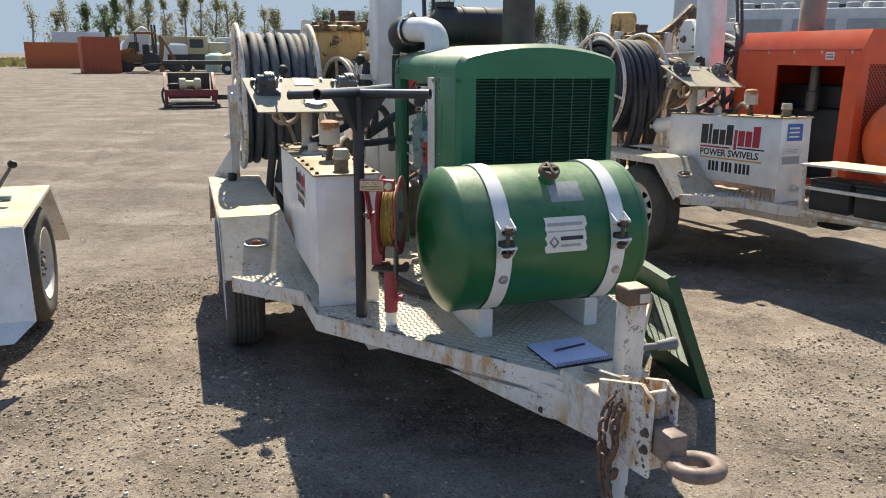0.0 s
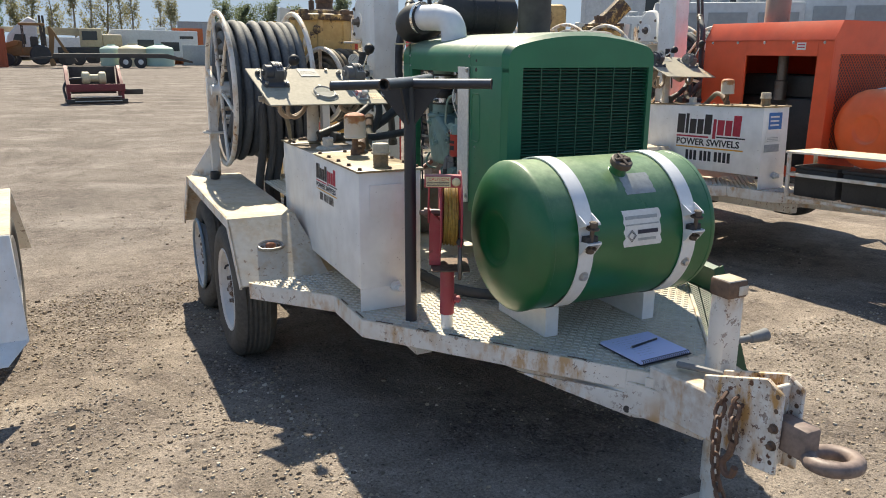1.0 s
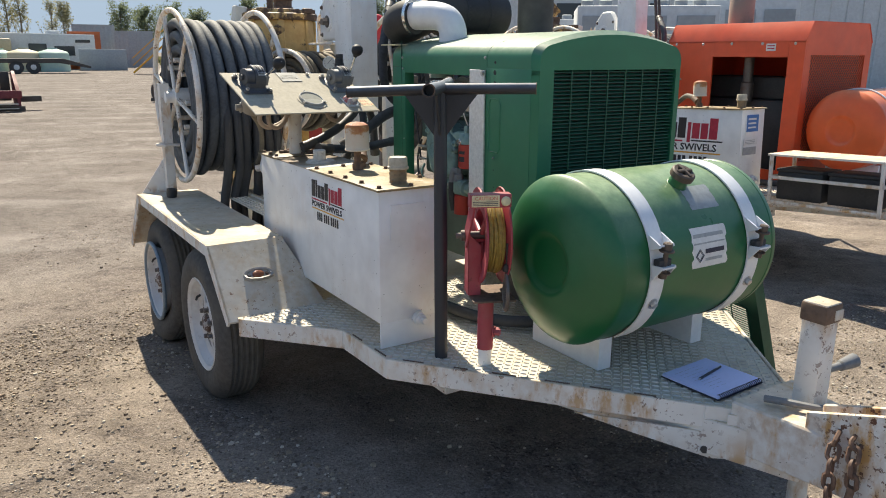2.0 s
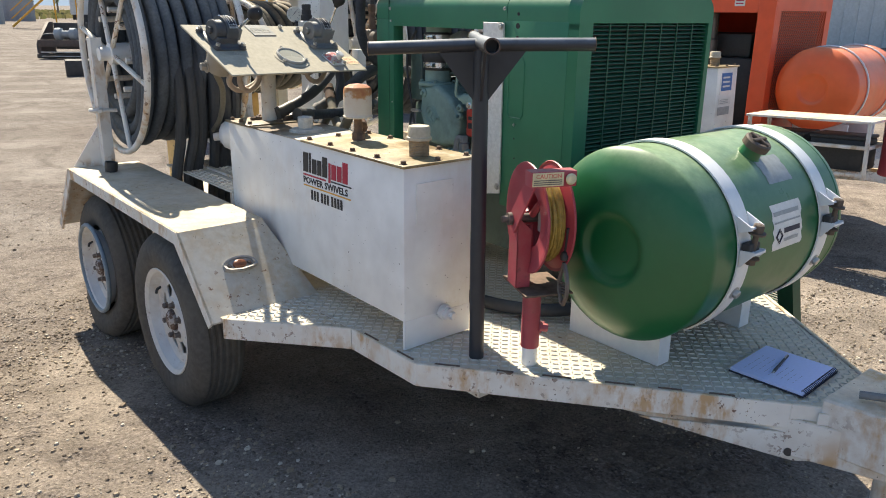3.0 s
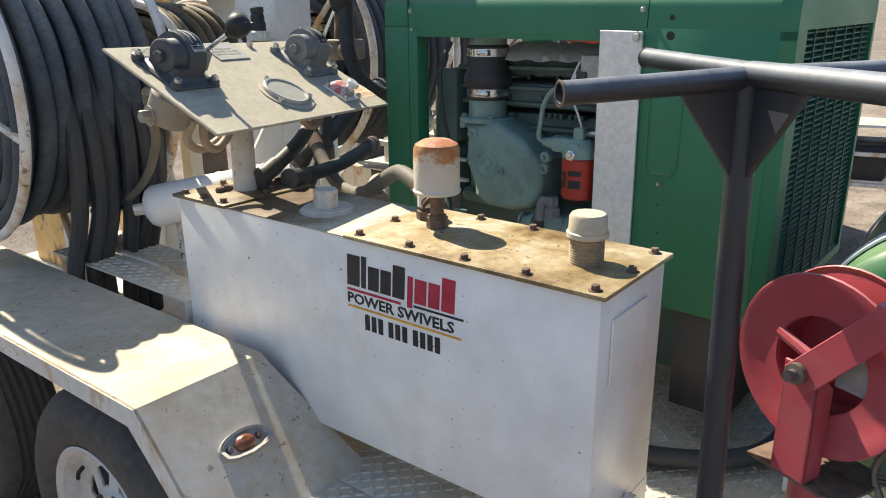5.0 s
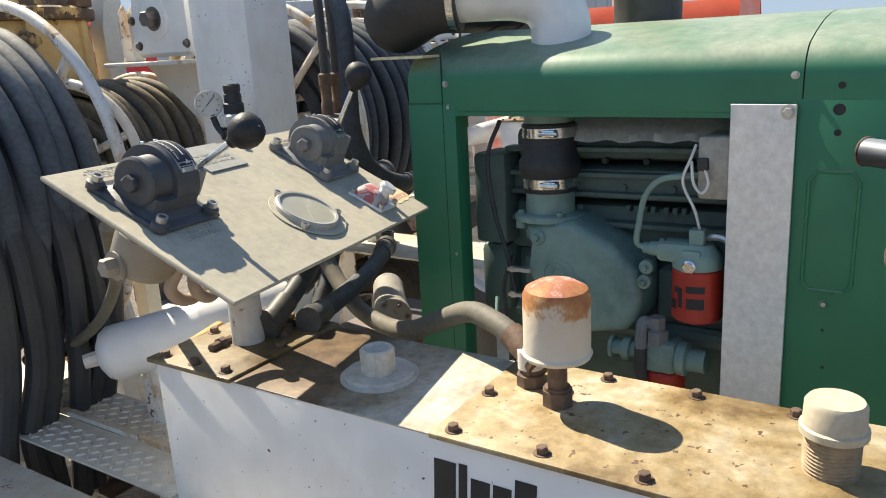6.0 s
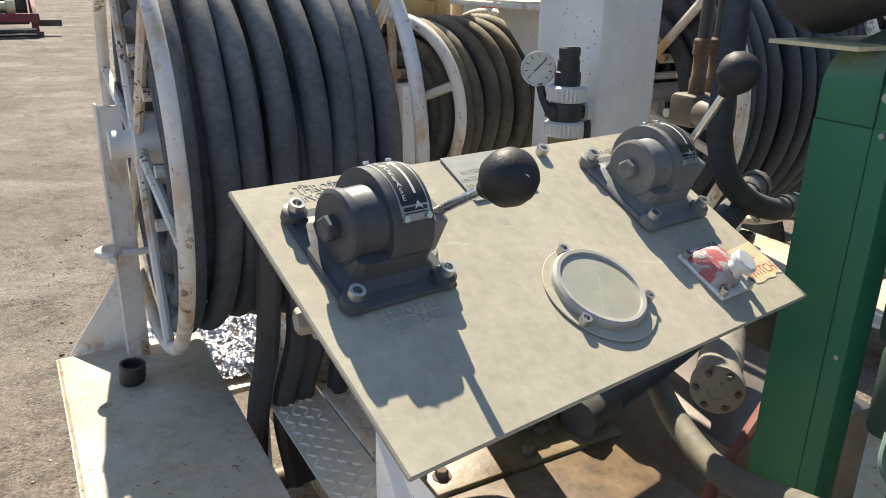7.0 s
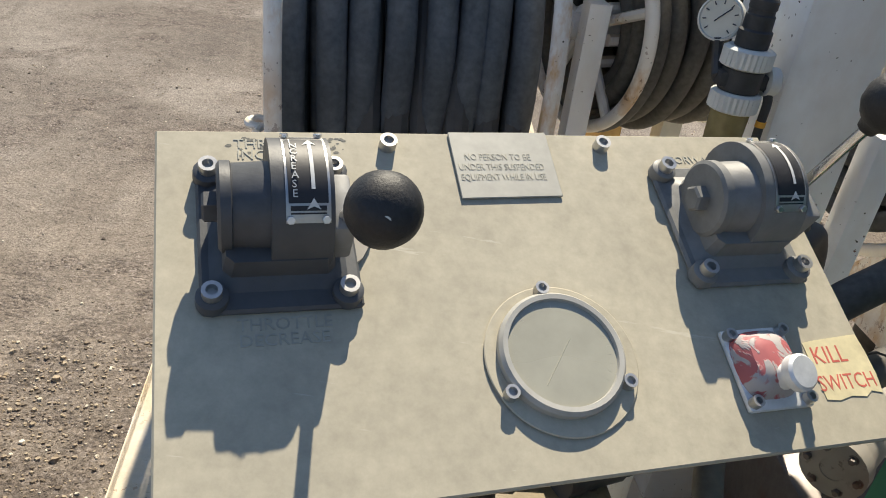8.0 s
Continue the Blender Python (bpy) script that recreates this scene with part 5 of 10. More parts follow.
for s in (1.0, 0.72):
    ring = [c + out * 0.0018 + upv * 0.022 * s, c + out * 0.0018 + Vector((0.020 * s, 0, 0)), c + out * 0.0018 - upv * 0.022 * s, c + out * 0.0018 - Vector((0.020 * s, 0, 0))]
    tube(b, ring, 0.0012, 4, closed=True, smooth=0)
part("hazard_diamond", b, M_ink, lbl)
for x in (1.108, 1.592):
    b = B()
    n = 14
    top = []
    for i in range(n + 1):
        y = 2.575 + (2.935 - 2.575) * i / n
        top.append((x, y, min(GZ - math.sqrt(max(0.0, (GR + 0.006) ** 2 - (y - GY) ** 2)), 0.70)))
    slab(b, [(x, 2.575, DECK - 0.002), *top, (x, 2.935, DECK - 0.002)], (0.010, 0, 0))
    slab(b, [(x + 0.010, 2.575, DECK - 0.002), (x + 0.06, 2.575, DECK - 0.002), (x + 0.06, 2.575, 0.628), (x + 0.010, 2.575, 0.64)], (0, 0.008, 0))
    part("saddle", b, M_white_clean, gtank)

# ---- green engine enclosure ----
HX0, HX1 = 1.176, 1.965
M_green_dark = plain("dark_green_seam", (0.012, 0.05, 0.028), 0.6)
HY0, HY1 = 3.05, 4.212
hood = thing("engine_enclosure", (1.565, 3.6, DECK), "green sheet-metal engine enclosure with a slatted grille and open side", "engine enclosure")


def arch(y, inset=0.0, r=0.062):
    """Cross-section of the hood: upright sides, round shoulders and a crowned top."""
    pts = []
    w = (HX1 - HX0) / 2 - inset
    cx = (HX0 + HX1) / 2
    side_top, crown = 1.572 - inset * 0.4, 1.685 - inset
    pts.append((cx - w, y, 1.512))
    for k in range(7):
        a = math.pi - (math.pi / 2) * k / 6 * 0.86
        pts.append((cx - w + r + r * math.cos(a), y, side_top + r * math.sin(a)))
    x_s, z_s = pts[-1][0], pts[-1][2]
    n = 12
    for k in range(1, n):
        u = -1 + 2 * k / n
        x = cx + (cx - x_s) * u
        pts.append((x, y, z_s + (crown - z_s) * (1 - u * u)))
    pts += [(2 * cx - p[0], y, p[2]) for p in reversed(pts[:8])]
    return pts


def loft(bm, sections):
    rows = [[bm.verts.new(p) for p in s] for s in sections]
    for p, q in zip(rows, rows[1:]):
        for i in range(len(p) - 1):
            bm.faces.new((p[i], q[i], q[i + 1], p[i + 1]))
    return rows


def shell_top(bm, ya, yb, thick=0.004):
    outer = loft(bm, [arch(ya), arch(yb)])
    inner = loft(bm, [arch(ya, thick), arch(yb, thick)])
    for k in (0, 1):
        for i in range(len(outer[k]) - 1):
            bm.faces.new((outer[k][i], outer[k][i + 1], inner[k][i + 1], inner[k][i]))
    for i in (0, -1):
        bm.faces.new((outer[0][i], outer[1][i], inner[1][i], inner[0][i]))


b = B()
shell_top(b, 3.3782, HY1)
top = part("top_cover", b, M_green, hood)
b = B()
shell_top(b, HY0 + 0.035, 3.3758)
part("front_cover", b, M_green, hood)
b = B()
loft(b, [arch(3.366, 0.008), arch(3.388, 0.008)])
part("joint_strip", b, M_black_matt, hood, "dark strip under the cover joint")
# side band above the opening, rear pillar, front side panel
for s in (0, 1):
    f = (lambda x: x) if s == 0 else (lambda x: HX0 + HX1 - x)
    b = B()
    box(b, (min(f(HX0), f(HX0 + 0.004)), 3.380, 1.506), (max(f(HX0), f(HX0 + 0.004)), HY1 - 0.127, 1.5125), 0)
    box(b, (min(f(HX0 - 0.001), f(HX0 + 0.02)), 3.45, 1.502), (max(f(HX0 - 0.001), f(HX0 + 0.02)), HY1 - 0.127, 1.512), 0)
    part("side_band", b, M_green, hood)
    b = B()
    x0, x1 = sorted((f(HX0 - 0.001), f(HX0 + 0.05)))
    box(b, (x0, HY1 - 0.126, 0.55), (x1, HY1 + 0.002, 1.528), 0.002)
    part("rear_pillar", b, M_green, hood)
    b = B()
    x0, x1 = sorted((f(HX0 - 0.002), f(HX0 + 0.004)))
    box(b, (x0, HY1 - 0.0935, 0.56), (x1, HY1 - 0.0925, 1.65), 0)
    box(b, (x0, HY1 - 0.093, 1.5283), (x1, HY1 + 0.002, 1.5293), 0)
    part("seam", b, M_green_dark, hood)
    b = B()
    x0, x1 = sorted((f(HX0 - 0.0005), f(HX0 + 0.006)))
    box(b, (x0, HY0 + 0.03, 0.86), (x1, 3.385, 1.535), 0.002)
    pan = part("front_side_panel", b, M_green, hood)
    b = B()
    x0, x1 = sorted((f(HX0 - 0.006), f(HX0 + 0.001)))
    # pressed outline of the recess
    ring = [(3.278, 1.212), (3.278, 1.395), (3.290, 1.412), (3.345, 1.412), (3.357, 1.395), (3.357, 1.212), (3.345, 1.196), (3.290, 1.196)]
    tube(b, [(f(HX0 - 0.0005), y, z) for y, z in ring], 0.0035, 6, closed=True, smooth=0)
    part("pressed_recess", b, M_green, pan)
    b = B()
    for y, z, r in ((3.318, 1.558, 0.006), (3.319, 1.518, 0.010), (3.319, 1.479, 0.006), (3.317, 1.122, 0.003), (3.312, 1.05, 0.003)):
        rod(b, (f(HX0 - 0.0012), y, z), (f(HX0 + 0.003), y, z), r, seg=12)
    part("hole", b, M_knob, pan)
    b = B()
    for y, z in ((3.319, 1.172), (4.110, 1.572), (4.103, 1.521), (3.391, 1.576)):
        bolt(b, (f(HX0 - 0.0005), y, z), (f(0) - f(1), 0, 0), 0.0048, 0.004)
    part("screw", b, M_steel, pan)
b = B()
for y, z in ((4.10, 1.18),):
    rod(b, (HX0 - 0.0015, y, z), (HX0 + 0.002, y, z), 0.004)
part("screw", b, M_steel, hood)
# front frame round the grille
GX, GXR, GTOP, GBOT = 1.262, 1.922, 1.532, 0.885
b = B()
sec = arch(HY0 + 0.035)
inner_sec = arch(HY0, 0.018)
loft(b, [sec, inner_sec])
ring_o = [(p[0], HY0, p[2]) for p in inner_sec]
face = [(GX, HY0, GTOP), (GXR, HY0, GTOP)]
vo = [b.verts.new(p) for p in ring_o]
lo_l, lo_r = b.verts.new((HX0 + 0.018, HY0, 0.86)), b.verts.new((HX1 - 0.018, HY0, 0.86))
g = [b.verts.new(p) for p in ((GX, HY0, GBOT), (GX, HY0, GTOP), (GXR, HY0, GTOP), (GXR, HY0, GBOT))]
n = len(vo)
half = n // 2
for i in range(half):
    b.faces.new((vo[i], vo[i + 1], g[1]))
b.faces.new((vo[half], g[2], g[1]))
for i in range(half, n - 1):
    b.faces.new((vo[i], vo[i + 1], g[2]))
b.faces.new((lo_l, vo[0], g[1], g[0]))
b.faces.new((lo_r, g[3], g[2], vo[-1]))
b.faces.new((lo_l, g[0], g[3], lo_r))
gi = [b.verts.new((p.co.x, HY0 + 0.030, p.co.z)) for p in g]
for i in range(4):
    b.faces.new((g[i], g[(i + 1) % 4], gi[(i + 1) % 4], gi[i]))
for xx, s in ((HX0 + 0.018, -1), (HX1 - 0.018, 1)):
    e = HX0 if s < 0 else HX1
    b.faces.new([b.verts.new(p) for p in ((xx, HY0, 0.86), (e, HY0 + 0.035, 0.86), (e, HY0 + 0.035, 1.53), (xx, HY0, 1.53))])
front = part("front_frame", b, M_green, hood)
nsl = 46
for k in range(nsl):
    z = GBOT + 0.007 + (GTOP - GBOT - 0.014) * k / (nsl - 1)
    b = B()
    slab(b, [(GX, HY0 + 0.008, z - 0.0022), (GXR, HY0 + 0.008, z - 0.0022), (GXR, HY0 + 0.022, z + 0.0045), (GX, HY0 + 0.022, z + 0.0045)], (0, 0.0006, 0.0028))
    part("grille_slat", b, M_green_shaded, front)
for k in range(6):
    b = B()
    x = GX + (GXR - GX) * (k + 1) / 7
    box(b, (x - 0.003, HY0 + 0.006, GBOT), (x + 0.003, HY0 + 0.010, GTOP))
    part("grille_bar", b, M_green_shaded, front)
b = B()
box(b, (GX - 0.02, HY0 + 0.06, GBOT - 0.02), (GXR + 0.02, HY0 + 0.12, GTOP + 0.02))
part("radiator", b, M_black_matt, hood, "dark radiator core behind the grille")
b = B()
box(b, (HX0 + 0.01, HY0 + 0.05, 0.60), (HX1 - 0.01, HY0 + 0.20, 0.87), 0.004)
part("radiator_base", b, M_black_matt, hood)
# bare aluminium strip beside the opening
strip = thing("aluminium_strip", (1.16, 3.43, 0.89), "bare scuffed aluminium strip screwed to the enclosure", "strip")
b = B()
slab(b, [(HX0 - 0.010, 3.378, 0.905), (HX0 - 0.010, 3.488, 0.885), (HX0 - 0.010, 3.493, 1.528), (HX0 - 0.010, 3.384, 1.527)], (0.008, 0, 0), 0.001)
part("plate", b, M_alu, strip)
b = B()
bolt(b, (HX0 - 0.010, 3.396, 1.514), (-1, 0, 0), 0.009, 0.006)
bolt(b, (HX0 - 0.010, 3.39, 0.93), (-1, 0, 0), 0.009, 0.006)
part("screw", b, M_steel, strip)

# ---- engine inside the enclosure ----
# beige box colour darkened to stand for the dim bay round it
M_cast_pale2 = plain("dimmed_beige_box", (0.36, 0.34, 0.29), 0.6, 50, 0.2, 0.15, dust=(0.24, 0.21, 0.17))
engine = thing("diesel_engine", (1.56, 3.75, 0.55), "grey-green diesel engine block seen through the open side", "engine")
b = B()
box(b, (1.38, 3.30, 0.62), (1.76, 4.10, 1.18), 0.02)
part("block", b, M_engine_shaded, engine)
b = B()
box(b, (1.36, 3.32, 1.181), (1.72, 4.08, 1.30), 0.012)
part("cylinder_head", b, M_engine_shaded, engine)
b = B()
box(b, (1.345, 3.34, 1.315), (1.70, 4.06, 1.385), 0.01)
part("head_cover", b, M_engine_shaded, engine)
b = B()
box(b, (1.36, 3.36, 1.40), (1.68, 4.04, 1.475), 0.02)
part("rocker_cover", b, M_engine_shaded, engine)
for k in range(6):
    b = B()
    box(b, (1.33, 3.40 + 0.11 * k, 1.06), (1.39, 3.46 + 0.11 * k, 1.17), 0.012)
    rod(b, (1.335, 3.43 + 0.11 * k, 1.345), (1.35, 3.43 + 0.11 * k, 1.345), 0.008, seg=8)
    part("boss", b, M_engine_shaded, engine)
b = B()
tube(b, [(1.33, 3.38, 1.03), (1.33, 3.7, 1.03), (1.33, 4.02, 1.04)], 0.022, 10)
part("fuel_rail", b, M_engine_shaded, engine)
# intake: flange, flat-sided cast elbow, rubber hose with clamps
IX, IY = 1.300, 3.918
b = B()
turned(b, [(0.056, -0.03), (0.060, 0.012), (0.082, 0.014), (0.082, 0.024), (0.079, 0.027), (0.056, 0.030), (0.054, 0.090)], (IX, IY, 1.262), (0, 0, 1), 36)
flg = part("intake_flange", b, M_engine, engine)
b = B()
for k in range(4):
    a = k * math.pi / 2 + 0.75
    bolt(b, (IX + 0.069 * math.cos(a), IY + 0.069 * math.sin(a), 1.288), (0, 0, 1), 0.008, 0.009)
    turned(b, [(0.013, 0), (0.013, 0.016)], (IX + 0.069 * math.cos(a), IY + 0.069 * math.sin(a), 1.258), (0, 0, 1), 12)
part("bolt", b, M_engine, flg)
b = B()
outline = [(3.952, 1.272), (3.930, 1.222), (3.915, 1.170), (3.912, 1.062), (3.870, 1.040), (3.790, 1.036), (3.715, 1.052), (3.687, 1.080), (3.680, 1.130), (3.688, 1.188), (3.748, 1.242), (3.835, 1.284)]
fa = b.faces.new([b.verts.new((1.226, y, z)) for y, z in outline])
fb = b.faces.new([b.verts.new((1.350, y, z)) for y, z in reversed(outline)])
va, vb = list(fa.verts), list(fb.verts)[::-1]
for k in range(len(va)):
    j = (k + 1) % len(va)
    b.faces.new((va[k], va[j], vb[j], vb[k]))
bmesh.ops.bevel(b, geom=list(fa.edges), offset=0.022, segments=4, affect="EDGES", profile=0.5)
elbow = part("intake_elbow", b, M_engine, engine, "cast grey-green intake elbow")
b = B()
tube(b, ring_points((1.2265, 3.866, 1.160), 0.037, (1, 0, 0), 28), 0.0042, 6, closed=True, smooth=0)
tube(b, [(1.2255, 3.885, 1.162), (1.2255, 3.868, 1.182), (1.2255, 3.850, 1.168), (1.2255, 3.866, 1.150), (1.2255, 3.852, 1.134)], 0.004, 6)
part("cast_mark", b, M_engine, elbow)
b = B()
for q, r_ in (((1.226, 3.914, 1.246), 0.012), ((1.224, 3.812, 1.150), 0.007), ((1.222, 3.664, 1.204), 0.010), ((1.222, 3.668, 1.172), 0.010)):
    turned(b, [(r_ * 1.5, 0.01), (r_ * 1.5, -0.004), (r_ * 1.35, -0.006)], q, (1, 0, 0), 16)
    bolt(b, (q[0] - 0.006, q[1], q[2]), (-1, 0, 0), r_ * 0.7, 0.010, False)
part("bolt", b, M_engine, elbow)
b = B()
turned(b, [(0.058, 0), (0.0605, 0.004), (0.0605, 0.030), (0.066, 0.040), (0.070, 0.055), (0.069, 0.070), (0.061, 0.084), (0.0605, 0.150), (0.057, 0.154)], (IX, IY, 1.338), (0, 0, 1), 36)
boot = part("intake_hose", b, M_rubber, engine, "black rubber intake hose with steel clamps")
for zz in (1.348, 1.460):
    b = B()
    turned(b, [(0.0610, 0), (0.0626, 0.001), (0.0626, 0.022), (0.0610, 0.023)], (IX, IY, zz), (0, 0, 1), 36)
    box(b, (1.232, 3.872, zz + 0.003), (1.252, 3.902, zz + 0.020), 0.002)
    rod(b, (1.236, 3.866, zz + 0.012), (1.236, 3.908, zz + 0.012), 0.006, seg=10)
    part("hose_clamp", b, M_chrome, boot)
b = B()
turned(b, [(0.054, 0), (0.054, 0.08)], (IX, IY, 1.485), (0, 0, 1), 28)
part("intake_pipe", b, M_engine, engine)
# crumpled shield under the cover, ledges and ports of the head
b = B()
rows = []
for k in range(21):
    y = 3.50 + 0.36 * k / 20
    dent = 0.004 * math.sin(k * 1.9) + 0.003 * math.sin(k * 4.1)
    rows.append([b.verts.new((1.30 + dent * (1 if i % 2 else -1) + 0.006 * i * i, y, 1.450 + 0.016 * i + 0.003 * math.sin(k * 1.3 + i))) for i in range(4)])
for p, q in zip(rows, rows[1:]):
    for i in range(3):
        b.faces.new((p[i], q[i], q[i + 1], p[i + 1]))
bmesh.ops.solidify(b, geom=b.faces[:], thickness=0.002)
part("heat_shield", b, M_alu, engine, "crumpled dull silver heat shield")
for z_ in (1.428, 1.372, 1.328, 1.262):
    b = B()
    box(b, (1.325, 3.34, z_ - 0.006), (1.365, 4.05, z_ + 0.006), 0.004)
    part("ledge", b, M_engine_shaded, engine)
for k in range(4):
    b = B()
    rod(b, (1.3435, 3.52 + 0.095 * k, 1.402), (1.3595, 3.52 + 0.095 * k, 1.402), 0.007, seg=10)
    part("port", b, M_knob, engine)
# casting number raised on the block, unreadable
for k in range(7):
    b = B()
    box(b, (1.338, 3.620 + 0.019 * k + (0.010 if k > 2 else 0), 1.291), (1.362, 3.631 + 0.019 * k + (0.010 if k > 2 else 0), 1.306), 0.002)
    part("cast_bar", b, M_engine_shaded, engine)
# lift pump with its valve and lower red filter
b = B()
box(b, (1.215, 3.600, 0.975), (1.285, 3.690, 1.045), 0.014)
turned(b, [(0.030, 0), (0.036, 0.005), (0.036, 0.022), (0.024, 0.026), (0.024, 0.060)], (1.245, 3.605, 1.008), (0, -1, 0), 18)
turned(b, [(0.018, 0), (0.018, 0.012), (0.026, 0.014), (0.026, 0.030), (0.016, 0.034), (0.016, 0.052), (0.024, 0.053), (0.024, 0.060), (0.0, 0.060)], (1.240, 3.688, 1.012), (0, 1, 0), 14)
lift = part("lift_pump", b, M_engine, engine, "grey-green fuel lift pump")
b = B()
turned(b, [(0.020, 0.0), (0.024, 0.004), (0.024, 0.030), (0.017, 0.034), (0.017, 0.060)], (1.235, 3.645, 1.035), (0, 0, 1), 6)
tube(b, [(1.232, 3.650, 1.075), (1.222, 3.668, 1.085), (1.215, 3.672, 1.06), (1.213, 3.672, 1.02)], 0.0125, 10)
part("valve", b, M_cast, lift, "dull fuel cock with a union nut")
b = B()
tube(b, [(1.213, 3.672, 1.03), (1.214, 3.672, 0.97), (1.225, 3.668, 0.90)], 0.014, 10)
part("rubber_line", b, M_rubber, lift)
b = B()
turned(b, [(0.046, 0.0), (0.046, 0.085), (0.042, 0.090), (0.0, 0.090)], (1.262, 3.640, 0.885), (0, 0, 1), 28)
part("lower_filter", b, M_red_clean, lift, "red lower filter canister")
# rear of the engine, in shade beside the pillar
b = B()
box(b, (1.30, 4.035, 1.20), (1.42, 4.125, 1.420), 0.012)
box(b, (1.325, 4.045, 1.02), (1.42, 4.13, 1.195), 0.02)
part("rear_bracket", b, M_engine_shaded, engine)
b = B()
tube(b, [(1.285, 4.06, 1.07), (1.26, 4.045, 1.03), (1.265, 4.02, 1.00), (1.30, 4.00, 0.99)], 0.006, 8)
part("pale_line", b, M_engine, engine)
# spin-on fuel filter with its head
FX, FY = 1.240, 3.566
filt = thing("fuel_filter", (FX, FY, 1.10), "red spin-on fuel filter with dark print bars under a cast head", "fuel filter")
b = B()
turned(b, [(0.0, 0), (0.043, 0.001), (0.049, 0.007), (0.049, 0.104), (0.046, 0.108)], (FX, FY, 1.102), (0, 0, 1), 36)
canf = part("canister", b, M_red_clean, filt)
for a, w_, z0, h in ((-34, 9, 1.165, 0.013), (-2, 7, 1.168, 0.014), (12, 7, 1.168, 0.014), (26, 7, 1.168, 0.014), (12, 20, 1.135, 0.022), (-44, 9, 1.130, 0.020), (-24, 6, 1.136, 0.040)):
    b = B()
    rows = []
    for i in range(7):
        aa = radians(180 + a + w_ * (i / 6 - 0.5) * 2)
        rows.append([b.verts.new((FX + 0.0497 * math.cos(aa), FY + 0.0497 * math.sin(aa), zz)) for zz in (z0, z0 + h)])
    for p, q in zip(rows, rows[1:]):
        b.faces.new((p[0], q[0], q[1], p[1]))
    part("print_bar", b, M_decal_black, canf)
b = B()
turned(b, [(0.049, 0), (0.050, 0.014), (0.044, 0.030), (0.030, 0.048), (0.0, 0.052)], (FX, FY, 1.211), (0, 0, 1), 28)
box(b, (1.205, 3.570, 1.222), (1.262, 3.640, 1.262), 0.010)
box(b, (1.195, 3.548, 1.200), (1.230, 3.588, 1.252), 0.008)
turned(b, [(0.022, 0), (0.022, 0.010), (0.015, 0.012), (0.015, 0.030), (0.012, 0.032), (0.012, 0.044)], (1.228, 3.628, 1.243), (0, 1, 0), 14)
head_ = part("head", b, M_engine, filt, "cast grey-green filter head")
b = B()
turned(b, [(0.014, 0), (0.014, 0.008), (0.010, 0.010), (0.010, 0.016), (0, 0.016)], (1.196, 3.568, 1.222), (-1, 0, 0), 6)
part("bolt", b, M_chrome, head_, "bright head bolt")
b = B()
box(b, (1.215, 3.548, 1.258), (1.245, 3.578, 1.290), 0.004)
part("sensor", b, M_engine, head_)
b = B()
tube(b, [(1.225, 3.668, 1.245), (1.215, 3.682, 1.256), (1.212, 3.676, 1.30), (1.212, 3.664, 1.352), (1.214, 3.636, 1.385), (1.222, 3.590, 1.394), (1.26, 3.53, 1.394), (1.33, 3.49, 1.392)], 0.0062, 10)
part("fuel_line", b, M_engine, filt)
for pts in ([(1.228, 3.560, 1.288), (1.212, 3.566, 1.33), (1.206, 3.588, 1.385), (1.208, 3.574, 1.43), (1.22, 3.568, 1.455)], [(1.206, 3.572, 1.425), (1.200, 3.566, 1.385), (1.198, 3.550, 1.366), (1.198, 3.538, 1.385), (1.202, 3.548, 1.418)]):
    b = B()
    tube(b, pts, 0.0028, 8)
    part("sensor_wire", b, M_decal_white, filt)
b = B()
tube(b, [(1.236, 3.549, 1.272), (1.23, 3.52, 1.276), (1.228, 3.49, 1.262), (1.232, 3.46, 1.25)], 0.008, 8)
part("return_line", b, M_steel, filt)
b = B()
box(b, (1.208, 3.40, 1.352), (1.33, 3.562, 1.472), 0.008)
cbx = part("control_box", b, M_cast_pale2, filt, "beige control box, darkened for the dim engine bay")
b = B()
box(b, (1.198, 3.540, 1.408), (1.212, 3.560, 1.432), 0.003)
part("connector", b, M_rubber, cbx, "black plug in the box")
# wiring and clamps left of the elbow
loom = thing("engine_cable", (1.21, 3.95, 0.9), "black control cables hanging beside the intake", "cable")
for k, pts in enumerate(([(1.26, 4.02, 1.50), (1.225, 4.035, 1.42), (1.212, 4.015, 1.30), (1.212, 3.985, 1.20), (1.212, 3.965, 1.10)], [(1.222, 3.975, 1.20), (1.215, 4.000, 1.12), (1.212, 3.985, 1.00), (1.205, 3.96, 0.88)])):
    b = B()
    tube(b, pts, 0.005, 6)
    part("cable", b, M_rubber, loom)
b = B()
for zz in (1.165, 1.105):
    box(b, (1.205, 3.925, zz), (1.222, 3.985, zz + 0.010), 0.002)
    turned(b, [(0.008, 0.0), (0.008, 0.014)], (1.212, 3.972, zz - 0.002), (0, 0, 1), 6)
part("clip", b, M_steel, loom)

# ---- exhaust stack, air cleaner and white elbow on the hood ----
stack = thing("exhaust_stack", (1.79, 3.86, 1.66), "dark soot-stained exhaust stack rising from the enclosure", "exhaust")
b = B()
turned(b, [(0.088, 0), (0.088, 0.75), (0.082, 0.75), (0.082, 0.6)], (1.79, 3.86, 1.62), (0, 0, 1), 32)
part("pipe", b, plain("sooty_steel", (0.06, 0.056, 0.052), 0.6, 12, 0.4, 0.2, dust=(0.14, 0.12, 0.1)), stack)
cleaner = thing("air_cleaner", (1.66, 4.22, 1.66), "black horizontal air cleaner drum with a capped inlet", "air cleaner")
b = B()
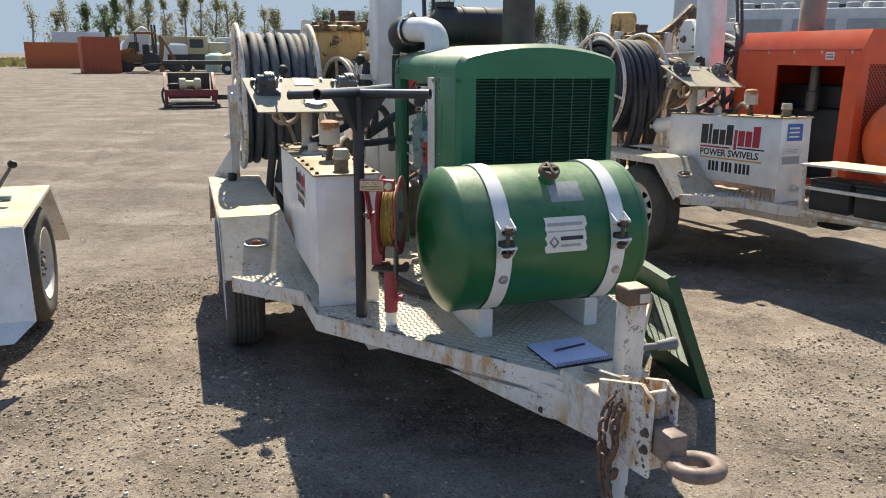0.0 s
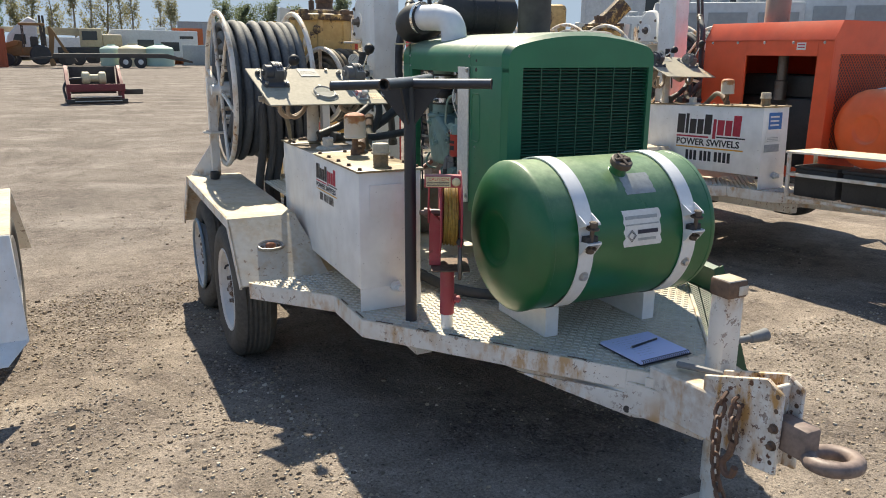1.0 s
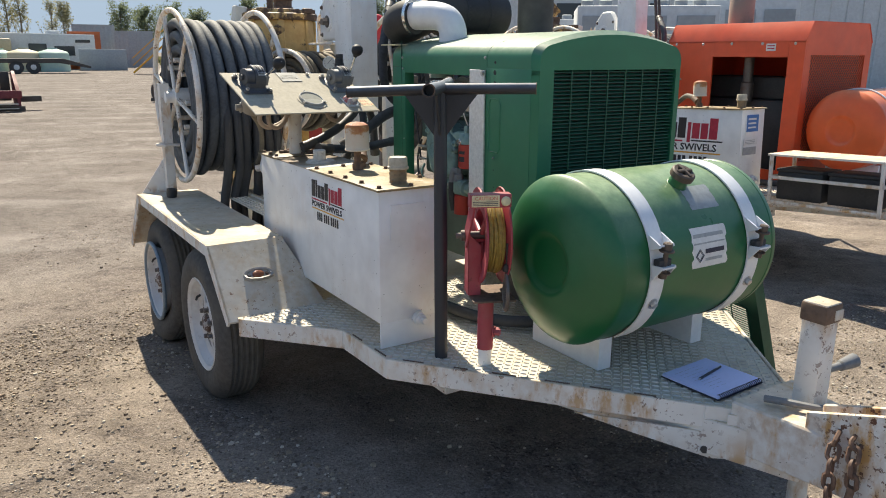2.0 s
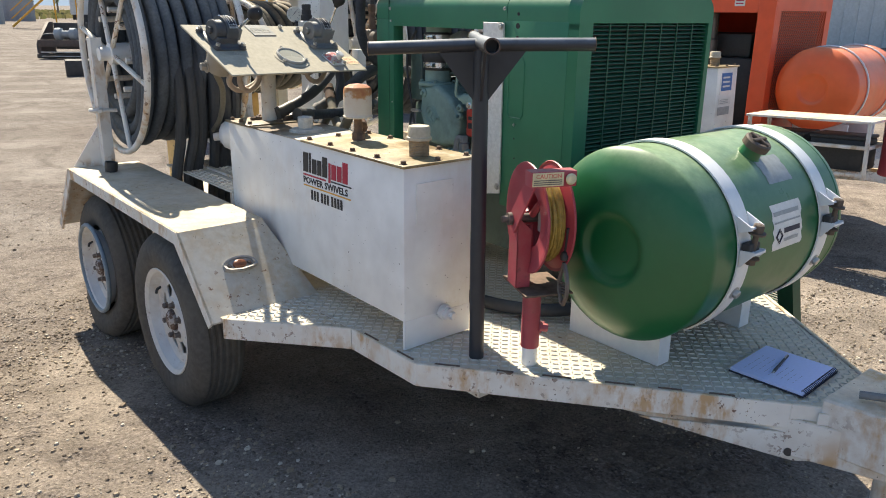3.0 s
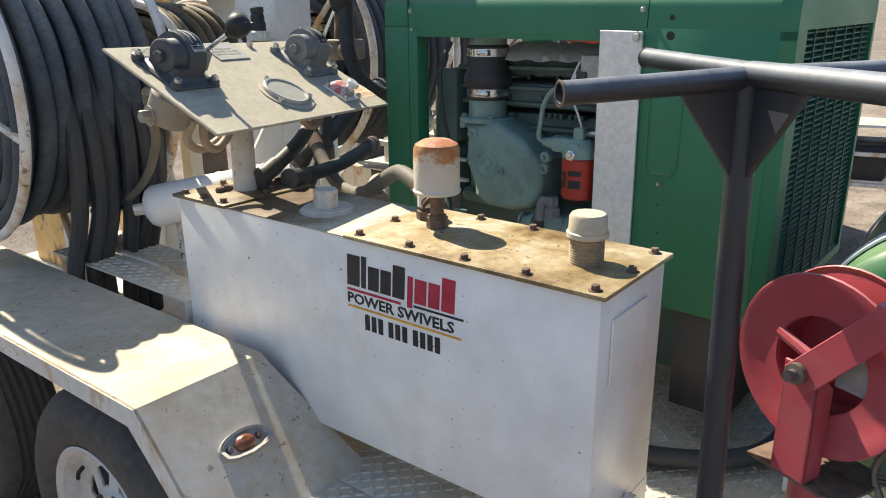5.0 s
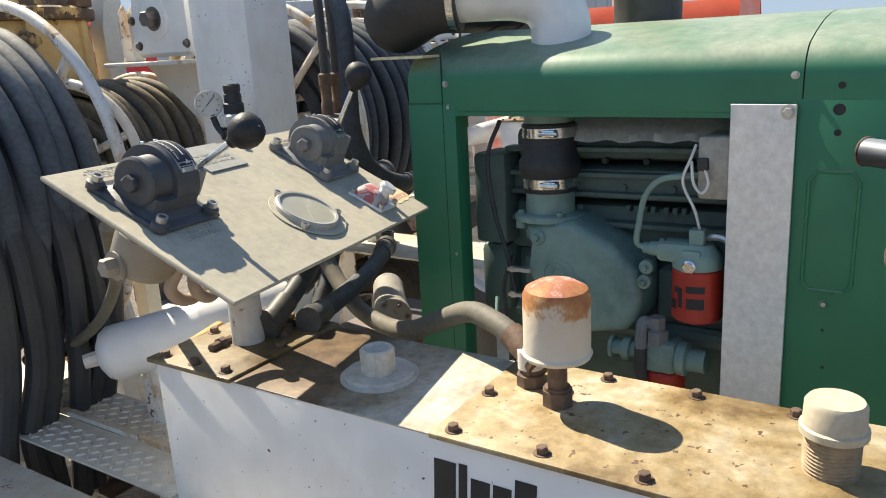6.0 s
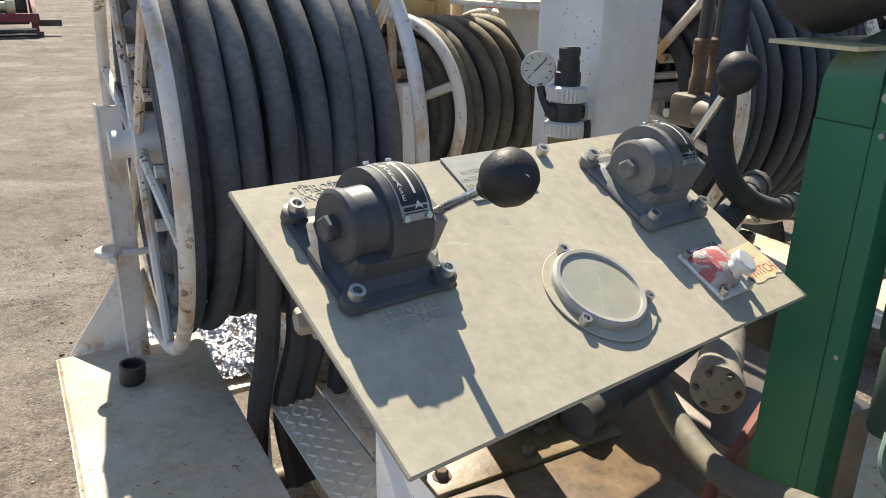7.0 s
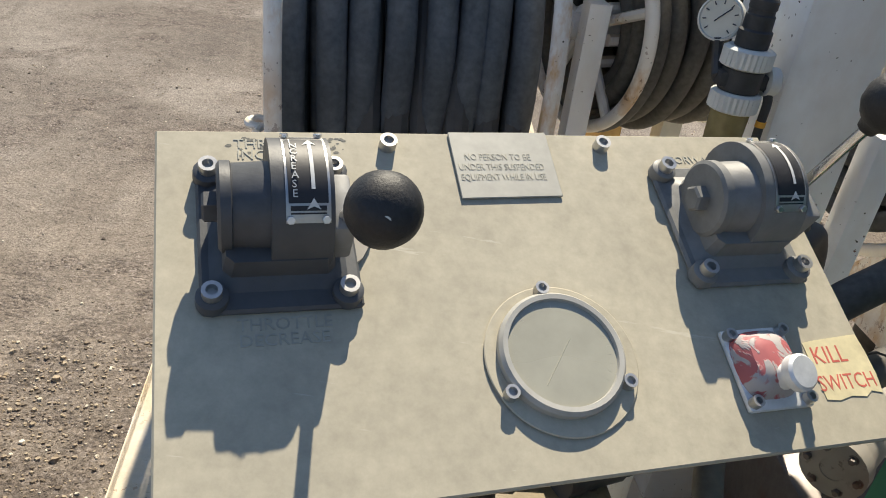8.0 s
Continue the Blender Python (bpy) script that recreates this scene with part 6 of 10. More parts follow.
turned(b, [(0.0, -0.02), (0.06, -0.015), (0.095, 0.01), (0.112, 0.04), (0.112, 0.16), (0.116, 0.163), (0.116, 0.175), (0.112, 0.178), (0.112, 0.30), (0.116, 0.303), (0.116, 0.315), (0.112, 0.318), (0.112, 0.42), (0.105, 0.44), (0.0, 0.44)], (1.42, 4.26, 1.795), (1, 0, 0), 36)
part("drum", b, M_rubber, cleaner)
b = B()
turned(b, [(0.055, 0), (0.055, 0.03), (0.048, 0.032), (0.048, 0.05), (0.07, 0.052), (0.07, 0.10), (0.0, 0.10)], (1.49, 4.26, 1.90), (0, 0, 1), 24)
part("inlet", b, M_rubber, cleaner)
b = B()
turned(b, [(0.057, 0.03), (0.058, 0.031), (0.058, 0.044), (0.057, 0.045)], (1.49, 4.26, 1.90), (0, 0, 1), 24)
part("clamp", b, M_chrome, cleaner)
duct = thing("intake_duct", (1.36, 3.92, 1.65), "white intake elbow pipe clamped to a black rubber boot", "pipe")
b = B()
tube(b, [(1.335, 3.90, 1.64), (1.335, 3.905, 1.70), (1.325, 3.935, 1.745), (1.30, 3.99, 1.765), (1.27, 4.06, 1.768), (1.245, 4.12, 1.768)], 0.066, 28)
part("elbow", b, M_white_clean, duct)
b = B()
d = Vector((-0.025, 0.06, 0)).normalized()
turned(b, [(0.084, 0), (0.085, 0.001), (0.085, 0.016), (0.084, 0.017)], Vector((1.248, 4.112, 1.768)), d, 28)
part("clamp", b, M_chrome, duct)
b = B()
tube(b, [(1.250, 4.11, 1.766), (1.228, 4.165, 1.762), (1.225, 4.225, 1.745), (1.255, 4.285, 1.725), (1.33, 4.31, 1.735), (1.44, 4.28, 1.79)], 0.083, 24)
part("boot", b, M_rubber, duct, "black rubber boot")
b = B()
slab(b, [(HX0 - 0.02, 4.152, 1.63), (HX0 + 0.25, 4.152, 1.63), (HX0 + 0.25, 4.30, 1.63), (HX0 - 0.02, 4.30, 1.63)], (0, 0, 0.006))
part("rain_flap", b, M_cream, hood, "dusty pale flap behind the cover")

# ---- control panel on its post ----
PT = Vector((0.328, 4.243, 1.503))
PU = Vector((0.977, 0.212, 0.004)).normalized()
PD = Vector((0.190, -0.861, -0.474)).normalized()
PD = (PD - PU * PD.dot(PU)).normalized()
PN = PD.cross(PU)
if PN.z < 0:
    PN = -PN
PW, PH = 0.655, 0.357


def P(u, v, h=0.0):
    """A place on the panel: u along the top edge, v down, h off its face."""
    return PT + PU * u + PD * v + PN * h


PM = Matrix((PU, -PD, PN)).transposed().to_4x4()


def panel_m(u, v, h=0.0007, turn=0.0):
    m = PM.copy()
    m.translation = P(u, v, h)
    return m @ Matrix.Rotation(radians(turn), 4, "Z")


console = common(thing("control_console", (0.60, 4.12, TZ1 + 0.009), "grey sheet-metal control panel tilted on a post over the tank", "console"))
b = B()
slab(b, [P(0, 0), P(PW, 0), P(PW, PH), P(0, PH)], PN * -0.007, 0.0018)
sheet = part("sheet", b, M_panel, console)
b = B()
rod(b, (0.676, 4.262, TZ1), (0.676, 4.262, 1.425), 0.031, seg=24)
part("post", b, M_white_dusty, console, "dusty white panel post")
for u in (0.2127, 0.4442):
    b = B()
    turned(b, [(0.0085, 0), (0.0085, 0.011), (0.005, 0.011), (0.005, 0.006), (0, 0.006)], P(u, 0.018), PN, 14)
    part("cap_screw", b, M_steel, sheet)
# notice plate and lettering
b = B()
slab(b, [P(0.277, 0.0015, 0.001), P(0.384, 0.0005, 0.001), P(0.3825, 0.082, 0.001), P(0.2765, 0.083, 0.001)], PN * 0.0022, 0.0005)
notice = part("notice_plate", b, plain("grey_notice_plate", (0.36, 0.35, 0.31), 0.5, 60, 0.1, 0.05), sheet, "grey engraved warning plate")
for k, s in enumerate(("NO PERSON TO BE", "UNDER THIS SUSPENDED", "EQUIPMENT WHILE IN USE")):
    lettering("notice_lettering", s, 0.0115, panel_m((0.288, 0.280, 0.280)[k], 0.037 + 0.0125 * k, 0.0034), M_engrave, sheet, 0.0003, stretch=(0.72, 0.70, 0.655)[k])
lettering("throttle_lettering", "THROTTLE", 0.0155, panel_m(0.068, 0.021, 0.0004), M_engrave, sheet, 0.0003, stretch=1.0)
lettering("throttle_lettering", "INCREASE", 0.0155, panel_m(0.070, 0.034, 0.0004), M_engrave, sheet, 0.0003, stretch=1.0)
lettering("throttle_lettering", "THROTTLE", 0.0155, panel_m(0.063, 0.2075, 0.0004), M_engrave, sheet, 0.0003, stretch=1.0)
lettering("throttle_lettering", "DECREASE", 0.0155, panel_m(0.064, 0.2215, 0.0004), M_engrave, sheet, 0.0003, stretch=1.0)
lettering("forward_lettering", "FORWARD", 0.0135, panel_m(0.523, 0.039, 0.0004), M_engrave, sheet, 0.0003, stretch=0.98)
# worn smudges round the engraving
b = B()
rw = random.Random(4)
for k in range(60):
    u, v = 0.062 + rw.random() * 0.11, 0.009 + abs(rw.gauss(0, 0.009))
    s = rw.uniform(0.0006, 0.0032)
    c = P(u, v, 0.0003)
    b.faces.new([b.verts.new(c + PU * s * rw.uniform(0.6, 1.5) * math.cos(a) + PD * s * 0.6 * math.sin(a)) for a in (0, 1.05, 2.1, 3.14, 4.2, 5.2)])
part("worn_paint", b, M_engrave_dark, sheet)


HR, HC, HO = 0.056, 0.031, 0.013  # radius, centre height and offset of the valve housing


def valve(u, v, mat, label):
    """A lever valve: footed base, round body with an end cap and a rounded housing."""
    ob = common(thing("control_valve", P(u, v), label, "valve", "panel valves"))
    m = PM.copy()
    m.translation = P(u, v)
    T = lambda bm: bmesh.ops.transform(bm, matrix=m, verts=bm.verts)
    feet = ((-0.0545, 0.062), (0.0545, 0.062), (-0.0545, -0.062), (0.0545, -0.062))
    b = B()
    slab(b, [(-0.066, 0.070, 0), (0.066, 0.070, 0), (0.068, -0.074, 0), (-0.064, -0.074, 0)], (0, 0, 0.007), 0.0025)
    loops = []
    for z_, w_, d_ in ((0.006, 0.058, 0.058), (0.014, 0.046, 0.046), (0.034, 0.043, 0.044)):
        loops.append([b.verts.new((x * w_, y * d_, z_)) for x, y in ((-1, -0.85), (-0.85, -1), (0.85, -1), (1, -0.85), (1, 0.85), (0.85, 1), (-0.85, 1), (-1, 0.85))])
    for p, q in zip(loops, loops[1:]):
        for i in range(8):
            j = (i + 1) % 8
            b.faces.new((p[i], p[j], q[j], q[i]))
    b.faces.new(loops[0])
    b.faces.new(loops[-1])
    T(b)
    base = part("base", b, mat, ob)
    for x, y in feet:
        b = B()
        turned(b, [(0.0135, 0), (0.0130, 0.011), (0.0095, 0.013)], (x, y, 0.003), (0, 0, 1), 16)
        T(b)
        part("foot_boss", b, mat, base)
        b = B()
        turned(b, [(0.0082, 0), (0.0082, 0.012), (0.0048, 0.012), (0.0048, 0.005), (0, 0.005)], (x, y, 0.013), (0, 0, 1), 6 if x > 0.1 else 16)
        T(b)
        part("cap_screw", b, M_steel, base)
    b = B()
    n = 20
    prof2 = [(HO + HR * math.cos(math.pi * k / n), HC + HR * math.sin(math.pi * k / n)) for k in range(n + 1)] + [(HO - HR - 0.002, 0.010), (HO + HR, 0.010)]
    va = [b.verts.new((-0.008, y, z_)) for y, z_ in prof2]
    vb = [b.verts.new((0.041, y, z_)) for y, z_ in prof2]
    fa, fb = b.faces.new(va), b.faces.new(vb[::-1])
    for k in range(len(va)):
        j = (k + 1) % len(va)
        b.faces.new((va[k], vb[k], vb[j], va[j]))
    bmesh.ops.bevel(b, geom=list(fa.edges) + list(fb.edges), offset=0.005, segments=3, affect="EDGES", profile=0.5)
    T(b)
    part("housing", b, mat, ob)
    b = B()
    turned(b, [(0.043, -0.004), (0.037, 0.006), (0.0355, 0.035), (0.0345, 0.037)], (-0.002, 0.005, 0.041), (-1, 0, 0), 36)
    T(b)
    part("body", b, mat, ob)
    b = B()
    turned(b, [(0.0345, 0.0345), (0.0375, 0.036), (0.0375, 0.044), (0.034, 0.0465), (0.0, 0.0465)], (-0.002, 0.005, 0.041), (-1, 0, 0), 36)
    T(b)
    cap_ = part("end_cap", b, mat, ob)
    b = B()
    turned(b, [(0.0135, 0), (0.0135, 0.010), (0.011, 0.012), (0, 0.012)], (-0.0485, 0.005, 0.041), (-1, 0, 0), 6)
    T(b)
    part("hex_nut", b, mat, cap_)
    return ob, m


def arc_strip(bm, x0, x1, a0, a1, lift, n=9):
    """A strip of the housing's round, from angle a0 to a1 (90 is the crest, below 90 the far side)."""
    rows = []
    for k in range(n):
        a = radians(a0 + (a1 - a0) * k / (n - 1))
        r = HR + lift
        rows.append([bm.verts.new((x, HO + r * math.cos(a), HC + r * math.sin(a))) for x in (x0, x1)])
    for p, q in zip(rows, rows[1:]):
        bm.faces.new((p[0], q[0], q[1], p[1]))


def finish_valve(ob, m, lever, text, dark, lean):
    T = lambda bm: bmesh.ops.transform(bm, matrix=m, verts=bm.verts)
    b = B()
    arc_strip(b, 0.0025, 0.0375, 46, 140, 0.0006, 18)
    T(b)
    edge = part("plate_edge", b, M_steel, ob, "bright edge of the data plate")
    b = B()
    arc_strip(b, 0.0045, 0.0355, 57, 124, 0.0012, 16)
    T(b)
    name_plate = part("name_plate", b, M_decal_black, ob, "black data plate with a white arrow")
    b = B()
    arc_strip(b, 0.0225, 0.0255, 66, 113, 0.0018, 12)
    for a, s_ in ((60, 1), (120, 1)):
        q = []
        for da, x in ((0, 0.024), (9 * s_, 0.0185), (6.5 * s_, 0.024), (9 * s_, 0.0295)):
            r_ = radians(a + da)
            q.append(b.verts.new((x, HO + (HR + 0.0018) * math.cos(r_), HC + (HR + 0.0018) * math.sin(r_))))
        b.faces.new(q)
    T(b)
    part("arrow", b, M_decal_white, name_plate)
    b = B()
    arc_strip(b, 0.006, 0.034, 126.0, 130, 0.0012, 4)
    arc_strip(b, 0.006, 0.034, 131.5, 132.8, 0.0012, 3)
    arc_strip(b, 0.008, 0.032, 51, 53, 0.0012, 3)
    T(b)
    part("maker_bar", b, M_decal_black, edge)
    for x, a in ((0.006, 49), (0.0335, 49), (0.006, 137), (0.0335, 137)):
        b = B()
        r_ = radians(a)
        bolt(b, (x, HO + (HR + 0.0006) * math.cos(r_), HC + (HR + 0.0006) * math.sin(r_)), (0, math.cos(r_), math.sin(r_)), 0.0036, 0.003, False)
        T(b)
        part("plate_rivet", b, M_chrome, edge)
    for k, ch in enumerate(text):
        a = radians(66 + 7.6 * k)
        lm = m @ Matrix.Translation((0.0075, HO + (HR + 0.0019) * math.cos(a), HC + (HR + 0.0019) * math.sin(a))) @ Matrix.Rotation(a - math.pi / 2, 4, "X")
        lettering("plate_lettering", ch, 0.0088, lm, M_decal_white, name_plate, 0.0002)
    a, c = m @ Vector(lean), Vector(lever)
    d = (c - a).normalized()
    b = B()
    rod(b, a - d * 0.012, c, 0.0052, seg=12)
    part("lever", b, M_chrome, ob, "bright steel lever")
    b = B()
    box(b, (0.040, -0.036, 0.020), (0.058, 0.020, 0.066), 0.004, m)
    part("lever_root", b, M_cast, ob)
    b = B()
    turned(b, [(0.009, -0.034), (0.011, -0.027), (0.018, -0.021), (0.0245, -0.012), (0.027, 0.0), (0.0255, 0.011), (0.0205, 0.0195), (0.011, 0.0255), (0.0, 0.027)], c, d, 32)
    k = part("ball_knob", b, M_knob, ob, "black ball knob")
    b = B()
    e_ = (cam_side - c).normalized()
    turned(b, [(0.0042, -0.001), (0.0036, 0.0004), (0, 0.0005)], c + e_ * 0.0266, e_, 10)
    part("knob_mark", b, M_decal_white, k)


cam_side = Vector((0.60, 3.0, 1.75))
M_valve1 = plain("dark_cast_valve_body", (0.052, 0.056, 0.064), 0.5, 60, 0.25, 0.25, dust=(0.12, 0.12, 0.118))
M_valve2 = plain("grey_cast_valve_body", (0.155, 0.157, 0.155), 0.55, 60, 0.2, 0.2, dust=(0.25, 0.24, 0.22))
v1 = valve(0.0995, 0.1195, M_valve1, "dark cast throttle valve with a lever and black ball knob")
finish_valve(*v1, P(0.157, 0.198, 0.1545), "INCREASE", True, (0.049, -0.018, 0.058))
v2 = valve(0.556, 0.119, M_valve2, "grey cast direction valve with a lever and black ball knob")
finish_valve(*v2, P(0.615, 0.118, 0.186), "", False, (0.049, 0.0, 0.058))

# round gauge
M_tick = plain("faint_dial_print", (0.40, 0.385, 0.31), 0.5)
gauge = thing("panel_gauge", P(0.332, 0.2505), "round panel gauge with a clouded yellowed glass in a steel bezel", "gauge")
gc = P(0.332, 0.2505)
b = B()
turned(b, [(0.0, 0.0012), (0.070, 0.0012), (0.071, 0.0022), (0.070, 0.003), (0.056, 0.003)], P(0.3335, 0.2535), PN, 48)
part("backing_disc", b, M_panel, gauge)
b = B()
turned(b, [(0.058, 0.002), (0.058, 0.010), (0.055, 0.0135), (0.0505, 0.0130), (0.0495, 0.009)], gc, PN, 56, cap=False)
bez = part("bezel", b, M_bezel, gauge, "dull steel bezel")
b = B()
turned(b, [(0.0, 0.0095), (0.0500, 0.0095)], gc, PN, 48, cap=False)
face = part("face", b, M_glass_dirty, gauge, "clouded yellowed glass")
b = B()
for k in range(25):
    a = radians(-130 + 260 * k / 24 + 90)
    r0, r1 = 0.042, 0.046
    u, v = math.cos(a), -math.sin(a)
    tube(b, [gc + PU * u * r0 + PD * v * r0 + PN * 0.0092, gc + PU * u * r1 + PD * v * r1 + PN * 0.0092], 0.0004, 4, smooth=0)
part("tick", b, M_tick, face)
b = B()
tube(b, [gc + PN * 0.0091 + PU * 0.010 - PD * 0.012, gc + PN * 0.0091 - PU * 0.022 + PD * 0.028], 0.0008, 4, smooth=0)
part("needle", b, M_tick, face)
for a in (93, 210, 330):
    b = B()
    p = gc + PU * 0.063 * math.cos(radians(a)) - PD * 0.063 * math.sin(radians(a))
    turned(b, [(0.0065, 0), (0.0065, 0.010), (0.004, 0.010), (0.004, 0.005), (0, 0.005)], p + PN * 0.002, PN, 12)
    part("bezel_screw", b, M_steel, bez)

# kill switch
kill = thing("kill_switch", P(0.532, 0.280), "emergency switch in a faded red guard with a steel push knob", "switch")
km = panel_m(0.532, 0.280, 0.0, 0)
b = B()
box(b, (-0.036, -0.040, 0), (0.034, 0.040, 0.007), 0.003, km)
kb = part("base", b, M_alu, kill, "dull cast base")
b = B()
loops = []
for z_, w_, d_ in ((0.006, 0.029, 0.033), (0.018, 0.027, 0.030), (0.026, 0.021, 0.022), (0.029, 0.010, 0.011)):
    loops.append([b.verts.new(km @ Vector((-0.006 + w_ * math.copysign(abs(math.cos(a)) ** 0.6, math.cos(a)), 0.002 + d_ * math.copysign(abs(math.sin(a)) ** 0.6, math.sin(a)), z_))) for a in (2 * math.pi * i / 24 for i in range(24))])
for p, q in zip(loops, loops[1:]):
    for i in range(24):
        j = (i + 1) % 24
        b.faces.new((p[i], p[j], q[j], q[i]))
b.faces.new(loops[-1])


def worn_red():
    n = Nodes("red_guard_rubbed_grey")
    w = n.ramp(n.noise(34, 4, 0.6, None, 1.0), (0.44, 0.0), (0.48, 1.0))
    col = n.mix(w, (0.40, 0.11, 0.115), (0.40, 0.37, 0.36))
    n.bump(w, 0.3, 0.002)
    return n.set(col, 0.6, 0.0)


part("guard", b, worn_red(), kill, "red guard with paint rubbed grey")
for x, y in ((-0.030, 0.0325), (0.028, 0.034), (-0.030, -0.0325), (0.027, -0.0335)):
    b = B()
    turned(b, [(0.0058, 0), (0.0058, 0.009), (0.0034, 0.009), (0.0034, 0.004), (0, 0.004)], km @ Vector((x, y, 0.006)), PN, 12)
    part("cap_screw", b, M_steel, kb)
b = B()
kd = (km.to_3x3() @ Vector((0.12, -0.22, 0.96))).normalized()
k0 = km @ Vector((-0.002, -0.014, 0.016))
rod(b, k0, k0 + kd * 0.020, 0.013, 0.010)
turned(b, [(0.012, 0), (0.0165, 0.002), (0.0165, 0.010), (0.014, 0.0125), (0.0, 0.013)], k0 + kd * 0.018, kd, 28)
part("push_knob", b, M_alu, kill)
b = B()
rwl = random.Random(12)
edge_ = [(0.586, 0.2475), (0.600, 0.246), (0.625, 0.2445), (0.652, 0.243), (0.654, 0.26), (0.6545, 0.285), (0.652, 0.304), (0.640, 0.301), (0.632, 0.306), (0.615, 0.304), (0.600, 0.307), (0.586, 0.305)]
slab(b, [P(u, v + 0.0095, 0.0004) for u, v in edge_], PN * 0.0004)
part("kill_label", b, M_cream, sheet, "torn cream label lettered KILL SWITCH")
lettering("kill_lettering", "KILL", 0.025, panel_m(0.590, 0.2795, 0.0009), M_redletter, sheet, 0.0001, stretch=0.85)
lettering("kill_lettering", "SWITCH", 0.022, panel_m(0.584, 0.3065, 0.0009), M_redletter, sheet, 0.0001, stretch=0.80)

# ---- notebook and pen on the deck ----
book = thing("notebook", (1.38, 2.30, DECK), "open spiral notebook with handwritten page lying on the deck", "notebook")
na, nb_ = Vector((1.252, 2.385, DECK)), Vector((1.250, 2.150, DECK))
nu = Vector((1.0, 0.045, 0)).normalized()
nv = Vector((0.0, -1, 0))
nv = (nv - nu * nv.dot(nu)).normalized()
bl_ = Vector((1.252, 2.412, DECK))
b = B()
box(b, (-0.003, -0.003, 0), (0.246, 0.226, 0.004), 0.001, Matrix(((nu.x, nv.x, 0, bl_.x), (nu.y, nv.y, 0, bl_.y), (0, 0, 1, DECK + 0.001), (0, 0, 0, 1))))
part("cover", b, M_ink, book, "dark back cover")
nm = Matrix(((nu.x, nv.x, 0, bl_.x), (nu.y, nv.y, 0, bl_.y), (0, 0, 1, DECK + 0.005), (0, 0, 0, 1)))
b = B()
box(b, (0, 0, 0), (0.240, 0.222, 0.010), 0.0015, nm)
part("page_block", b, M_paper, book)
b = B()
box(b, (0.001, 0.001, 0.0102), (0.239, 0.214, 0.0106), 0, nm)
pg = part("top_page", b, M_paper, book)
b = B()
rw = random.Random(3)
for k in range(9):
    y = 0.03 + 0.018 * k
    x = 0.02 + rw.random() * 0.03
    while x < 0.17 - 0.01 * k:
        w_ = rw.uniform(0.008, 0.025)
        box(b, (x, y, 0.0107), (x + w_, y + 0.0016, 0.0109), 0, nm)
        x += w_ + rw.uniform(0.004, 0.012)
part("handwriting_bars", b, M_ink_faint, pg)
for k in range(24):
    b = B()
    x = 0.008 + 0.0097 * k
    tube(b, [nm @ Vector((x, 0.214, 0.0105)), nm @ Vector((x, 0.220, 0.0135)), nm @ Vector((x, 0.228, 0.008)), nm @ Vector((x, 0.227, -0.002)), nm @ Vector((x, 0.220, -0.003))], 0.0013, 5, smooth=3)
    part("spiral_loop", b, M_ink, book)
pen = thing("pen", (1.38, 2.30, DECK + 0.02), "slim dark pen lying on the notebook page", "pen")
b = B()
pa, pb = nm @ Vector((0.060, 0.108, 0.0155)), nm @ Vector((0.205, 0.086, 0.0155))
rod(b, pa, pb, 0.0045, 0.0038, rim=0.001)
part("barrel", b, M_ink, pen)
b = B()
rod(b, pa, pa + (pa - pb).normalized() * 0.012, 0.0035, 0.0008)
part("tip", b, M_steel, pen)
b = B()
rod(b, pb + Vector((0, 0, 0.005)), pb + (pa - pb).normalized() * 0.035 + Vector((0, 0, 0.005)), 0.0012)
part("clip", b, M_steel, pen)

# ---- green grille screen leaning against the right of the deck ----
screen = thing("grille_screen", (2.34, 2.9, 0.005), "green steel grille panel leaning against the trailer deck", "grille panel")
s0, s1 = Vector((2.092, 3.17, 0.672)), Vector((2.026, 2.625, 0.662))
f0, f1 = Vector((2.402, 3.21, 0.005)), Vector((2.336, 2.665, 0.005))


def S(u, v):
    return (s0 * (1 - u) + s1 * u) * (1 - v) + (f0 * (1 - u) + f1 * u) * v


sn = (s1 - s0).cross(f0 - s0).normalized()
b = B()
for quad in (((0, 0), (1, 0), (1, 0.20), (0, 0.20)), ((0, 0.74), (1, 0.74), (1, 1), (0, 1)), ((0, 0.20), (0.10, 0.20), (0.10, 0.74), (0, 0.74)), ((0.88, 0.20), (1, 0.20), (1, 0.74), (0.88, 0.74))):
    slab(b, [S(*q) for q in quad], sn * 0.006)
part("frame", b, M_green_shaded, screen)
b = B()
slab(b, [S(1, 0), S(1, 1), S(1, 1) + sn * 0.05, S(1, 0) + sn * 0.05], (s1 - s0).normalized() * 0.004)
slab(b, [S(0, 0), S(1, 0), S(1, 0) + sn * 0.03, S(0, 0) + sn * 0.03], (s0 - f0).normalized() * 0.004)
part("flange", b, M_green_shaded, screen)
for k in range(30):
    b = B()
    v = 0.205 + 0.53 * k / 29
    tube(b, [S(0.08, v), S(0.90, v)], 0.0032, 5, smooth=0)
    part("slat", b, M_green_shaded, screen)
for k in range(4):
    b = B()
    u = 0.25 + 0.16 * k
    tube(b, [S(u, 0.19) - sn * 0.003, S(u, 0.75) - sn * 0.003], 0.003, 5, smooth=0)
    part("slat_bar", b, M_green_shaded, screen)


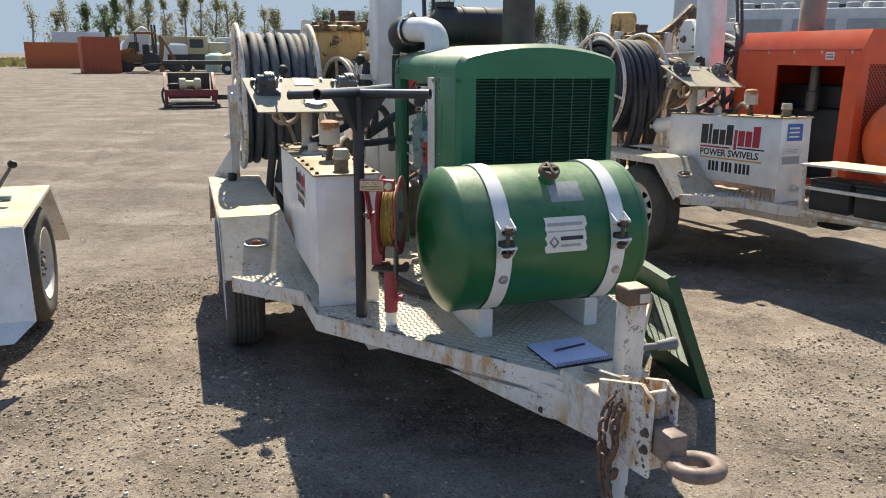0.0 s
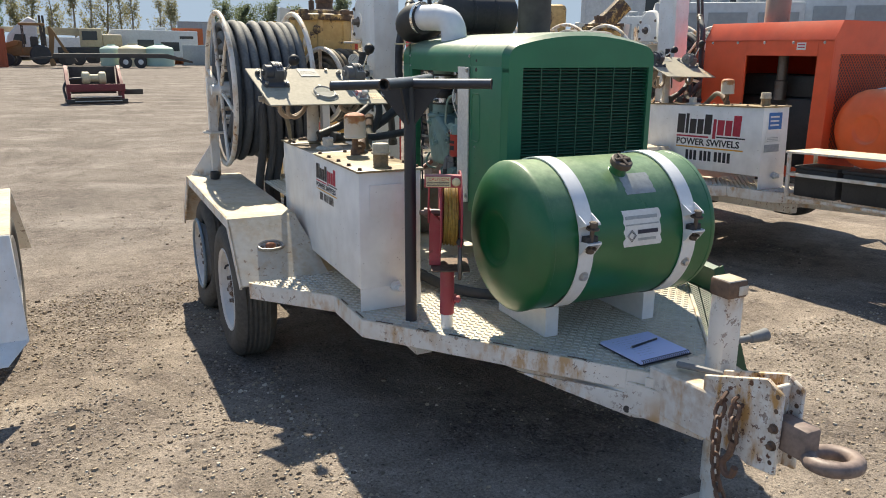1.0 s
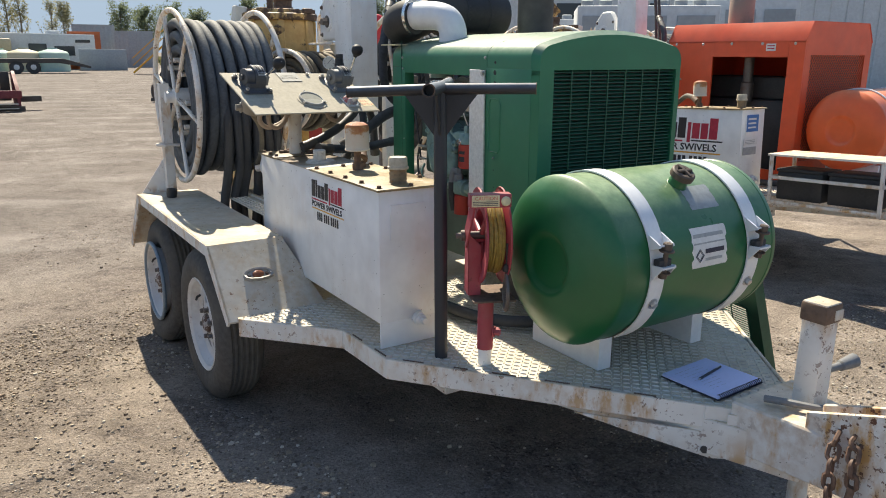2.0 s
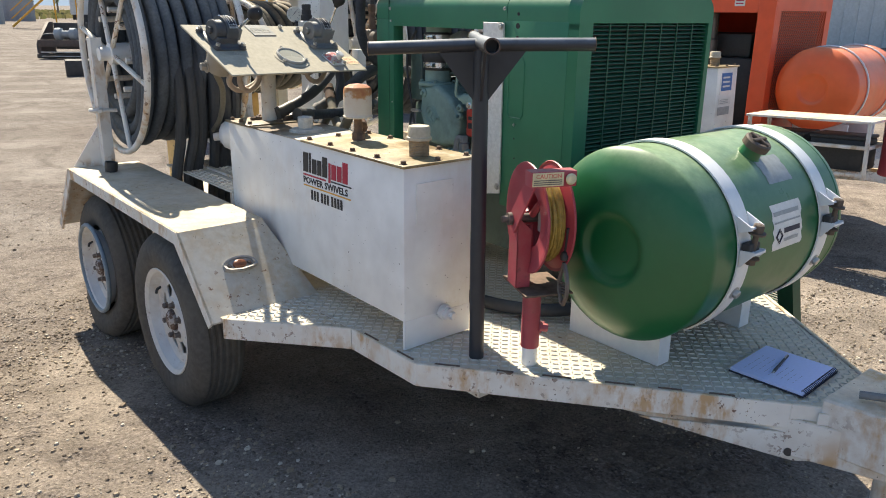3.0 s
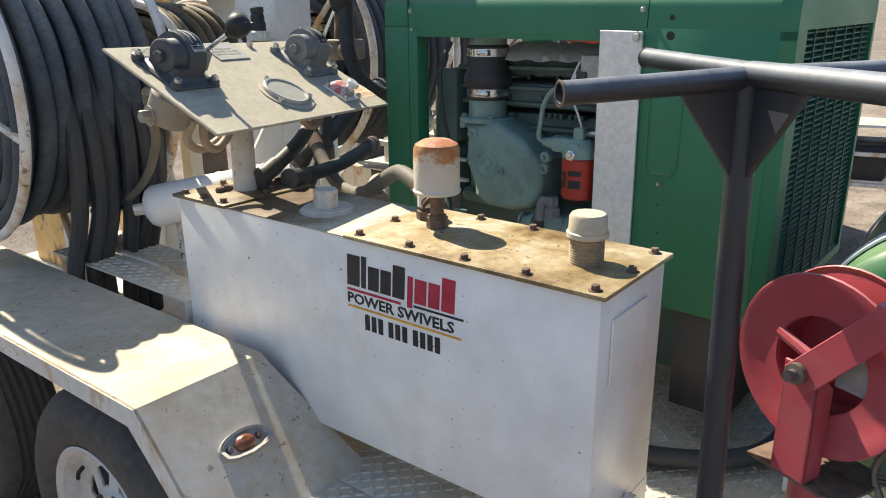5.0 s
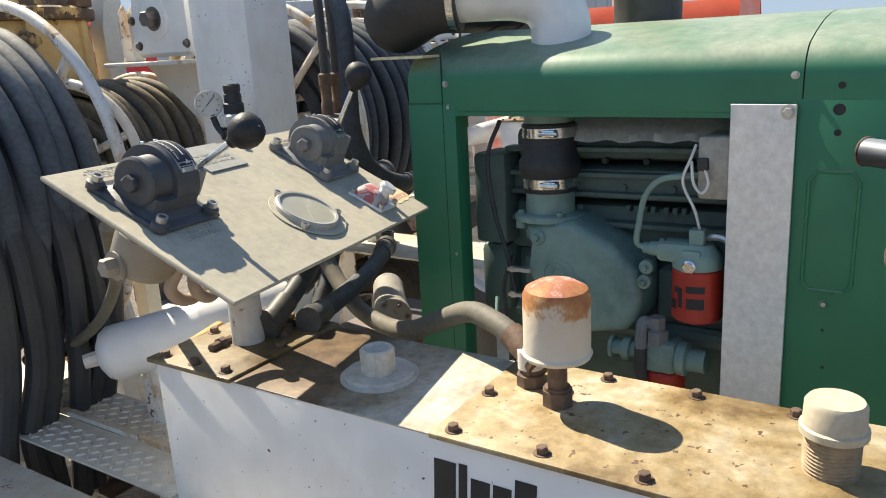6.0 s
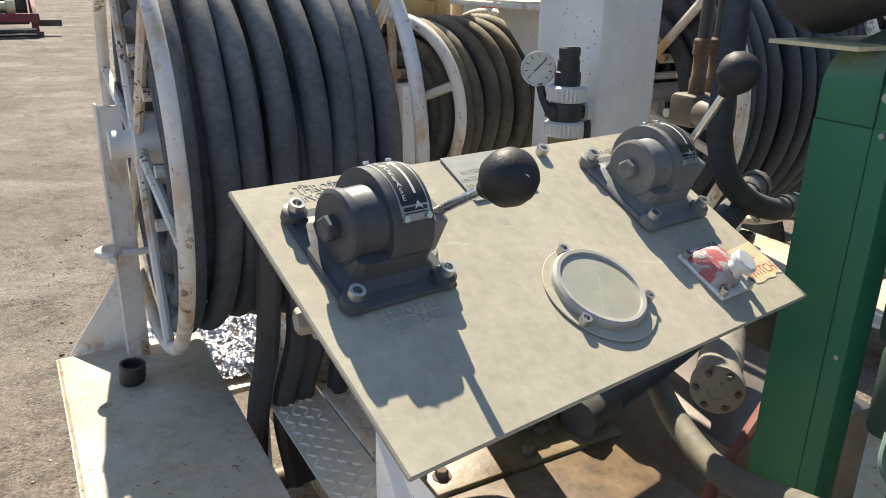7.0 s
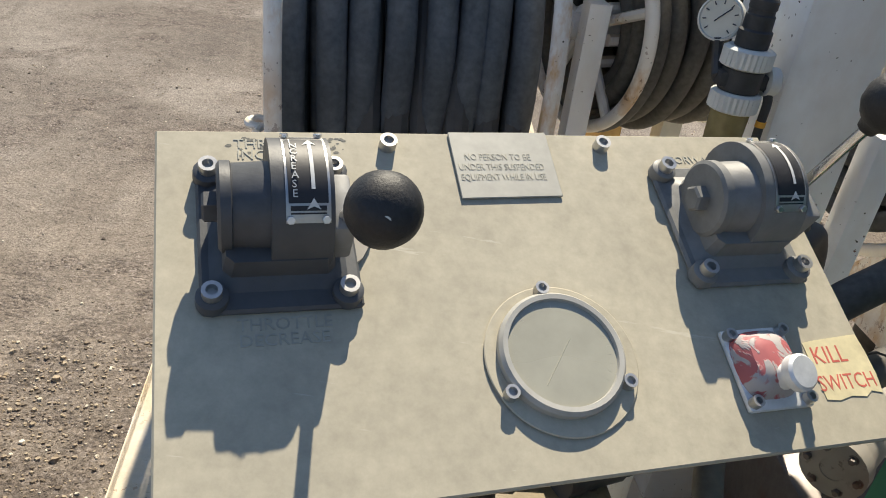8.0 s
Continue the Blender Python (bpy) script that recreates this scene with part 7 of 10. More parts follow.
# ---- hose reels ----
def hose_reel(x0, x1, cy, cz, R, hose_r, mat_hose, label, wraps, r_in, near_hub=True, spokes=6, tube_r=0.017, seed=1, top_dust=None):
    ob = thing("hose_reel", ((x0 + x1) / 2, cy, cz - R), label, "hose reel", "hose reels")
    for x in (x0, x1):
        b = B()
        tube(b, ring_points((x, cy, cz), R, (1, 0, 0), 72), tube_r, 14, closed=True, smooth=0)
        fl = part("flange_ring", b, M_white_rusty, ob, "white pipe flange ring with rust patches")
        for k in range(spokes):
            a = 2 * math.pi * k / spokes + 0.25
            b = B()
            tube(b, [(x, cy + 0.05 * math.cos(a), cz + 0.05 * math.sin(a)), (x, cy + R * math.cos(a), cz + R * math.sin(a))], tube_r * 0.8, 8, smooth=0)
            part("spoke", b, M_white_rusty, fl)
    for k in range(8):
        a = 2 * math.pi * k / 8 + 0.1
        b = B()
        rod(b, (x0, cy + r_in * 0.86 * math.cos(a), cz + r_in * 0.86 * math.sin(a)), (x1, cy + r_in * 0.86 * math.cos(a), cz + r_in * 0.86 * math.sin(a)), 0.014, seg=8)
        part("drum_bar", b, M_white_rusty, ob)
    b = B()
    rod(b, (x0 - 0.06, cy, cz), (x1 + 0.04, cy, cz), 0.032)
    rod(b, (x0 - 0.01, cy, cz), (x0 + 0.10, cy, cz), 0.052)
    tube(b, [(x0 + 0.10, cy, cz), (x0 + 0.16, cy, cz - 0.02), (x0 + 0.18, cy + 0.02, cz - 0.14), (x0 + 0.19, cy + 0.05, cz - r_in * 0.8)], 0.028, 10)
    turned(b, [(0.045, 0), (0.045, 0.08)], (x0 + 0.18, cy + 0.02, cz - 0.19), (0.1, 0.1, 1), 12)
    part("swivel_joint", b, M_white, ob, "white-painted swivel joint")
    rs2 = random.Random(seed)
    for lay, (n, r) in enumerate(wraps):
        room = x1 - x0 - 2 * hose_r - 0.016
        gaps = [1.0 + (rs2.uniform(0.0, 0.35) if lay == len(wraps) - 1 else 0.0) for _ in range(n - 1)]
        run = [sum(gaps[:k]) / sum(gaps) for k in range(n)]
        for k in range(n):
            x = x0 + 0.008 + hose_r + room * run[k]
            rr_ = r + rs2.uniform(-0.008, 0.010)
            b = B()
            pts = ring_points((x, cy, cz), rr_, (1, rs2.uniform(-0.03, 0.03), rs2.uniform(-0.02, 0.02)), 64)
            sag, wob, ph = rs2.uniform(0.0, 0.03), rs2.uniform(0.001, 0.004), rs2.uniform(0, 6)
            pts = [Vector((p.x + wob * math.sin(ph + 4 * i / 10), p.y, p.z - sag * max(0.0, (cz - p.z) / rr_))) for i, p in enumerate(pts)]
            tube(b, pts, hose_r, 14, closed=True, smooth=0)
            part("hose_turn", b, mat_hose, ob)
    return ob


def dusty_top_hose(name, base, dust):
    """Black hose whose upper side is bleached and dusty."""
    n = Nodes(name)
    up = n.math("MULTIPLY", n.up(0.2, 0.9), n.ramp(n.noise(6, 5, 0.6), (0.25, 0.4), (0.65, 1.0)))
    col = n.mix(up, base, dust)
    f = n.noise(80, 4)
    col = n.mix(1.0, col, n.ramp(f, (0.3, 0.8), (0.7, 1.2)), "MULTIPLY")
    col = n.mix(1.0, col, n.ramp(n.noise(9, 5, 0.65), (0.3, 0.75), (0.7, 1.25)), "MULTIPLY")
    n.bump(f, 0.15, 0.002)
    return n.set(col, 0.72, 0.0, **{"Specular IOR Level": 0.3})


M_hose_top = dusty_top_hose("sun_bleached_hose", (0.080, 0.092, 0.107), (0.26, 0.25, 0.22))
M_hose_brown = dusty_top_hose("mud_coated_hose", (0.095, 0.090, 0.080), (0.30, 0.25, 0.17))
M_hose_dark = dusty_top_hose("black_reel_hose", (0.050, 0.056, 0.066), (0.15, 0.15, 0.145))
RY, RZ = 5.32, 1.345
big_reel = common(hose_reel(0.405, 0.885, RY, RZ, 0.475, 0.0275, M_hose_top, "white pipe hose reel wound with thick black hydraulic hose", [(9, 0.27), (9, 0.335), (8, 0.405)], 0.24, seed=3, tube_r=0.0155))
right_reel = common(hose_reel(1.84, 2.42, RY, RZ + 0.02, 0.475, 0.026, M_hose_dark, "white pipe hose reel wound with black hose", [(10, 0.25), (9, 0.325), (9, 0.39)], 0.24, seed=8))
small_reel = common(hose_reel(1.10, 1.50, 5.49, 1.36, 0.245, 0.024, M_hose_brown, "small white hose reel with dusty brown hose", [(7, 0.13), (7, 0.178), (6, 0.222)], 0.11, seed=5, tube_r=0.016, spokes=5))
small_reel.matrix_basis = small_reel.matrix_basis @ Matrix.Rotation(radians(18), 4, "Z")
# reel posts standing on the fender and frame
post = common(thing("reel_post", (0.33, 5.44, 0.78), "white angle post with a rusty gusset carrying the hose reel", "post"))
b = B()
slab(b, [(0.302, 5.405, 0.782), (0.348, 5.405, 0.782), (0.352, 5.415, 1.42), (0.306, 5.415, 1.42)], (0, 0.007, 0), 0.001)
slab(b, [(0.302, 5.405, 0.782), (0.302, 5.465, 0.782), (0.306, 5.475, 1.42), (0.306, 5.415, 1.42)], (-0.006, 0, 0), 0.001)
part("angle_iron", b, M_white_rusty, post)
b = B()
slab(b, [(0.300, 5.47, 0.782), (0.165, 5.49, 0.782), (0.302, 5.475, 0.985)], (0, 0.006, 0), 0.001)
part("gusset", b, M_white_rusty, post, "triangular gusset with rust along its edge")
b = B()
tube(b, [(0.285, 5.35, 1.07), (0.30, 5.39, 1.07), (0.35, 5.395, 1.068), (0.43, 5.385, 1.062)], 0.009, 8)
tube(b, ring_points((0.286, 5.41, 1.072), 0.026, (0, 0, 1), 20), 0.010, 8, closed=True, smooth=0)
part("lock_pin", b, M_white_rusty, post)
post2 = common(thing("reel_post", (1.04, 5.36, 0.45), "white channel post between the hose reels", "post"))
b = B()
box(b, (0.992, 5.29, 0.44), (1.040, 5.35, 1.44), 0.003)
box(b, (0.990, 5.282, 0.44), (1.042, 5.288, 1.44), 0.001)
part("channel", b, M_white, post2)
b = B()
tube(b, [(0.93, 4.98, 0.52), (1.02, 5.28, 1.05)], 0.018, 8, smooth=0)
tube(b, [(0.62, 5.22, 0.60), (0.60, 5.30, 0.95)], 0.014, 8, smooth=0)
part("brace", b, M_white_rusty, post2)
post3 = common(thing("reel_post", (2.46, 5.36, 0.45), "white channel post beside the hose reel", "post"))
b = B()
box(b, (2.45, 5.30, 0.44), (2.50, 5.36, 1.45), 0.003)
part("channel", b, M_white, post3)
# hoses hanging straight from the drum front
hang = common(thing("hanging_hose", (0.72, 4.98, 0.55), "black hydraulic hoses hanging down from the reel front", "hose", "hanging hoses"))
rs3 = random.Random(6)
for k in range(6):
    x = 0.56 + 0.055 * k + rs3.uniform(-0.012, 0.012)
    b = B()
    y0 = 4.912 + rs3.uniform(-0.01, 0.012)
    tube(b, [(x, y0 + 0.075, 1.48), (x, y0 + 0.022, 1.36), (x + 0.004, y0 - 0.006, 1.20), (x + rs3.uniform(-0.02, 0.02), y0 + 0.02, 0.98), (x + rs3.uniform(-0.03, 0.01), y0 + 0.07, 0.78), (x + rs3.uniform(-0.03, 0.03), y0 + 0.10, 0.55)], 0.026, 10)
    part("hose", b, M_hose, hang)
# crumpled silvery sheet added on the floor plate for the glitter under the reel
def foil():
    n = Nodes("crumpled_silvery_sheet")
    n.bump(n.cells(85).outputs["Distance"], 0.8, 0.006)
    return n.set(n.ramp(n.noise(30, 4), (0.3, (0.16, 0.16, 0.18)), (0.7, (0.46, 0.45, 0.48))), 0.3, 1.0)


rf = random.Random(12)
b = B()
rows = []
for j in range(38):
    rows.append([b.verts.new((0.40 + 0.0115 * i + rf.uniform(-0.004, 0.004), 5.70 + 0.0145 * j + rf.uniform(-0.004, 0.004), 0.482 + rf.uniform(-0.010, 0.012) + 0.010 * math.sin(i * 0.5) * math.sin(j * 0.33))) for i in range(40)])
for p, q in zip(rows, rows[1:]):
    for i in range(len(p) - 1):
        b.faces.new((p[i], p[i + 1], q[i + 1], q[i]))
whole("foil_sheet", b, foil(), "crumpled silvery sheet standing in for the glitter under the reel", "foil", base=(0.63, 5.97, 0.476))
# tread steps between fender and tank
for k, (ya, yb) in enumerate(((4.42, 5.19),)):
    step = common(thing("walkway_step", (0.66, 4.8, 0.70), "white diamond-plate walkway step with worn paint", "step", "walkway steps"))
    for x0_, x1_ in ((0.572, 0.690), (0.712, 0.836)):
        b = B()
        slab(b, [(x0_, ya, 0.800), (x1_, ya, 0.800), (x1_, yb, 0.800), (x0_, yb, 0.800)], (0, 0, -0.006))
        lozenges(b, lambda x, y: True, x0_ + 0.004, x1_ - 0.004, ya + 0.004, yb - 0.004, 0.800, 0.0225, 0.0115)
        part("plate", b, M_tread, step)
    b = B()
    slab(b, [(0.692, ya, 0.800), (0.710, ya, 0.800), (0.710, yb, 0.800), (0.692, yb, 0.800)], (0, 0, 0.012))
    slab(b, [(0.572, ya, 0.794), (0.836, ya, 0.794), (0.836, ya, 0.755), (0.572, ya, 0.755)], (0, 0.006, 0))
    part("rib", b, M_white_rusty, step)
    b = B()
    for x in (0.60, 0.82):
        for y in (ya + 0.03, yb - 0.05):
            box(b, (x - 0.012, y, 0.44), (x + 0.012, y + 0.03, 0.795))
    part("leg", b, M_white_rusty, step)

# ---- mast with winch, regulator and gauge ----
mast = common(thing("mast", (1.315, 4.84, 0.44), "tall white square mast with scratches, rising from the trailer", "mast"))
b = B()
box(b, (1.236, 4.735, 0.44), (1.402, 4.955, 2.32), 0.010)
part("column", b, M_white, mast)
b = B()
slab(b, [(1.10, 4.735, 1.12), (1.232, 4.735, 1.30), (1.232, 4.735, 0.60), (1.10, 4.735, 0.60)], (0, 0.012, 0))
part("brace_plate", b, M_white, mast)
winch = common(thing("winch", (1.34, 5.15, 1.62), "white winch gearbox with a bolted cover on the mast", "winch"))
b = B()
slab(b, [(1.300, 5.03, 1.665), (1.300, 5.285, 1.665), (1.300, 5.305, 1.75), (1.300, 5.285, 1.87), (1.300, 5.20, 1.96), (1.300, 5.09, 1.96), (1.300, 5.03, 1.88)], (0.055, 0, 0), 0.012)
wb = part("gearbox", b, M_white, winch)
b = B()
bolt(b, (1.300, 5.18, 1.776), (-1, 0, 0), 0.024, 0.034)
for y, zz in ((5.05, 1.70), (5.265, 1.70), (5.285, 1.775), (5.26, 1.86), (5.06, 1.86)):
    bolt(b, (1.300, y, zz), (-1, 0, 0), 0.009, 0.010)
part("bolt", b, M_dark_steel, wb)
b = B()
turned(b, [(0.060, -0.001), (0.060, 0.004), (0.054, 0.006), (0.0, 0.006)], (1.300, 5.18, 1.776), (-1, 0, 0), 28)
part("cover", b, M_white, wb)
b = B()
slab(b, [(1.27, 4.956, 1.640), (1.50, 4.956, 1.640), (1.50, 5.42, 1.640), (1.27, 5.42, 1.640)], (0, 0, 0.014), 0.003)
part("shelf", b, M_white_rusty, winch)
b = B()
slab(b, [(1.385, 4.957, 1.640), (1.385, 5.36, 1.640), (1.385, 4.957, 1.32)], (0.010, 0, 0))
part("shelf_gusset", b, M_white, winch)
b = B()
rod(b, (1.355, 5.17, 1.80), (1.52, 5.17, 1.80), 0.085, seg=28)
part("drum", b, M_hose_brown, winch)
for y_ in (5.31, 5.36):
    b = B()
    slab(b, [(1.31, y_, 1.655), (1.35, y_, 1.655), (1.35, y_, 1.80), (1.33, y_, 1.83), (1.31, y_, 1.80)], (0, 0.012, 0), 0.003)
    part("side_lug", b, M_white_rusty, winch)
reg = common(thing("air_regulator", (1.103, 4.741, 1.335), "air regulator with a black knob and yellowed bowl", "regulator"))
RP = Vector((1.103, 4.741, 1.335))
b = B()
turned(b, [(0.024, 0.198), (0.0265, 0.201), (0.0265, 0.226), (0.023, 0.229), (0.0225, 0.250), (0.0205, 0.252), (0.0205, 0.258), (0.022, 0.260), (0.022, 0.273), (0.019, 0.277), (0.0, 0.277)], RP, (0, 0, 1), 24)
part("knob", b, M_rubber, reg)
for z0 in (0.167, 0.096):
    b = B()
    turned(b, [(0.034, z0), (0.038, z0 + 0.003), (0.038, z0 + 0.029), (0.034, z0 + 0.033)], RP, (0, 0, 1), 56)
    for v in b.verts:
        off = Vector((v.co.x - RP.x, v.co.y - RP.y, 0))
        if off.length > 0.036 and round(math.atan2(off.y, off.x) / (2 * math.pi / 56)) % 2:
            v.co += off * 0.075
    part("ribbed_collar", b, M_pvc, reg, "ribbed white plastic collar")
b = B()
turned(b, [(0.030, 0.128), (0.033, 0.131), (0.033, 0.164), (0.030, 0.168)], RP, (0, 0, 1), 24)
box(b, RP + Vector((-0.042, -0.016, 0.135)), RP + Vector((0.042, 0.016, 0.160)), 0.005)
part("body", b, M_rubber, reg)
b = B()
turned(b, [(0.018, -0.01), (0.026, 0.0), (0.030, 0.03), (0.032, 0.097)], RP, (0, 0, 1), 24)
part("bowl", b, M_bowl, reg, "yellowed bowl")
b = B()
tube(b, [RP + Vector((0.04, -0.005, 0.145)), RP + Vector((0.052, -0.01, 0.12)), RP + Vector((0.052, -0.012, 0.06)), RP + Vector((0.06, -0.01, -0.08))], 0.0075, 8)
part("outlet_hose", b, M_rubber, reg)
b = B()
turned(b, [(0.0085, 0), (0.0085, 0.010)], RP + Vector((0.052, -0.012, 0.075)), (0, 0, 1), 12)
part("hose_band", b, M_decal_yellow, reg, "yellow hose band")
b = B()
turned(b, [(0.02, 0), (0.024, 0.004), (0.024, 0.02), (0.012, 0.024)], RP + Vector((0.062, 0.0, 0.148)), (-1, 0, 0), 18)
part("wall_fitting", b, M_pvc, reg)
b = B()
gd = Vector((-0.55, -0.80, 0.12)).normalized()
gp = Vector((1.060, 4.785, 1.565))
turned(b, [(0.0, -0.03), (0.033, -0.03), (0.036, -0.026), (0.036, 0.0), (0.033, 0.002), (0.031, -0.002)], gp, gd, 28)
dial = part("gauge_case", b, M_pvc, reg, "small pressure gauge with a pale dial")
b = B()
turned(b, [(0.0, -0.001), (0.0315, -0.001)], gp, gd, 24, cap=False)
part("dial", b, M_dial, dial)
b = B()
dm = frame_of(gd).to_4x4()
dm.translation = gp
for k in range(9):
    a = radians(-45 + 270 * k / 8)
    tube(b, [dm @ Vector((0.022 * math.cos(a), 0.022 * math.sin(a), 0.0003)), dm @ Vector((0.028 * math.cos(a), 0.028 * math.sin(a), 0.0003))], 0.0009, 4, smooth=0)
tube(b, [dm @ Vector((-0.008, -0.006, 0.0008)), dm @ Vector((0.014, 0.018, 0.0008))], 0.001, 4, smooth=0)
part("dial_print", b, M_ink, dial)
b = B()
tube(b, [gp + Vector((0.006, 0, -0.03)), gp + Vector((0.01, -0.01, -0.06)), RP + Vector((-0.04, 0.0, 0.147))], 0.009, 8)
part("fitting", b, M_rubber, reg)

# ---- red pump unit on the ground behind the trailers ----
M_red_bright = plain("bright_red_machine_paint", (0.60, 0.030, 0.045), 0.4, 30, 0.12, 0.05, dust=(0.55, 0.12, 0.11))
QX, QY = 3.17, 8.05
QZ = ground_z(QX, QY)
unit = thing("pump_unit", (QX, QY, QZ), "bright red pump unit with a round motor head on a column", "pump")
b = B()
slab(b, [(QX - 0.12, QY, 1.38), (QX + 0.42, QY, 1.38), (QX + 0.42, QY, 1.46), (QX + 0.34, QY, 1.78), (QX + 0.10, QY, 1.78), (QX + 0.05, QY, 1.72), (QX - 0.16, QY, 1.72), (QX - 0.16, QY, 1.60)], (0, 0.35, 0), 0.012)
body_ = part("housing", b, M_red_bright, unit)
b = B()
box(b, (QX + 0.05, QY + 0.08, QZ - 0.02), (QX + 0.30, QY + 0.30, 1.379), 0.01)
part("pedestal", b, M_dark_steel, unit, "dark steel pedestal")
b = B()
box(b, (QX - 0.19, QY - 0.03, 1.70), (QX + 0.06, QY + 0.30, 1.735), 0.006)
part("top_flange", b, M_red_bright, unit)
b = B()
turned(b, [(0.060, 0.0), (0.095, 0.012), (0.105, 0.03), (0.105, 0.20), (0.09, 0.225), (0.0, 0.23)], (QX - 0.02, QY - 0.02, 1.88), (0.25, 1, 0), 28)
rod(b, (QX - 0.02, QY + 0.05, 1.73), (QX - 0.02, QY + 0.05, 1.80), 0.07, seg=20)
motor_ = part("motor_head", b, M_red_bright, unit, "round red motor head")
b = B()
turned(b, [(0.045, 0), (0.045, 0.02), (0.03, 0.026), (0.0, 0.026)], (QX - 0.026, QY - 0.045, 1.88), (-0.25, -1, 0), 20)
part("cap", b, M_red_bright, motor_)
for k in range(3):
    b = B()
    box(b, (QX - 0.15, QY - 0.012, 1.63 - 0.06 * k), (QX - 0.03, QY + 0.01, 1.655 - 0.06 * k), 0.003)
    part("rib", b, M_red_bright, body_)

# ---- yellow gearbox at the back ----
swivel = common(thing("yellow_gearbox", (1.22, 5.83, 0.46), "worn yellow rotary gearbox, paint flaking to bare oily steel", "gearbox"))
YC = Vector((1.22, 5.83, 0))
b = B()
# lobed casing: a ring of rounded bays between upright ribs
n_, levels = 64, [(1.30, 0.12), (1.42, 0.17), (1.49, 0.225), (1.52, 0.236), (1.66, 0.240), (1.78, 0.236), (1.80, 0.228)]
rows = []
for z_, r_ in levels:
    rows.append([b.verts.new(YC + Vector(((r_ + 0.012 * abs(math.sin(4 * math.pi * k / n_ + 0.5))) * math.cos(2 * math.pi * k / n_), (r_ + 0.012 * abs(math.sin(4 * math.pi * k / n_ + 0.5))) * math.sin(2 * math.pi * k / n_), z_))) for k in range(n_)])
for p, q in zip(rows, rows[1:]):
    for k in range(n_):
        b.faces.new((p[k], p[(k + 1) % n_], q[(k + 1) % n_], q[k]))
b.faces.new(rows[0])
b.faces.new(rows[-1])
body = part("body", b, M_yellow, swivel)
for k in range(8):
    a = 2 * math.pi * k / 8 - 0.25
    b = B()
    box(b, (-0.022, 0.21, 1.48), (0.022, 0.262, 1.80), 0.012, Matrix.Translation(YC) @ Matrix.Rotation(a, 4, "Z"))
    part("rib", b, M_yellow, body)
b = B()
turned(b, [(0.20, 1.795), (0.268, 1.80), (0.272, 1.808), (0.272, 1.835), (0.262, 1.842), (0.19, 1.846), (0.185, 1.868), (0.15, 1.872), (0.0, 1.872)], YC, (0, 0, 1), 40)
flange = part("top_flange", b, M_yellow_burnt, swivel, "dark oily flange ring with bolts")
b = B()
for k in range(14):
    a = 2 * math.pi * k / 14
    bolt(b, YC + Vector((0.242 * math.cos(a), 0.242 * math.sin(a), 1.842)), (0, 0, 1), 0.016, 0.020)
part("bolt", b, M_rust, flange)
b = B()
turned(b, [(0.075, 1.87), (0.068, 1.885), (0.060, 1.89), (0.060, 1.925), (0.066, 1.928), (0.066, 1.955), (0.048, 1.957), (0.048, 1.93), (0.0, 1.93)], YC + Vector((0.05, 0.0, 0)), (0, 0, 1), 32)
part("spindle", b, M_rust, swivel, "rusty brown spindle with a worn collar")
b = B()
rod(b, YC + Vector((-0.08, -0.11, 1.87)), YC + Vector((-0.08, -0.11, 1.93)), 0.02)
rod(b, YC + Vector((-0.08, -0.11, 1.93)), YC + Vector((-0.08, -0.11, 1.955)), 0.012)
part("breather", b, M_yellow_burnt, swivel)
b = B()
turned(b, [(0.036, 0.0), (0.036, 0.010), (0.026, 0.016), (0.026, 0.024), (0.0, 0.024)], YC + Vector((-0.075, -0.235, 1.735)), (-0.3, -0.95, 0), 18)
bolt(b, YC + Vector((-0.082, -0.257, 1.735)), (-0.3, -0.95, 0), 0.012, 0.012)
part("plug", b, M_yellow_burnt, body)
b = B()
turned(b, [(0.085, 0.0), (0.085, 0.004), (0.078, 0.006), (0.0, 0.006)], YC + Vector((-0.03, -0.238, 1.62)), (-0.15, -1, 0), 28)
bmesh.ops.transform(b, matrix=Matrix.Translation((0, 0, 1.62)) @ Matrix.Diagonal((1, 1, 0.55, 1)) @ Matrix.Translation((0, 0, -1.62)), verts=b.verts)
part("cast_oval", b, M_yellow, body)
for k, (dx_, dy_) in enumerate(((0.13, -0.22), (-0.16, -0.18), (0.20, -0.10), (-0.22, 0.0))):
    b = B()
    box(b, YC + Vector((dx_ - 0.03, dy_ - 0.025, 1.838)), YC + Vector((dx_ + 0.03, dy_ + 0.025, 1.872)), 0.006)
    part("lug", b, M_yellow_burnt, flange)
for x_ in (0.98, 1.40):
    b = B()
    box(b, (x_ - 0.035, 5.85, 0.45), (x_ + 0.035, 6.20, 1.42), 0.01)
    part("cradle_post", b, M_yellow, swivel)
b = B()
box(b, (0.96, 5.90, 1.36), (1.44, 6.15, 1.44), 0.01)
part("cradle_beam", b, M_yellow, swivel)
for x_ in (0.945, 1.555):
    arm = common(thing("guide_arm", (x_, 5.78, 0.45), "pale grey steel guide arm with a bent head", "arm", "guide arms"))
    b = B()
    slab(b, [(x_ - 0.035, 5.76, 0.45), (x_ + 0.035, 5.76, 0.45), (x_ + 0.035, 5.76, 1.76), (x_ + 0.055, 5.74, 1.875), (x_ - 0.025, 5.74, 1.885), (x_ - 0.035, 5.76, 1.78)], (0, 0.07, 0), 0.006)
    part("arm", b, M_pvc, arm)

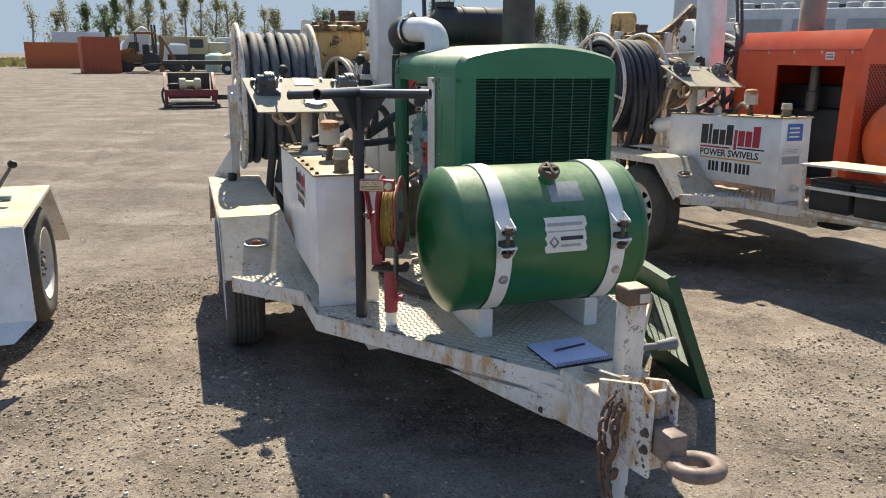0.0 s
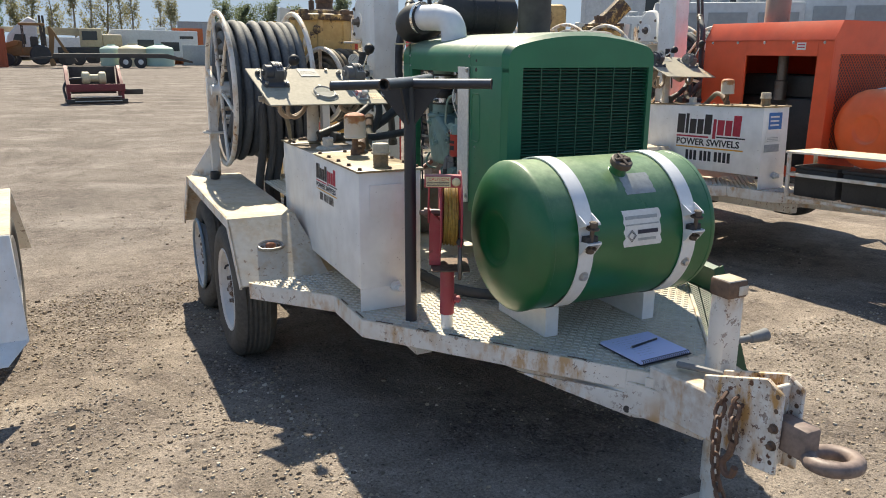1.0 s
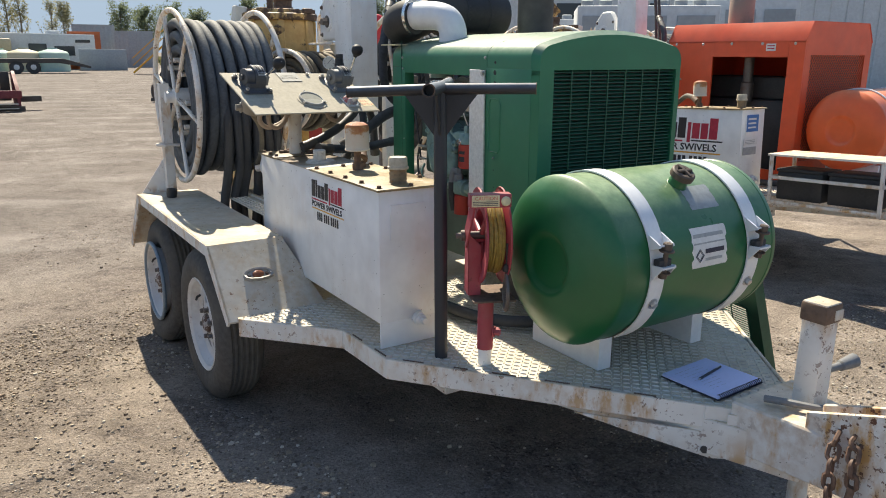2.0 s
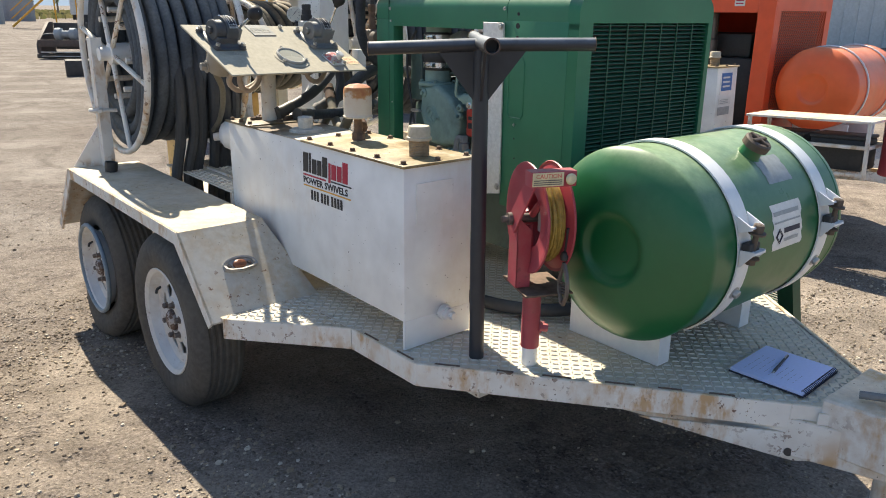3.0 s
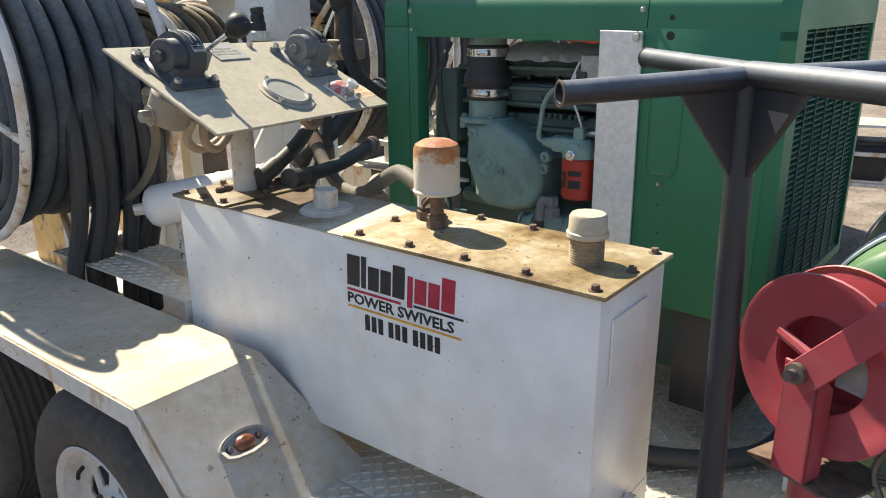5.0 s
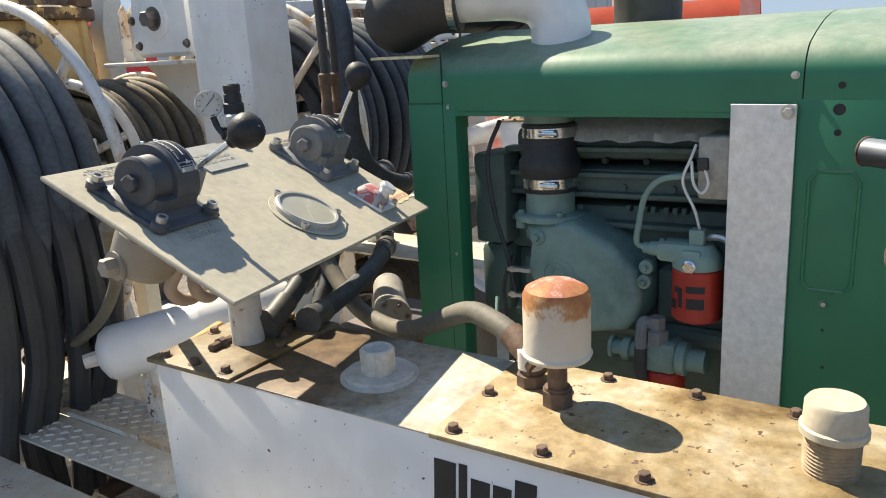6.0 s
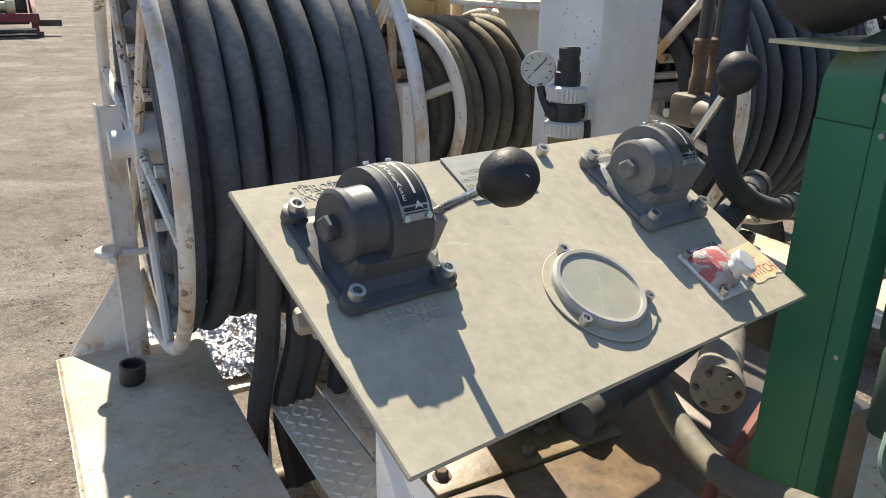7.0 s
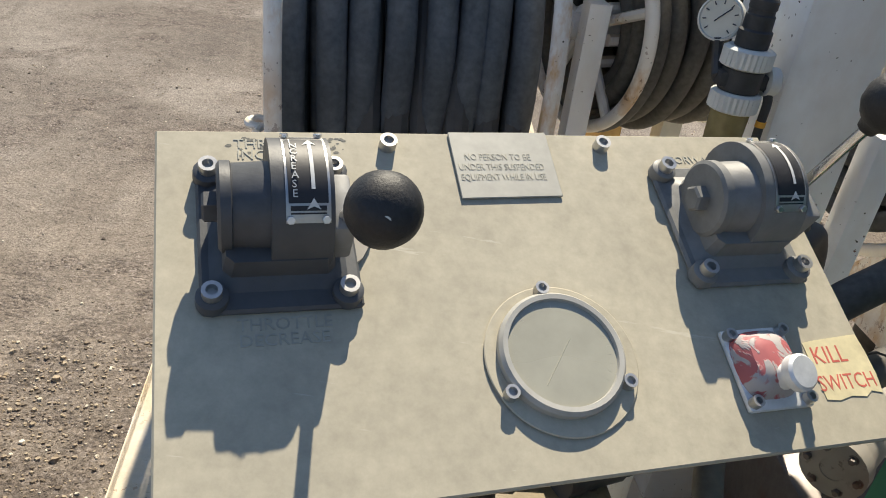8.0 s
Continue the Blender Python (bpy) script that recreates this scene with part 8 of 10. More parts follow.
# ---- white air cylinder and hoses under the panel ----
cyl = common(thing("air_cylinder", (0.90, 4.70, 0.90), "white air receiver cylinder lying behind the tank", "air tank"))
b = B()
ca, cb = Vector((0.735, 4.79, 0.985)), Vector((1.06, 4.55, 1.04))
L = (cb - ca).length
turned(b, [(0.0, -0.035), (0.03, -0.033), (0.055, -0.02), (0.068, 0.0), (0.068, L * 0.5), (0.070, L * 0.5 + 0.004), (0.070, L * 0.5 + 0.012), (0.068, L * 0.5 + 0.016), (0.068, L), (0.05, L + 0.03), (0.0, L + 0.035)], ca, cb - ca, 28)
part("shell", b, M_white, cyl)
b = B()
turned(b, [(0.018, -0.065), (0.020, -0.03)], ca, cb - ca, 8)
part("plug", b, M_white_rusty, cyl)
b = B()
for x in (0.80, 1.05):
    box(b, (x - 0.02, 4.70 - 0.72 * (x - 0.80), 0.44), (x + 0.02, 4.76 - 0.72 * (x - 0.80), 0.96), 0.003)
part("bracket", b, M_white_rusty, cyl)
M_cast_oily = paint("oily_brown_casting", (0.15, 0.125, 0.10), chip=0.6, grime=(0.05, 0.04, 0.03), grime_amount=0.8, rough=0.5, coat=0.0, rust=(0.06, 0.04, 0.03))
M_cast_pale = paint("grey_greasy_casting", (0.30, 0.275, 0.235), chip=0.6, grime=(0.10, 0.08, 0.06), grime_amount=0.8, rough=0.55, coat=0.0, rust=(0.08, 0.06, 0.05))
pump = common(thing("pilot_valve", (0.62, 4.36, 1.24), "dirty white pilot valve with hoses under the panel", "valve"))
b = B()
turned(b, [(0.045, 0), (0.055, 0.02), (0.055, 0.07), (0.042, 0.085), (0.042, 0.11), (0.055, 0.115), (0.055, 0.14)], P(0.13, 0.11, -0.135), PN, 18)
bolt(b, P(0.08, 0.10, -0.12), (-1, 0, 0), 0.016, 0.02)
part("body", b, M_cast_pale, pump)
pump2 = common(thing("pilot_valve", (1.0, 4.3, 1.22), "dirty pilot valve with hoses under the panel", "valve"))
b = B()
turned(b, [(0.040, 0), (0.050, 0.02), (0.050, 0.07), (0.038, 0.085), (0.038, 0.11), (0.050, 0.115), (0.050, 0.14)], P(0.56, 0.10, -0.155), PN, 18)
part("body", b, M_cast_pale, pump2)
M_hose_fit = plain("worn_hose_end", (0.06, 0.058, 0.055), 0.5, 40, 0.3, 0.1, dust=(0.2, 0.17, 0.13))
M_tan_hose = plain("tan_air_hose", (0.36, 0.29, 0.23), 0.6, 50, 0.12, 0.1)
hoses = [
    ("air_hose", "tan air hose looping under the panel", M_tan_hose, 0.011, [P(0.14, 0.16, -0.10), P(0.15, 0.15, -0.165), P(0.20, 0.16, -0.195), P(0.28, 0.15, -0.165), P(0.31, 0.12, -0.10)]),
    ("air_hose", "tan air hose looping under the panel", M_tan_hose, 0.011, [P(0.18, 0.15, -0.10), P(0.19, 0.17, -0.165), P(0.23, 0.18, -0.185), P(0.28, 0.16, -0.15), P(0.29, 0.11, -0.10)]),
    ("air_hose", "pale air hose looping under the panel", M_tan_hose, 0.010, [P(0.46, 0.20, -0.02), P(0.45, 0.24, -0.09), P(0.51, 0.25, -0.115), P(0.57, 0.21, -0.07), P(0.57, 0.16, -0.03)]),
    ("air_hose", "yellowed hose hanging behind the panel", M_hose_dusty, 0.014, [P(0.14, 0.10, -0.10), (0.66, 4.60, 1.34), (0.80, 4.86, 1.29), (0.845, 4.95, 1.20), (0.832, 4.97, 1.11), (0.775, 4.98, 1.03), (0.705, 4.98, 0.98), (0.64, 4.98, 0.985)]),
    ("hydraulic_hose", "black rubber hose bending under the panel", M_hose, 0.021, [(0.72, 4.24, 1.165), (0.80, 4.26, 1.195), (0.90, 4.30, 1.235), (1.00, 4.36, 1.29), (1.08, 4.42, 1.34), (1.16, 4.50, 1.33), (1.22, 4.56, 1.24), (1.24, 4.58, 1.10)]),
    ("hydraulic_hose", "black rubber hose looping beside the far valve", M_hose_dark, 0.023, [(1.36, 4.62, 1.88), (1.28, 4.50, 1.78), (1.236, 4.45, 1.66), (1.232, 4.45, 1.56), (1.236, 4.45, 1.475), (1.272, 4.45, 1.395), (1.335, 4.45, 1.345), (1.42, 4.46, 1.315), (1.52, 4.50, 1.30)]),
    ("air_hose", "yellowed hose drooping from the pilot valve towards the reel", M_hose_dusty, 0.0125, [(0.445, 4.31, 1.40), (0.50, 4.40, 1.32), (0.585, 4.55, 1.235), (0.640, 4.72, 1.12), (0.665, 4.88, 1.03), (0.655, 4.99, 0.985), (0.62, 5.08, 0.955)]),
    ("hydraulic_hose", "black rubber hose lying low across the rear lid", M_hose_dark, 0.0215, [(0.79, 4.20, 1.150), (0.86, 4.23, 1.144), (0.95, 4.27, 1.138), (1.08, 4.32, 1.140), (1.20, 4.37, 1.150), (1.29, 4.42, 1.155)]),
    ("hydraulic_hose", "black rubber hose running low behind the panel", M_hose_dark, 0.027, [(1.02, 4.45, 1.15), (1.12, 4.42, 1.22), (1.22, 4.43, 1.285), (1.34, 4.48, 1.32), (1.46, 4.55, 1.33)]),
    ("hydraulic_hose", "black rubber hose running low behind the panel", M_hose, 0.020, [(0.98, 4.38, 1.08), (1.05, 4.40, 1.16), (1.10, 4.42, 1.26), (1.10, 4.46, 1.36)]),
    ("hydraulic_hose", "dusty grey suction hose bending into a hex fitting", M_hose_dusty, 0.0195, [(0.768, 3.700, 1.168), (0.784, 3.737, 1.186), (0.802, 3.785, 1.198), (0.828, 3.850, 1.198), (0.862, 3.940, 1.158), (0.898, 4.035, 1.112), (0.935, 4.13, 1.092), (0.975, 4.24, 1.10), (1.01, 4.33, 1.14), (1.04, 4.42, 1.22)]),
    ("hydraulic_hose", "black rubber hose dropping beside the mast", M_hose, 0.014, [(1.50, 4.86, 2.30), (1.49, 4.80, 2.10), (1.50, 4.78, 1.80), (1.50, 4.78, 1.50)]),
    ("hydraulic_hose", "black rubber hose dropping beside the mast", M_hose, 0.014, [(1.58, 4.88, 2.30), (1.56, 4.82, 2.10), (1.57, 4.80, 1.80), (1.57, 4.80, 1.50)]),
    ("drain_hose", "black hose coiled on the deck under the engine", M_hose, 0.024, [(0.95, 3.45, 0.56), (1.02, 3.20, 0.545), (1.15, 3.02, 0.55), (1.35, 2.98, 0.56), (1.55, 3.05, 0.58)]),
]
for name, label, mat_, r, pts in hoses:
    ob = common(thing(name, tuple(min((Vector(p) for p in pts), key=lambda q: q.z)), label, "hose", "loose hoses"))
    b = B()
    tube(b, pts, r, 12)
    part("hose", b, mat_, ob)
    if r > 0.019:
        for a, c in ((pts[0], pts[1]), (pts[-1], pts[-2])):
            b = B()
            a, c = Vector(a), Vector(c)
            d = (c - a).normalized()
            turned(b, [(r * 1.3, -0.035), (r * 1.3, -0.008), (r * 1.15, -0.007), (r * 1.15, 0.05)], a, d, 12)
            part("end_fitting", b, M_rust if "dusty" in label else M_hose_fit, ob)
# rusty sleeves and the valve block at the foot of the two mast hoses
manifold = common(thing("valve_block", (1.54, 4.80, 1.30), "greasy valve block with rusty hose sleeves beside the mast", "valve"))
for x_, y_ in ((1.50, 4.78), (1.57, 4.80)):
    b = B()
    turned(b, [(0.017, 0.0), (0.019, 0.004), (0.019, 0.040), (0.0165, 0.044), (0.0165, 0.09), (0.020, 0.094), (0.020, 0.125), (0.016, 0.13)], (x_, y_, 1.495), (0, 0, 1), 16)
    part("sleeve", b, M_rust, manifold, "rusty crimped hose sleeve")
b = B()
box(b, (1.465, 4.75, 1.425), (1.61, 4.83, 1.50), 0.012)
turned(b, [(0.03, 0), (0.034, 0.01), (0.034, 0.05), (0.02, 0.055)], (1.49, 4.75, 1.46), (0, -1, 0), 16)
part("body", b, M_cast_oily, manifold)
b = B()
box(b, (1.40, 4.76, 0.46), (1.45, 4.82, 1.40), 0.004)
part("stem", b, M_white, manifold)
# loose pipe fittings on the rear lid
for k, (x_, y_, a) in enumerate(((0.735, 4.225, 30), (0.765, 4.25, -20), (0.72, 4.29, 70), (0.625, 4.29, 10))):
    fit_ = thing("pipe_fitting", (x_, y_, TZ1 + 0.009), "loose rusty brass pipe fitting lying on the lid", "fitting", "loose fittings")
    b = B()
    d = Vector((math.cos(radians(a)), math.sin(radians(a)), 0.0))
    o_ = Vector((x_, y_, TZ1 + 0.0215))
    turned(b, [(0.006, -0.03), (0.009, -0.028), (0.009, -0.008), (0.0125, -0.007), (0.0125, 0.008), (0.008, 0.009), (0.008, 0.026), (0.005, 0.027)], o_, d, 8)
    part("body", b, M_rust, fit_)
# riser beside the breather
b = B()
riser = thing("pipe_fitting", (0.757, 3.690, TZ1 + 0.009), "white and rusty pipe fitting on the tank lid", "fitting")
turned(b, [(0.024, 0), (0.024, 0.018), (0.019, 0.02), (0.019, 0.05)], (0.757, 3.690, TZ1 + 0.009), (0, 0, 1), 8)
part("nipple", b, M_rust, riser)
b = B()
turned(b, [(0.021, 0.028), (0.021, 0.058), (0.0, 0.062)], (0.757, 3.690, TZ1 + 0.009), (0, 0, 1), 16)
part("cap", b, M_white_dusty, riser)
# gear pump with round cover seen behind the pillar
gp_ = thing("hydraulic_pump", (1.40, 4.45, 0.75), "oily brown hydraulic pump with a round bolted cover", "pump")
b = B()
turned(b, [(0.048, -0.30), (0.048, -0.05), (0.054, -0.03), (0.054, 0.0), (0.020, 0.003), (0.020, 0.001), (0.0, 0.001)], (1.30, 4.42, 0.955), (-0.75, -0.65, 0), 24)
part("cover", b, M_cast_pale, gp_, "greasy round pump cover")
b = B()
for k in range(6):
    a = k * math.pi / 3
    m4 = frame_of((-0.75, -0.65, 0))
    bolt(b, Vector((1.30, 4.42, 0.955)) + m4 @ Vector((0.040 * math.cos(a), 0.040 * math.sin(a), 0.0)), (-0.75, -0.65, 0), 0.006, 0.009)
part("bolt", b, M_dark_steel, gp_)
b = B()
box(b, (1.30, 4.35, 0.55), (1.75, 4.75, 0.85), 0.02)
part("mount", b, M_dark_steel, gp_)
red_pipe = thing("red_pipe", (1.08, 4.24, 0.80), "dull red steel pipe behind the enclosure pillar", "pipe")
b = B()
tube(b, [(1.08, 4.24, 0.80), (1.17, 4.28, 0.865), (1.29, 4.32, 0.92), (1.41, 4.36, 0.98)], 0.013, 10)
part("pipe", b, plain("brown_red_pipe", (0.19, 0.055, 0.04), 0.55, 40, 0.2, 0.1, dust=(0.22, 0.12, 0.09)), red_pipe)
wood = thing("wood_stick", (0.62, 4.42, TZ1), "thin raw wooden slat resting behind the tank lid", "wood")
b = B()
box(b, (-0.10, -0.008, 0), (0.10, 0.008, 0.018), 0.002, Matrix.Translation((0.64, 4.395, 1.105)) @ Matrix.Rotation(radians(20), 4, "Z"))
part("slat", b, M_wood, wood)


# ---- straw and grit lying on the fender and deck ----
def debris(name, label, spots, count, seed):
    rd = random.Random(seed)
    b = B()
    for k in range(count):
        x0, x1, y0, y1, z_ = rd.choice(spots)
        x, y, a = rd.uniform(x0, x1), rd.uniform(y0, y1), rd.uniform(0, math.pi)
        L_, w_ = rd.choice((0.004, 0.005, 0.007, 0.011, 0.020)) * rd.uniform(0.6, 1.2), rd.uniform(0.0012, 0.0024)
        m = Matrix.Translation((x, y, z_)) @ Matrix.Rotation(a, 4, "Z")
        box(b, (-L_ / 2, -w_ / 2, 0), (L_ / 2, w_ / 2, 0.0018), 0, m)
    ob = whole(name, b, M_straw_bits, label, "debris", kind="stuff")
    return ob


M_straw_bits = plain("brown_straw", (0.30, 0.20, 0.10), 0.85, 20, 0.3, 0.1)
debris("straw", "dry brown straw and grit scattered on fender and step", [(0.20, 0.50, 4.06, 5.2, 0.7735), (0.20, 0.50, 4.06, 4.6, 0.7735)], 170, 4)
# ---- the rear unit sits slightly turned on the trailer ----
def seated(names, m):
    for ob in [o for o in scene.objects if o.parent is None and o.name.split(".")[0] in names]:
        ob.matrix_basis = m @ ob.matrix_basis


def about(c, m):
    return Matrix.Translation(c) @ m @ Matrix.Translation(-Vector(c))


turned_unit = Matrix.Translation((0.0249, 0.0132, -0.0052)) @ about((0.68, 4.12, 1.38), Matrix.Rotation(radians(3.06), 4, Vector((-0.342, 0.364, -0.866))))
seated({"control_console", "control_valve", "panel_gauge", "kill_switch", "pilot_valve"}, about((1.05, 4.07, 1.33), Matrix.Scale(1.015, 4)) @ turned_unit)
seated({"air_hose", "hydraulic_hose", "pipe_fitting", "air_regulator", "hydraulic_pump", "red_pipe", "wood_stick", "valve_block"}, turned_unit)
seated({"diesel_engine", "fuel_filter", "engine_cable"}, Matrix.Translation((-0.012, 0.0, 0.0)) @ turned_unit)
seated({"engine_enclosure", "aluminium_strip", "exhaust_stack", "air_cleaner", "intake_duct"}, about((1.18, 3.05, 0.5), Matrix.Rotation(radians(-1.6), 4, "Z")))
seated({"breather_filter"}, Matrix.Translation((0.022, 0.022, 0.0)))
seated({"filler_cap"}, Matrix.Translation((0.004, 0.007, 0.0)))
seated({"tank_plug"}, Matrix.Translation((0.013, 0.015, 0.0)))
post.matrix_basis = Matrix.Translation((0.035, -0.02, 0.0)) @ post.matrix_basis
post2.matrix_basis = Matrix.Translation((0.075, 0.01, 0.0)) @ post2.matrix_basis

# ---- trailer 2: the neighbouring unit, nose slightly up ----
T2 = Matrix.Translation((3.395, 5.838, 0.035)) @ Matrix.Rotation(radians(3), 4, "Z") @ Matrix.Rotation(radians(-2.2), 4, "X") @ Matrix.Translation((0, -4.85, 0))
TWIN = {}
for ob in COMMON:
    TWIN[ob] = copy_thing(ob, T2 @ ob.matrix_basis)
bpy.context.view_layer.update()


# the neighbour's reel carries clean black hose, and its tank a larger decal
for c in TWIN[big_reel].children_recursive:
    if c.name.startswith("hose_turn"):
        c.material_slots[0].link = "OBJECT"
        c.material_slots[0].material = M_hose_dark
tank2 = TWIN[oil_tank]
BASE[tank2] = BASE[oil_tank]
for c in list(tank2.children):
    if c.name.split(".")[0] in ("logo_bar", "red_rule", "black_rule", "lettering", "amber_rule", "number_bar"):
        bpy.data.objects.remove(c)
D2, K2, Z2 = 3.97, 2.15, 0.675


def big_bars(name, items, material):
    bars(name, [(a * K2, w * K2, Z2 + (zz - 0.905) * K2, h * K2, s * K2) for a, w, zz, h, s in items], material, tank2, D2, 0.0)


big_bars("logo_bar", [(0.000, 0.037, 1.006, 0.071, 0.004), (0.042, 0.014, 1.006, 0.073, 0.004), (0.062, 0.031, 1.006, 0.054, 0.003), (0.098, 0.029, 1.006, 0.054, 0.003), (0.132, 0.033, 1.006, 0.072, 0.004)], M_decal_black)
big_bars("logo_bar", [(0.172, 0.014, 0.992, 0.070, 0.004), (0.192, 0.031, 1.006, 0.054, 0.003), (0.228, 0.029, 1.006, 0.054, 0.003), (0.262, 0.033, 1.006, 0.072, 0.004)], M_decal_red)
big_bars("red_rule", [(0.0, 0.155, 0.993, 0.006, 0.0)], M_decal_red)
big_bars("black_rule", [(0.19, 0.128, 0.996, 0.005, 0.0)], M_decal_black)
lettering("lettering", "POWER SWIVELS", 0.0335 * K2, side_m(D2 + 0.002, Z2 + 0.060 * K2), M_decal_black, tank2, stretch=1.17, bold=0.022)
big_bars("amber_rule", [(0.0, 0.312, 0.954, 0.005, 0.0)], M_decal_yellow)
big_bars("number_bar", [(0.050 + 0.0195 * k, 0.0135, 0.909, 0.036, 0.0) for k in (0, 1, 2, 3.5, 4.5, 5.5, 7, 8, 9, 10)], M_decal_black)


def settle(bm, m):
    bmesh.ops.transform(bm, matrix=m, verts=bm.verts)


R2 = Matrix.Translation((4.64, 4.18, 0.62)) @ Matrix.Rotation(radians(2), 4, "Z")
red = thing("engine_enclosure", R2 @ Vector((0.45, 0.6, 0.0)), "orange-red sheet-metal engine enclosure with an open side and mesh front", "engine enclosure")
WD, LN, HS, HT = 0.95, 1.24, 1.075, 1.215
b = B()
sec = [(0, 0), (0, HS), (0.075, HT), (WD - 0.075, HT), (WD, HS), (WD, 0)]
# side with the opening: posts, sill and band
slab(b, [(0, 0.0, 0), (0, 0.13, 0), (0, 0.13, HS), (0, 0.0, HS)], (0.02, 0, 0), 0.002)
slab(b, [(0, 0.79, 0), (0, LN, 0), (0, LN, HS), (0, 0.79, HS)], (0.02, 0, 0), 0.002)
slab(b, [(0, 0.13, 0.955), (0, 0.79, 0.955), (0, 0.79, HS), (0, 0.13, HS)], (0.02, 0, 0))
slab(b, [(0, 0.13, 0), (0, 0.79, 0), (0, 0.79, 0.10), (0, 0.13, 0.10)], (0.02, 0, 0))
settle(b, R2)
part("side", b, M_orange, red)
b = B()
for ya, yb in ((-0.004, LN + 0.004),):
    vs = [[b.verts.new((x, y, z)) for x, z in sec[1:5]] for y in (ya, yb)]
    ws = [[b.verts.new((x, y, z - 0.012)) for x, z in sec[1:5]] for y in (ya, yb)]
    for k in range(3):
        b.faces.new((vs[0][k], vs[1][k], vs[1][k + 1], vs[0][k + 1]))
        b.faces.new((ws[0][k], ws[1][k], ws[1][k + 1], ws[0][k + 1]))
        for s in (0, 1):
            b.faces.new((vs[s][k], vs[s][k + 1], ws[s][k + 1], ws[s][k]))
    for k in (0, 3):
        b.faces.new((vs[0][k], vs[1][k], ws[1][k], ws[0][k]))
settle(b, R2)
part("roof", b, M_orange, red)
b = B()
slab(b, [(WD - 0.02, 0, 0), (WD - 0.02, LN, 0), (WD - 0.02, LN, HS), (WD - 0.02, 0, HS)], (0.02, 0, 0))
settle(b, R2)
part("far_side", b, M_orange, red)
b = B()
for y0, t_ in ((LN - 0.015, 0.015),):
    slab(b, [(x, y0, z) for x, z in sec], (0, t_, 0))
settle(b, R2)
part("rear_wall", b, M_orange, red)
# front wall as a frame round the expanded mesh
b = B()
MX0, MX1, MZ0, MZ1 = 0.09, 0.86, 0.18, 0.97
slab(b, [(0.02, 0, 0), (MX0, 0, 0), (MX0, 0, HS), (0.02, 0, HS)], (0, 0.015, 0))
slab(b, [(MX1, 0, 0), (WD - 0.02, 0, 0), (WD - 0.02, 0, HS), (MX1, 0, HS)], (0, 0.015, 0))
slab(b, [(MX0, 0, 0), (MX1, 0, 0), (MX1, 0, MZ0), (MX0, 0, MZ0)], (0, 0.015, 0))
slab(b, [(MX0, 0, MZ1), (MX1, 0, MZ1), (MX1, 0, HS), (MX0, 0, HS)], (0, 0.015, 0))
slab(b, [(0.0, 0, HS), (WD, 0, HS), (WD - 0.075, 0, HT - 0.012), (0.075, 0, HT - 0.012)], (0, 0.015, 0))
settle(b, R2)
fw = part("front_wall", b, M_orange, red)
b = B()
nx, nz = 24, 20
dx, dz = (MX1 - MX0) / nx, (MZ1 - MZ0) / nz
for i in range(nx):
    for j in range(nz):
        x, z_ = MX0 + (i + 0.5) * dx, MZ0 + (j + 0.5) * dz
        for sx, sz in ((1, 1), (1, -1)):
            slab(b, [(x - dx / 2 * sx, 0.006, z_ - dz / 2 * sz - 0.004), (x + dx / 2 * sx, 0.006, z_ + dz / 2 * sz - 0.004), (x + dx / 2 * sx, 0.006, z_ + dz / 2 * sz + 0.004), (x - dx / 2 * sx, 0.006, z_ - dz / 2 * sz + 0.004)], (0, 0.003, 0))
settle(b, R2)
mesh_ = part("mesh_screen", b, M_orange, fw, "orange expanded metal mesh")
tagged(mesh_, kind="stuff")
b = B()
box(b, (0.05, 0.06, 0.0), (WD - 0.05, 0.12, 1.0))
settle(b, R2)
part("radiator", b, M_black_matt, red)
b = B()
box(b, (0.25, 0.25, 0.0), (0.75, 1.1, 0.62), 0.03)
box(b, (0.30, 0.30, 0.62), (0.65, 1.05, 0.80), 0.02)
settle(b, R2)
# block and pipe coloured dark in place of the bay's own dimness
eng2 = thing("diesel_engine", R2 @ Vector((0.5, 0.7, 0.0)), "diesel engine in the orange enclosure, coloured black for the dim bay", "engine")
part("block", b, M_rubber, eng2)
b = B()
turned(b, [(0.05, 0.6), (0.05, 0.75), (0.04, 0.76), (0.04, 0.95)], (0.2, 0.58, 0.0), (0, 0, 1), 16)
settle(b, R2)
part("intake_pipe", b, M_dark_steel, eng2)
b = B()
slab(b, [(-0.001, 0.235, 1.0), (-0.001, 0.315, 1.0), (-0.001, 0.315, 1.055), (-0.001, 0.235, 1.055)], (-0.0015, 0, 0))
settle(b, R2)
st = part("sticker", b, M_decal_white, red, "white sticker with red print bars")
b = B()
for z_ in (1.035, 1.015):
    slab(b, [(-0.003, 0.245, z_), (-0.003, 0.305, z_), (-0.003, 0.305, z_ + 0.008), (-0.003, 0.245, z_ + 0.008)], (-0.0006, 0, 0))
settle(b, R2)
part("print_bars", b, M_decal_red, st)
for k in range(5):
    b = B()
    bolt(b, R2 @ Vector((0, 0.08 + 0.27 * k, HS - 0.02)), (-1, 0, 0), 0.008, 0.006)
    part("screw", b, M_steel, red)
stack2 = thing("exhaust_stack", R2 @ Vector((0.26, 0.74, HT)), "pinkish scorched exhaust guard on the orange roof", "exhaust")
b = B()
turned(b, [(0.098, -0.02), (0.098, 0.24), (0.088, 0.255), (0.06, 0.26), (0.05, 0.27), (0.05, 0.34)], R2 @ Vector((0.26, 0.74, HT)), (0, 0, 1), 20)
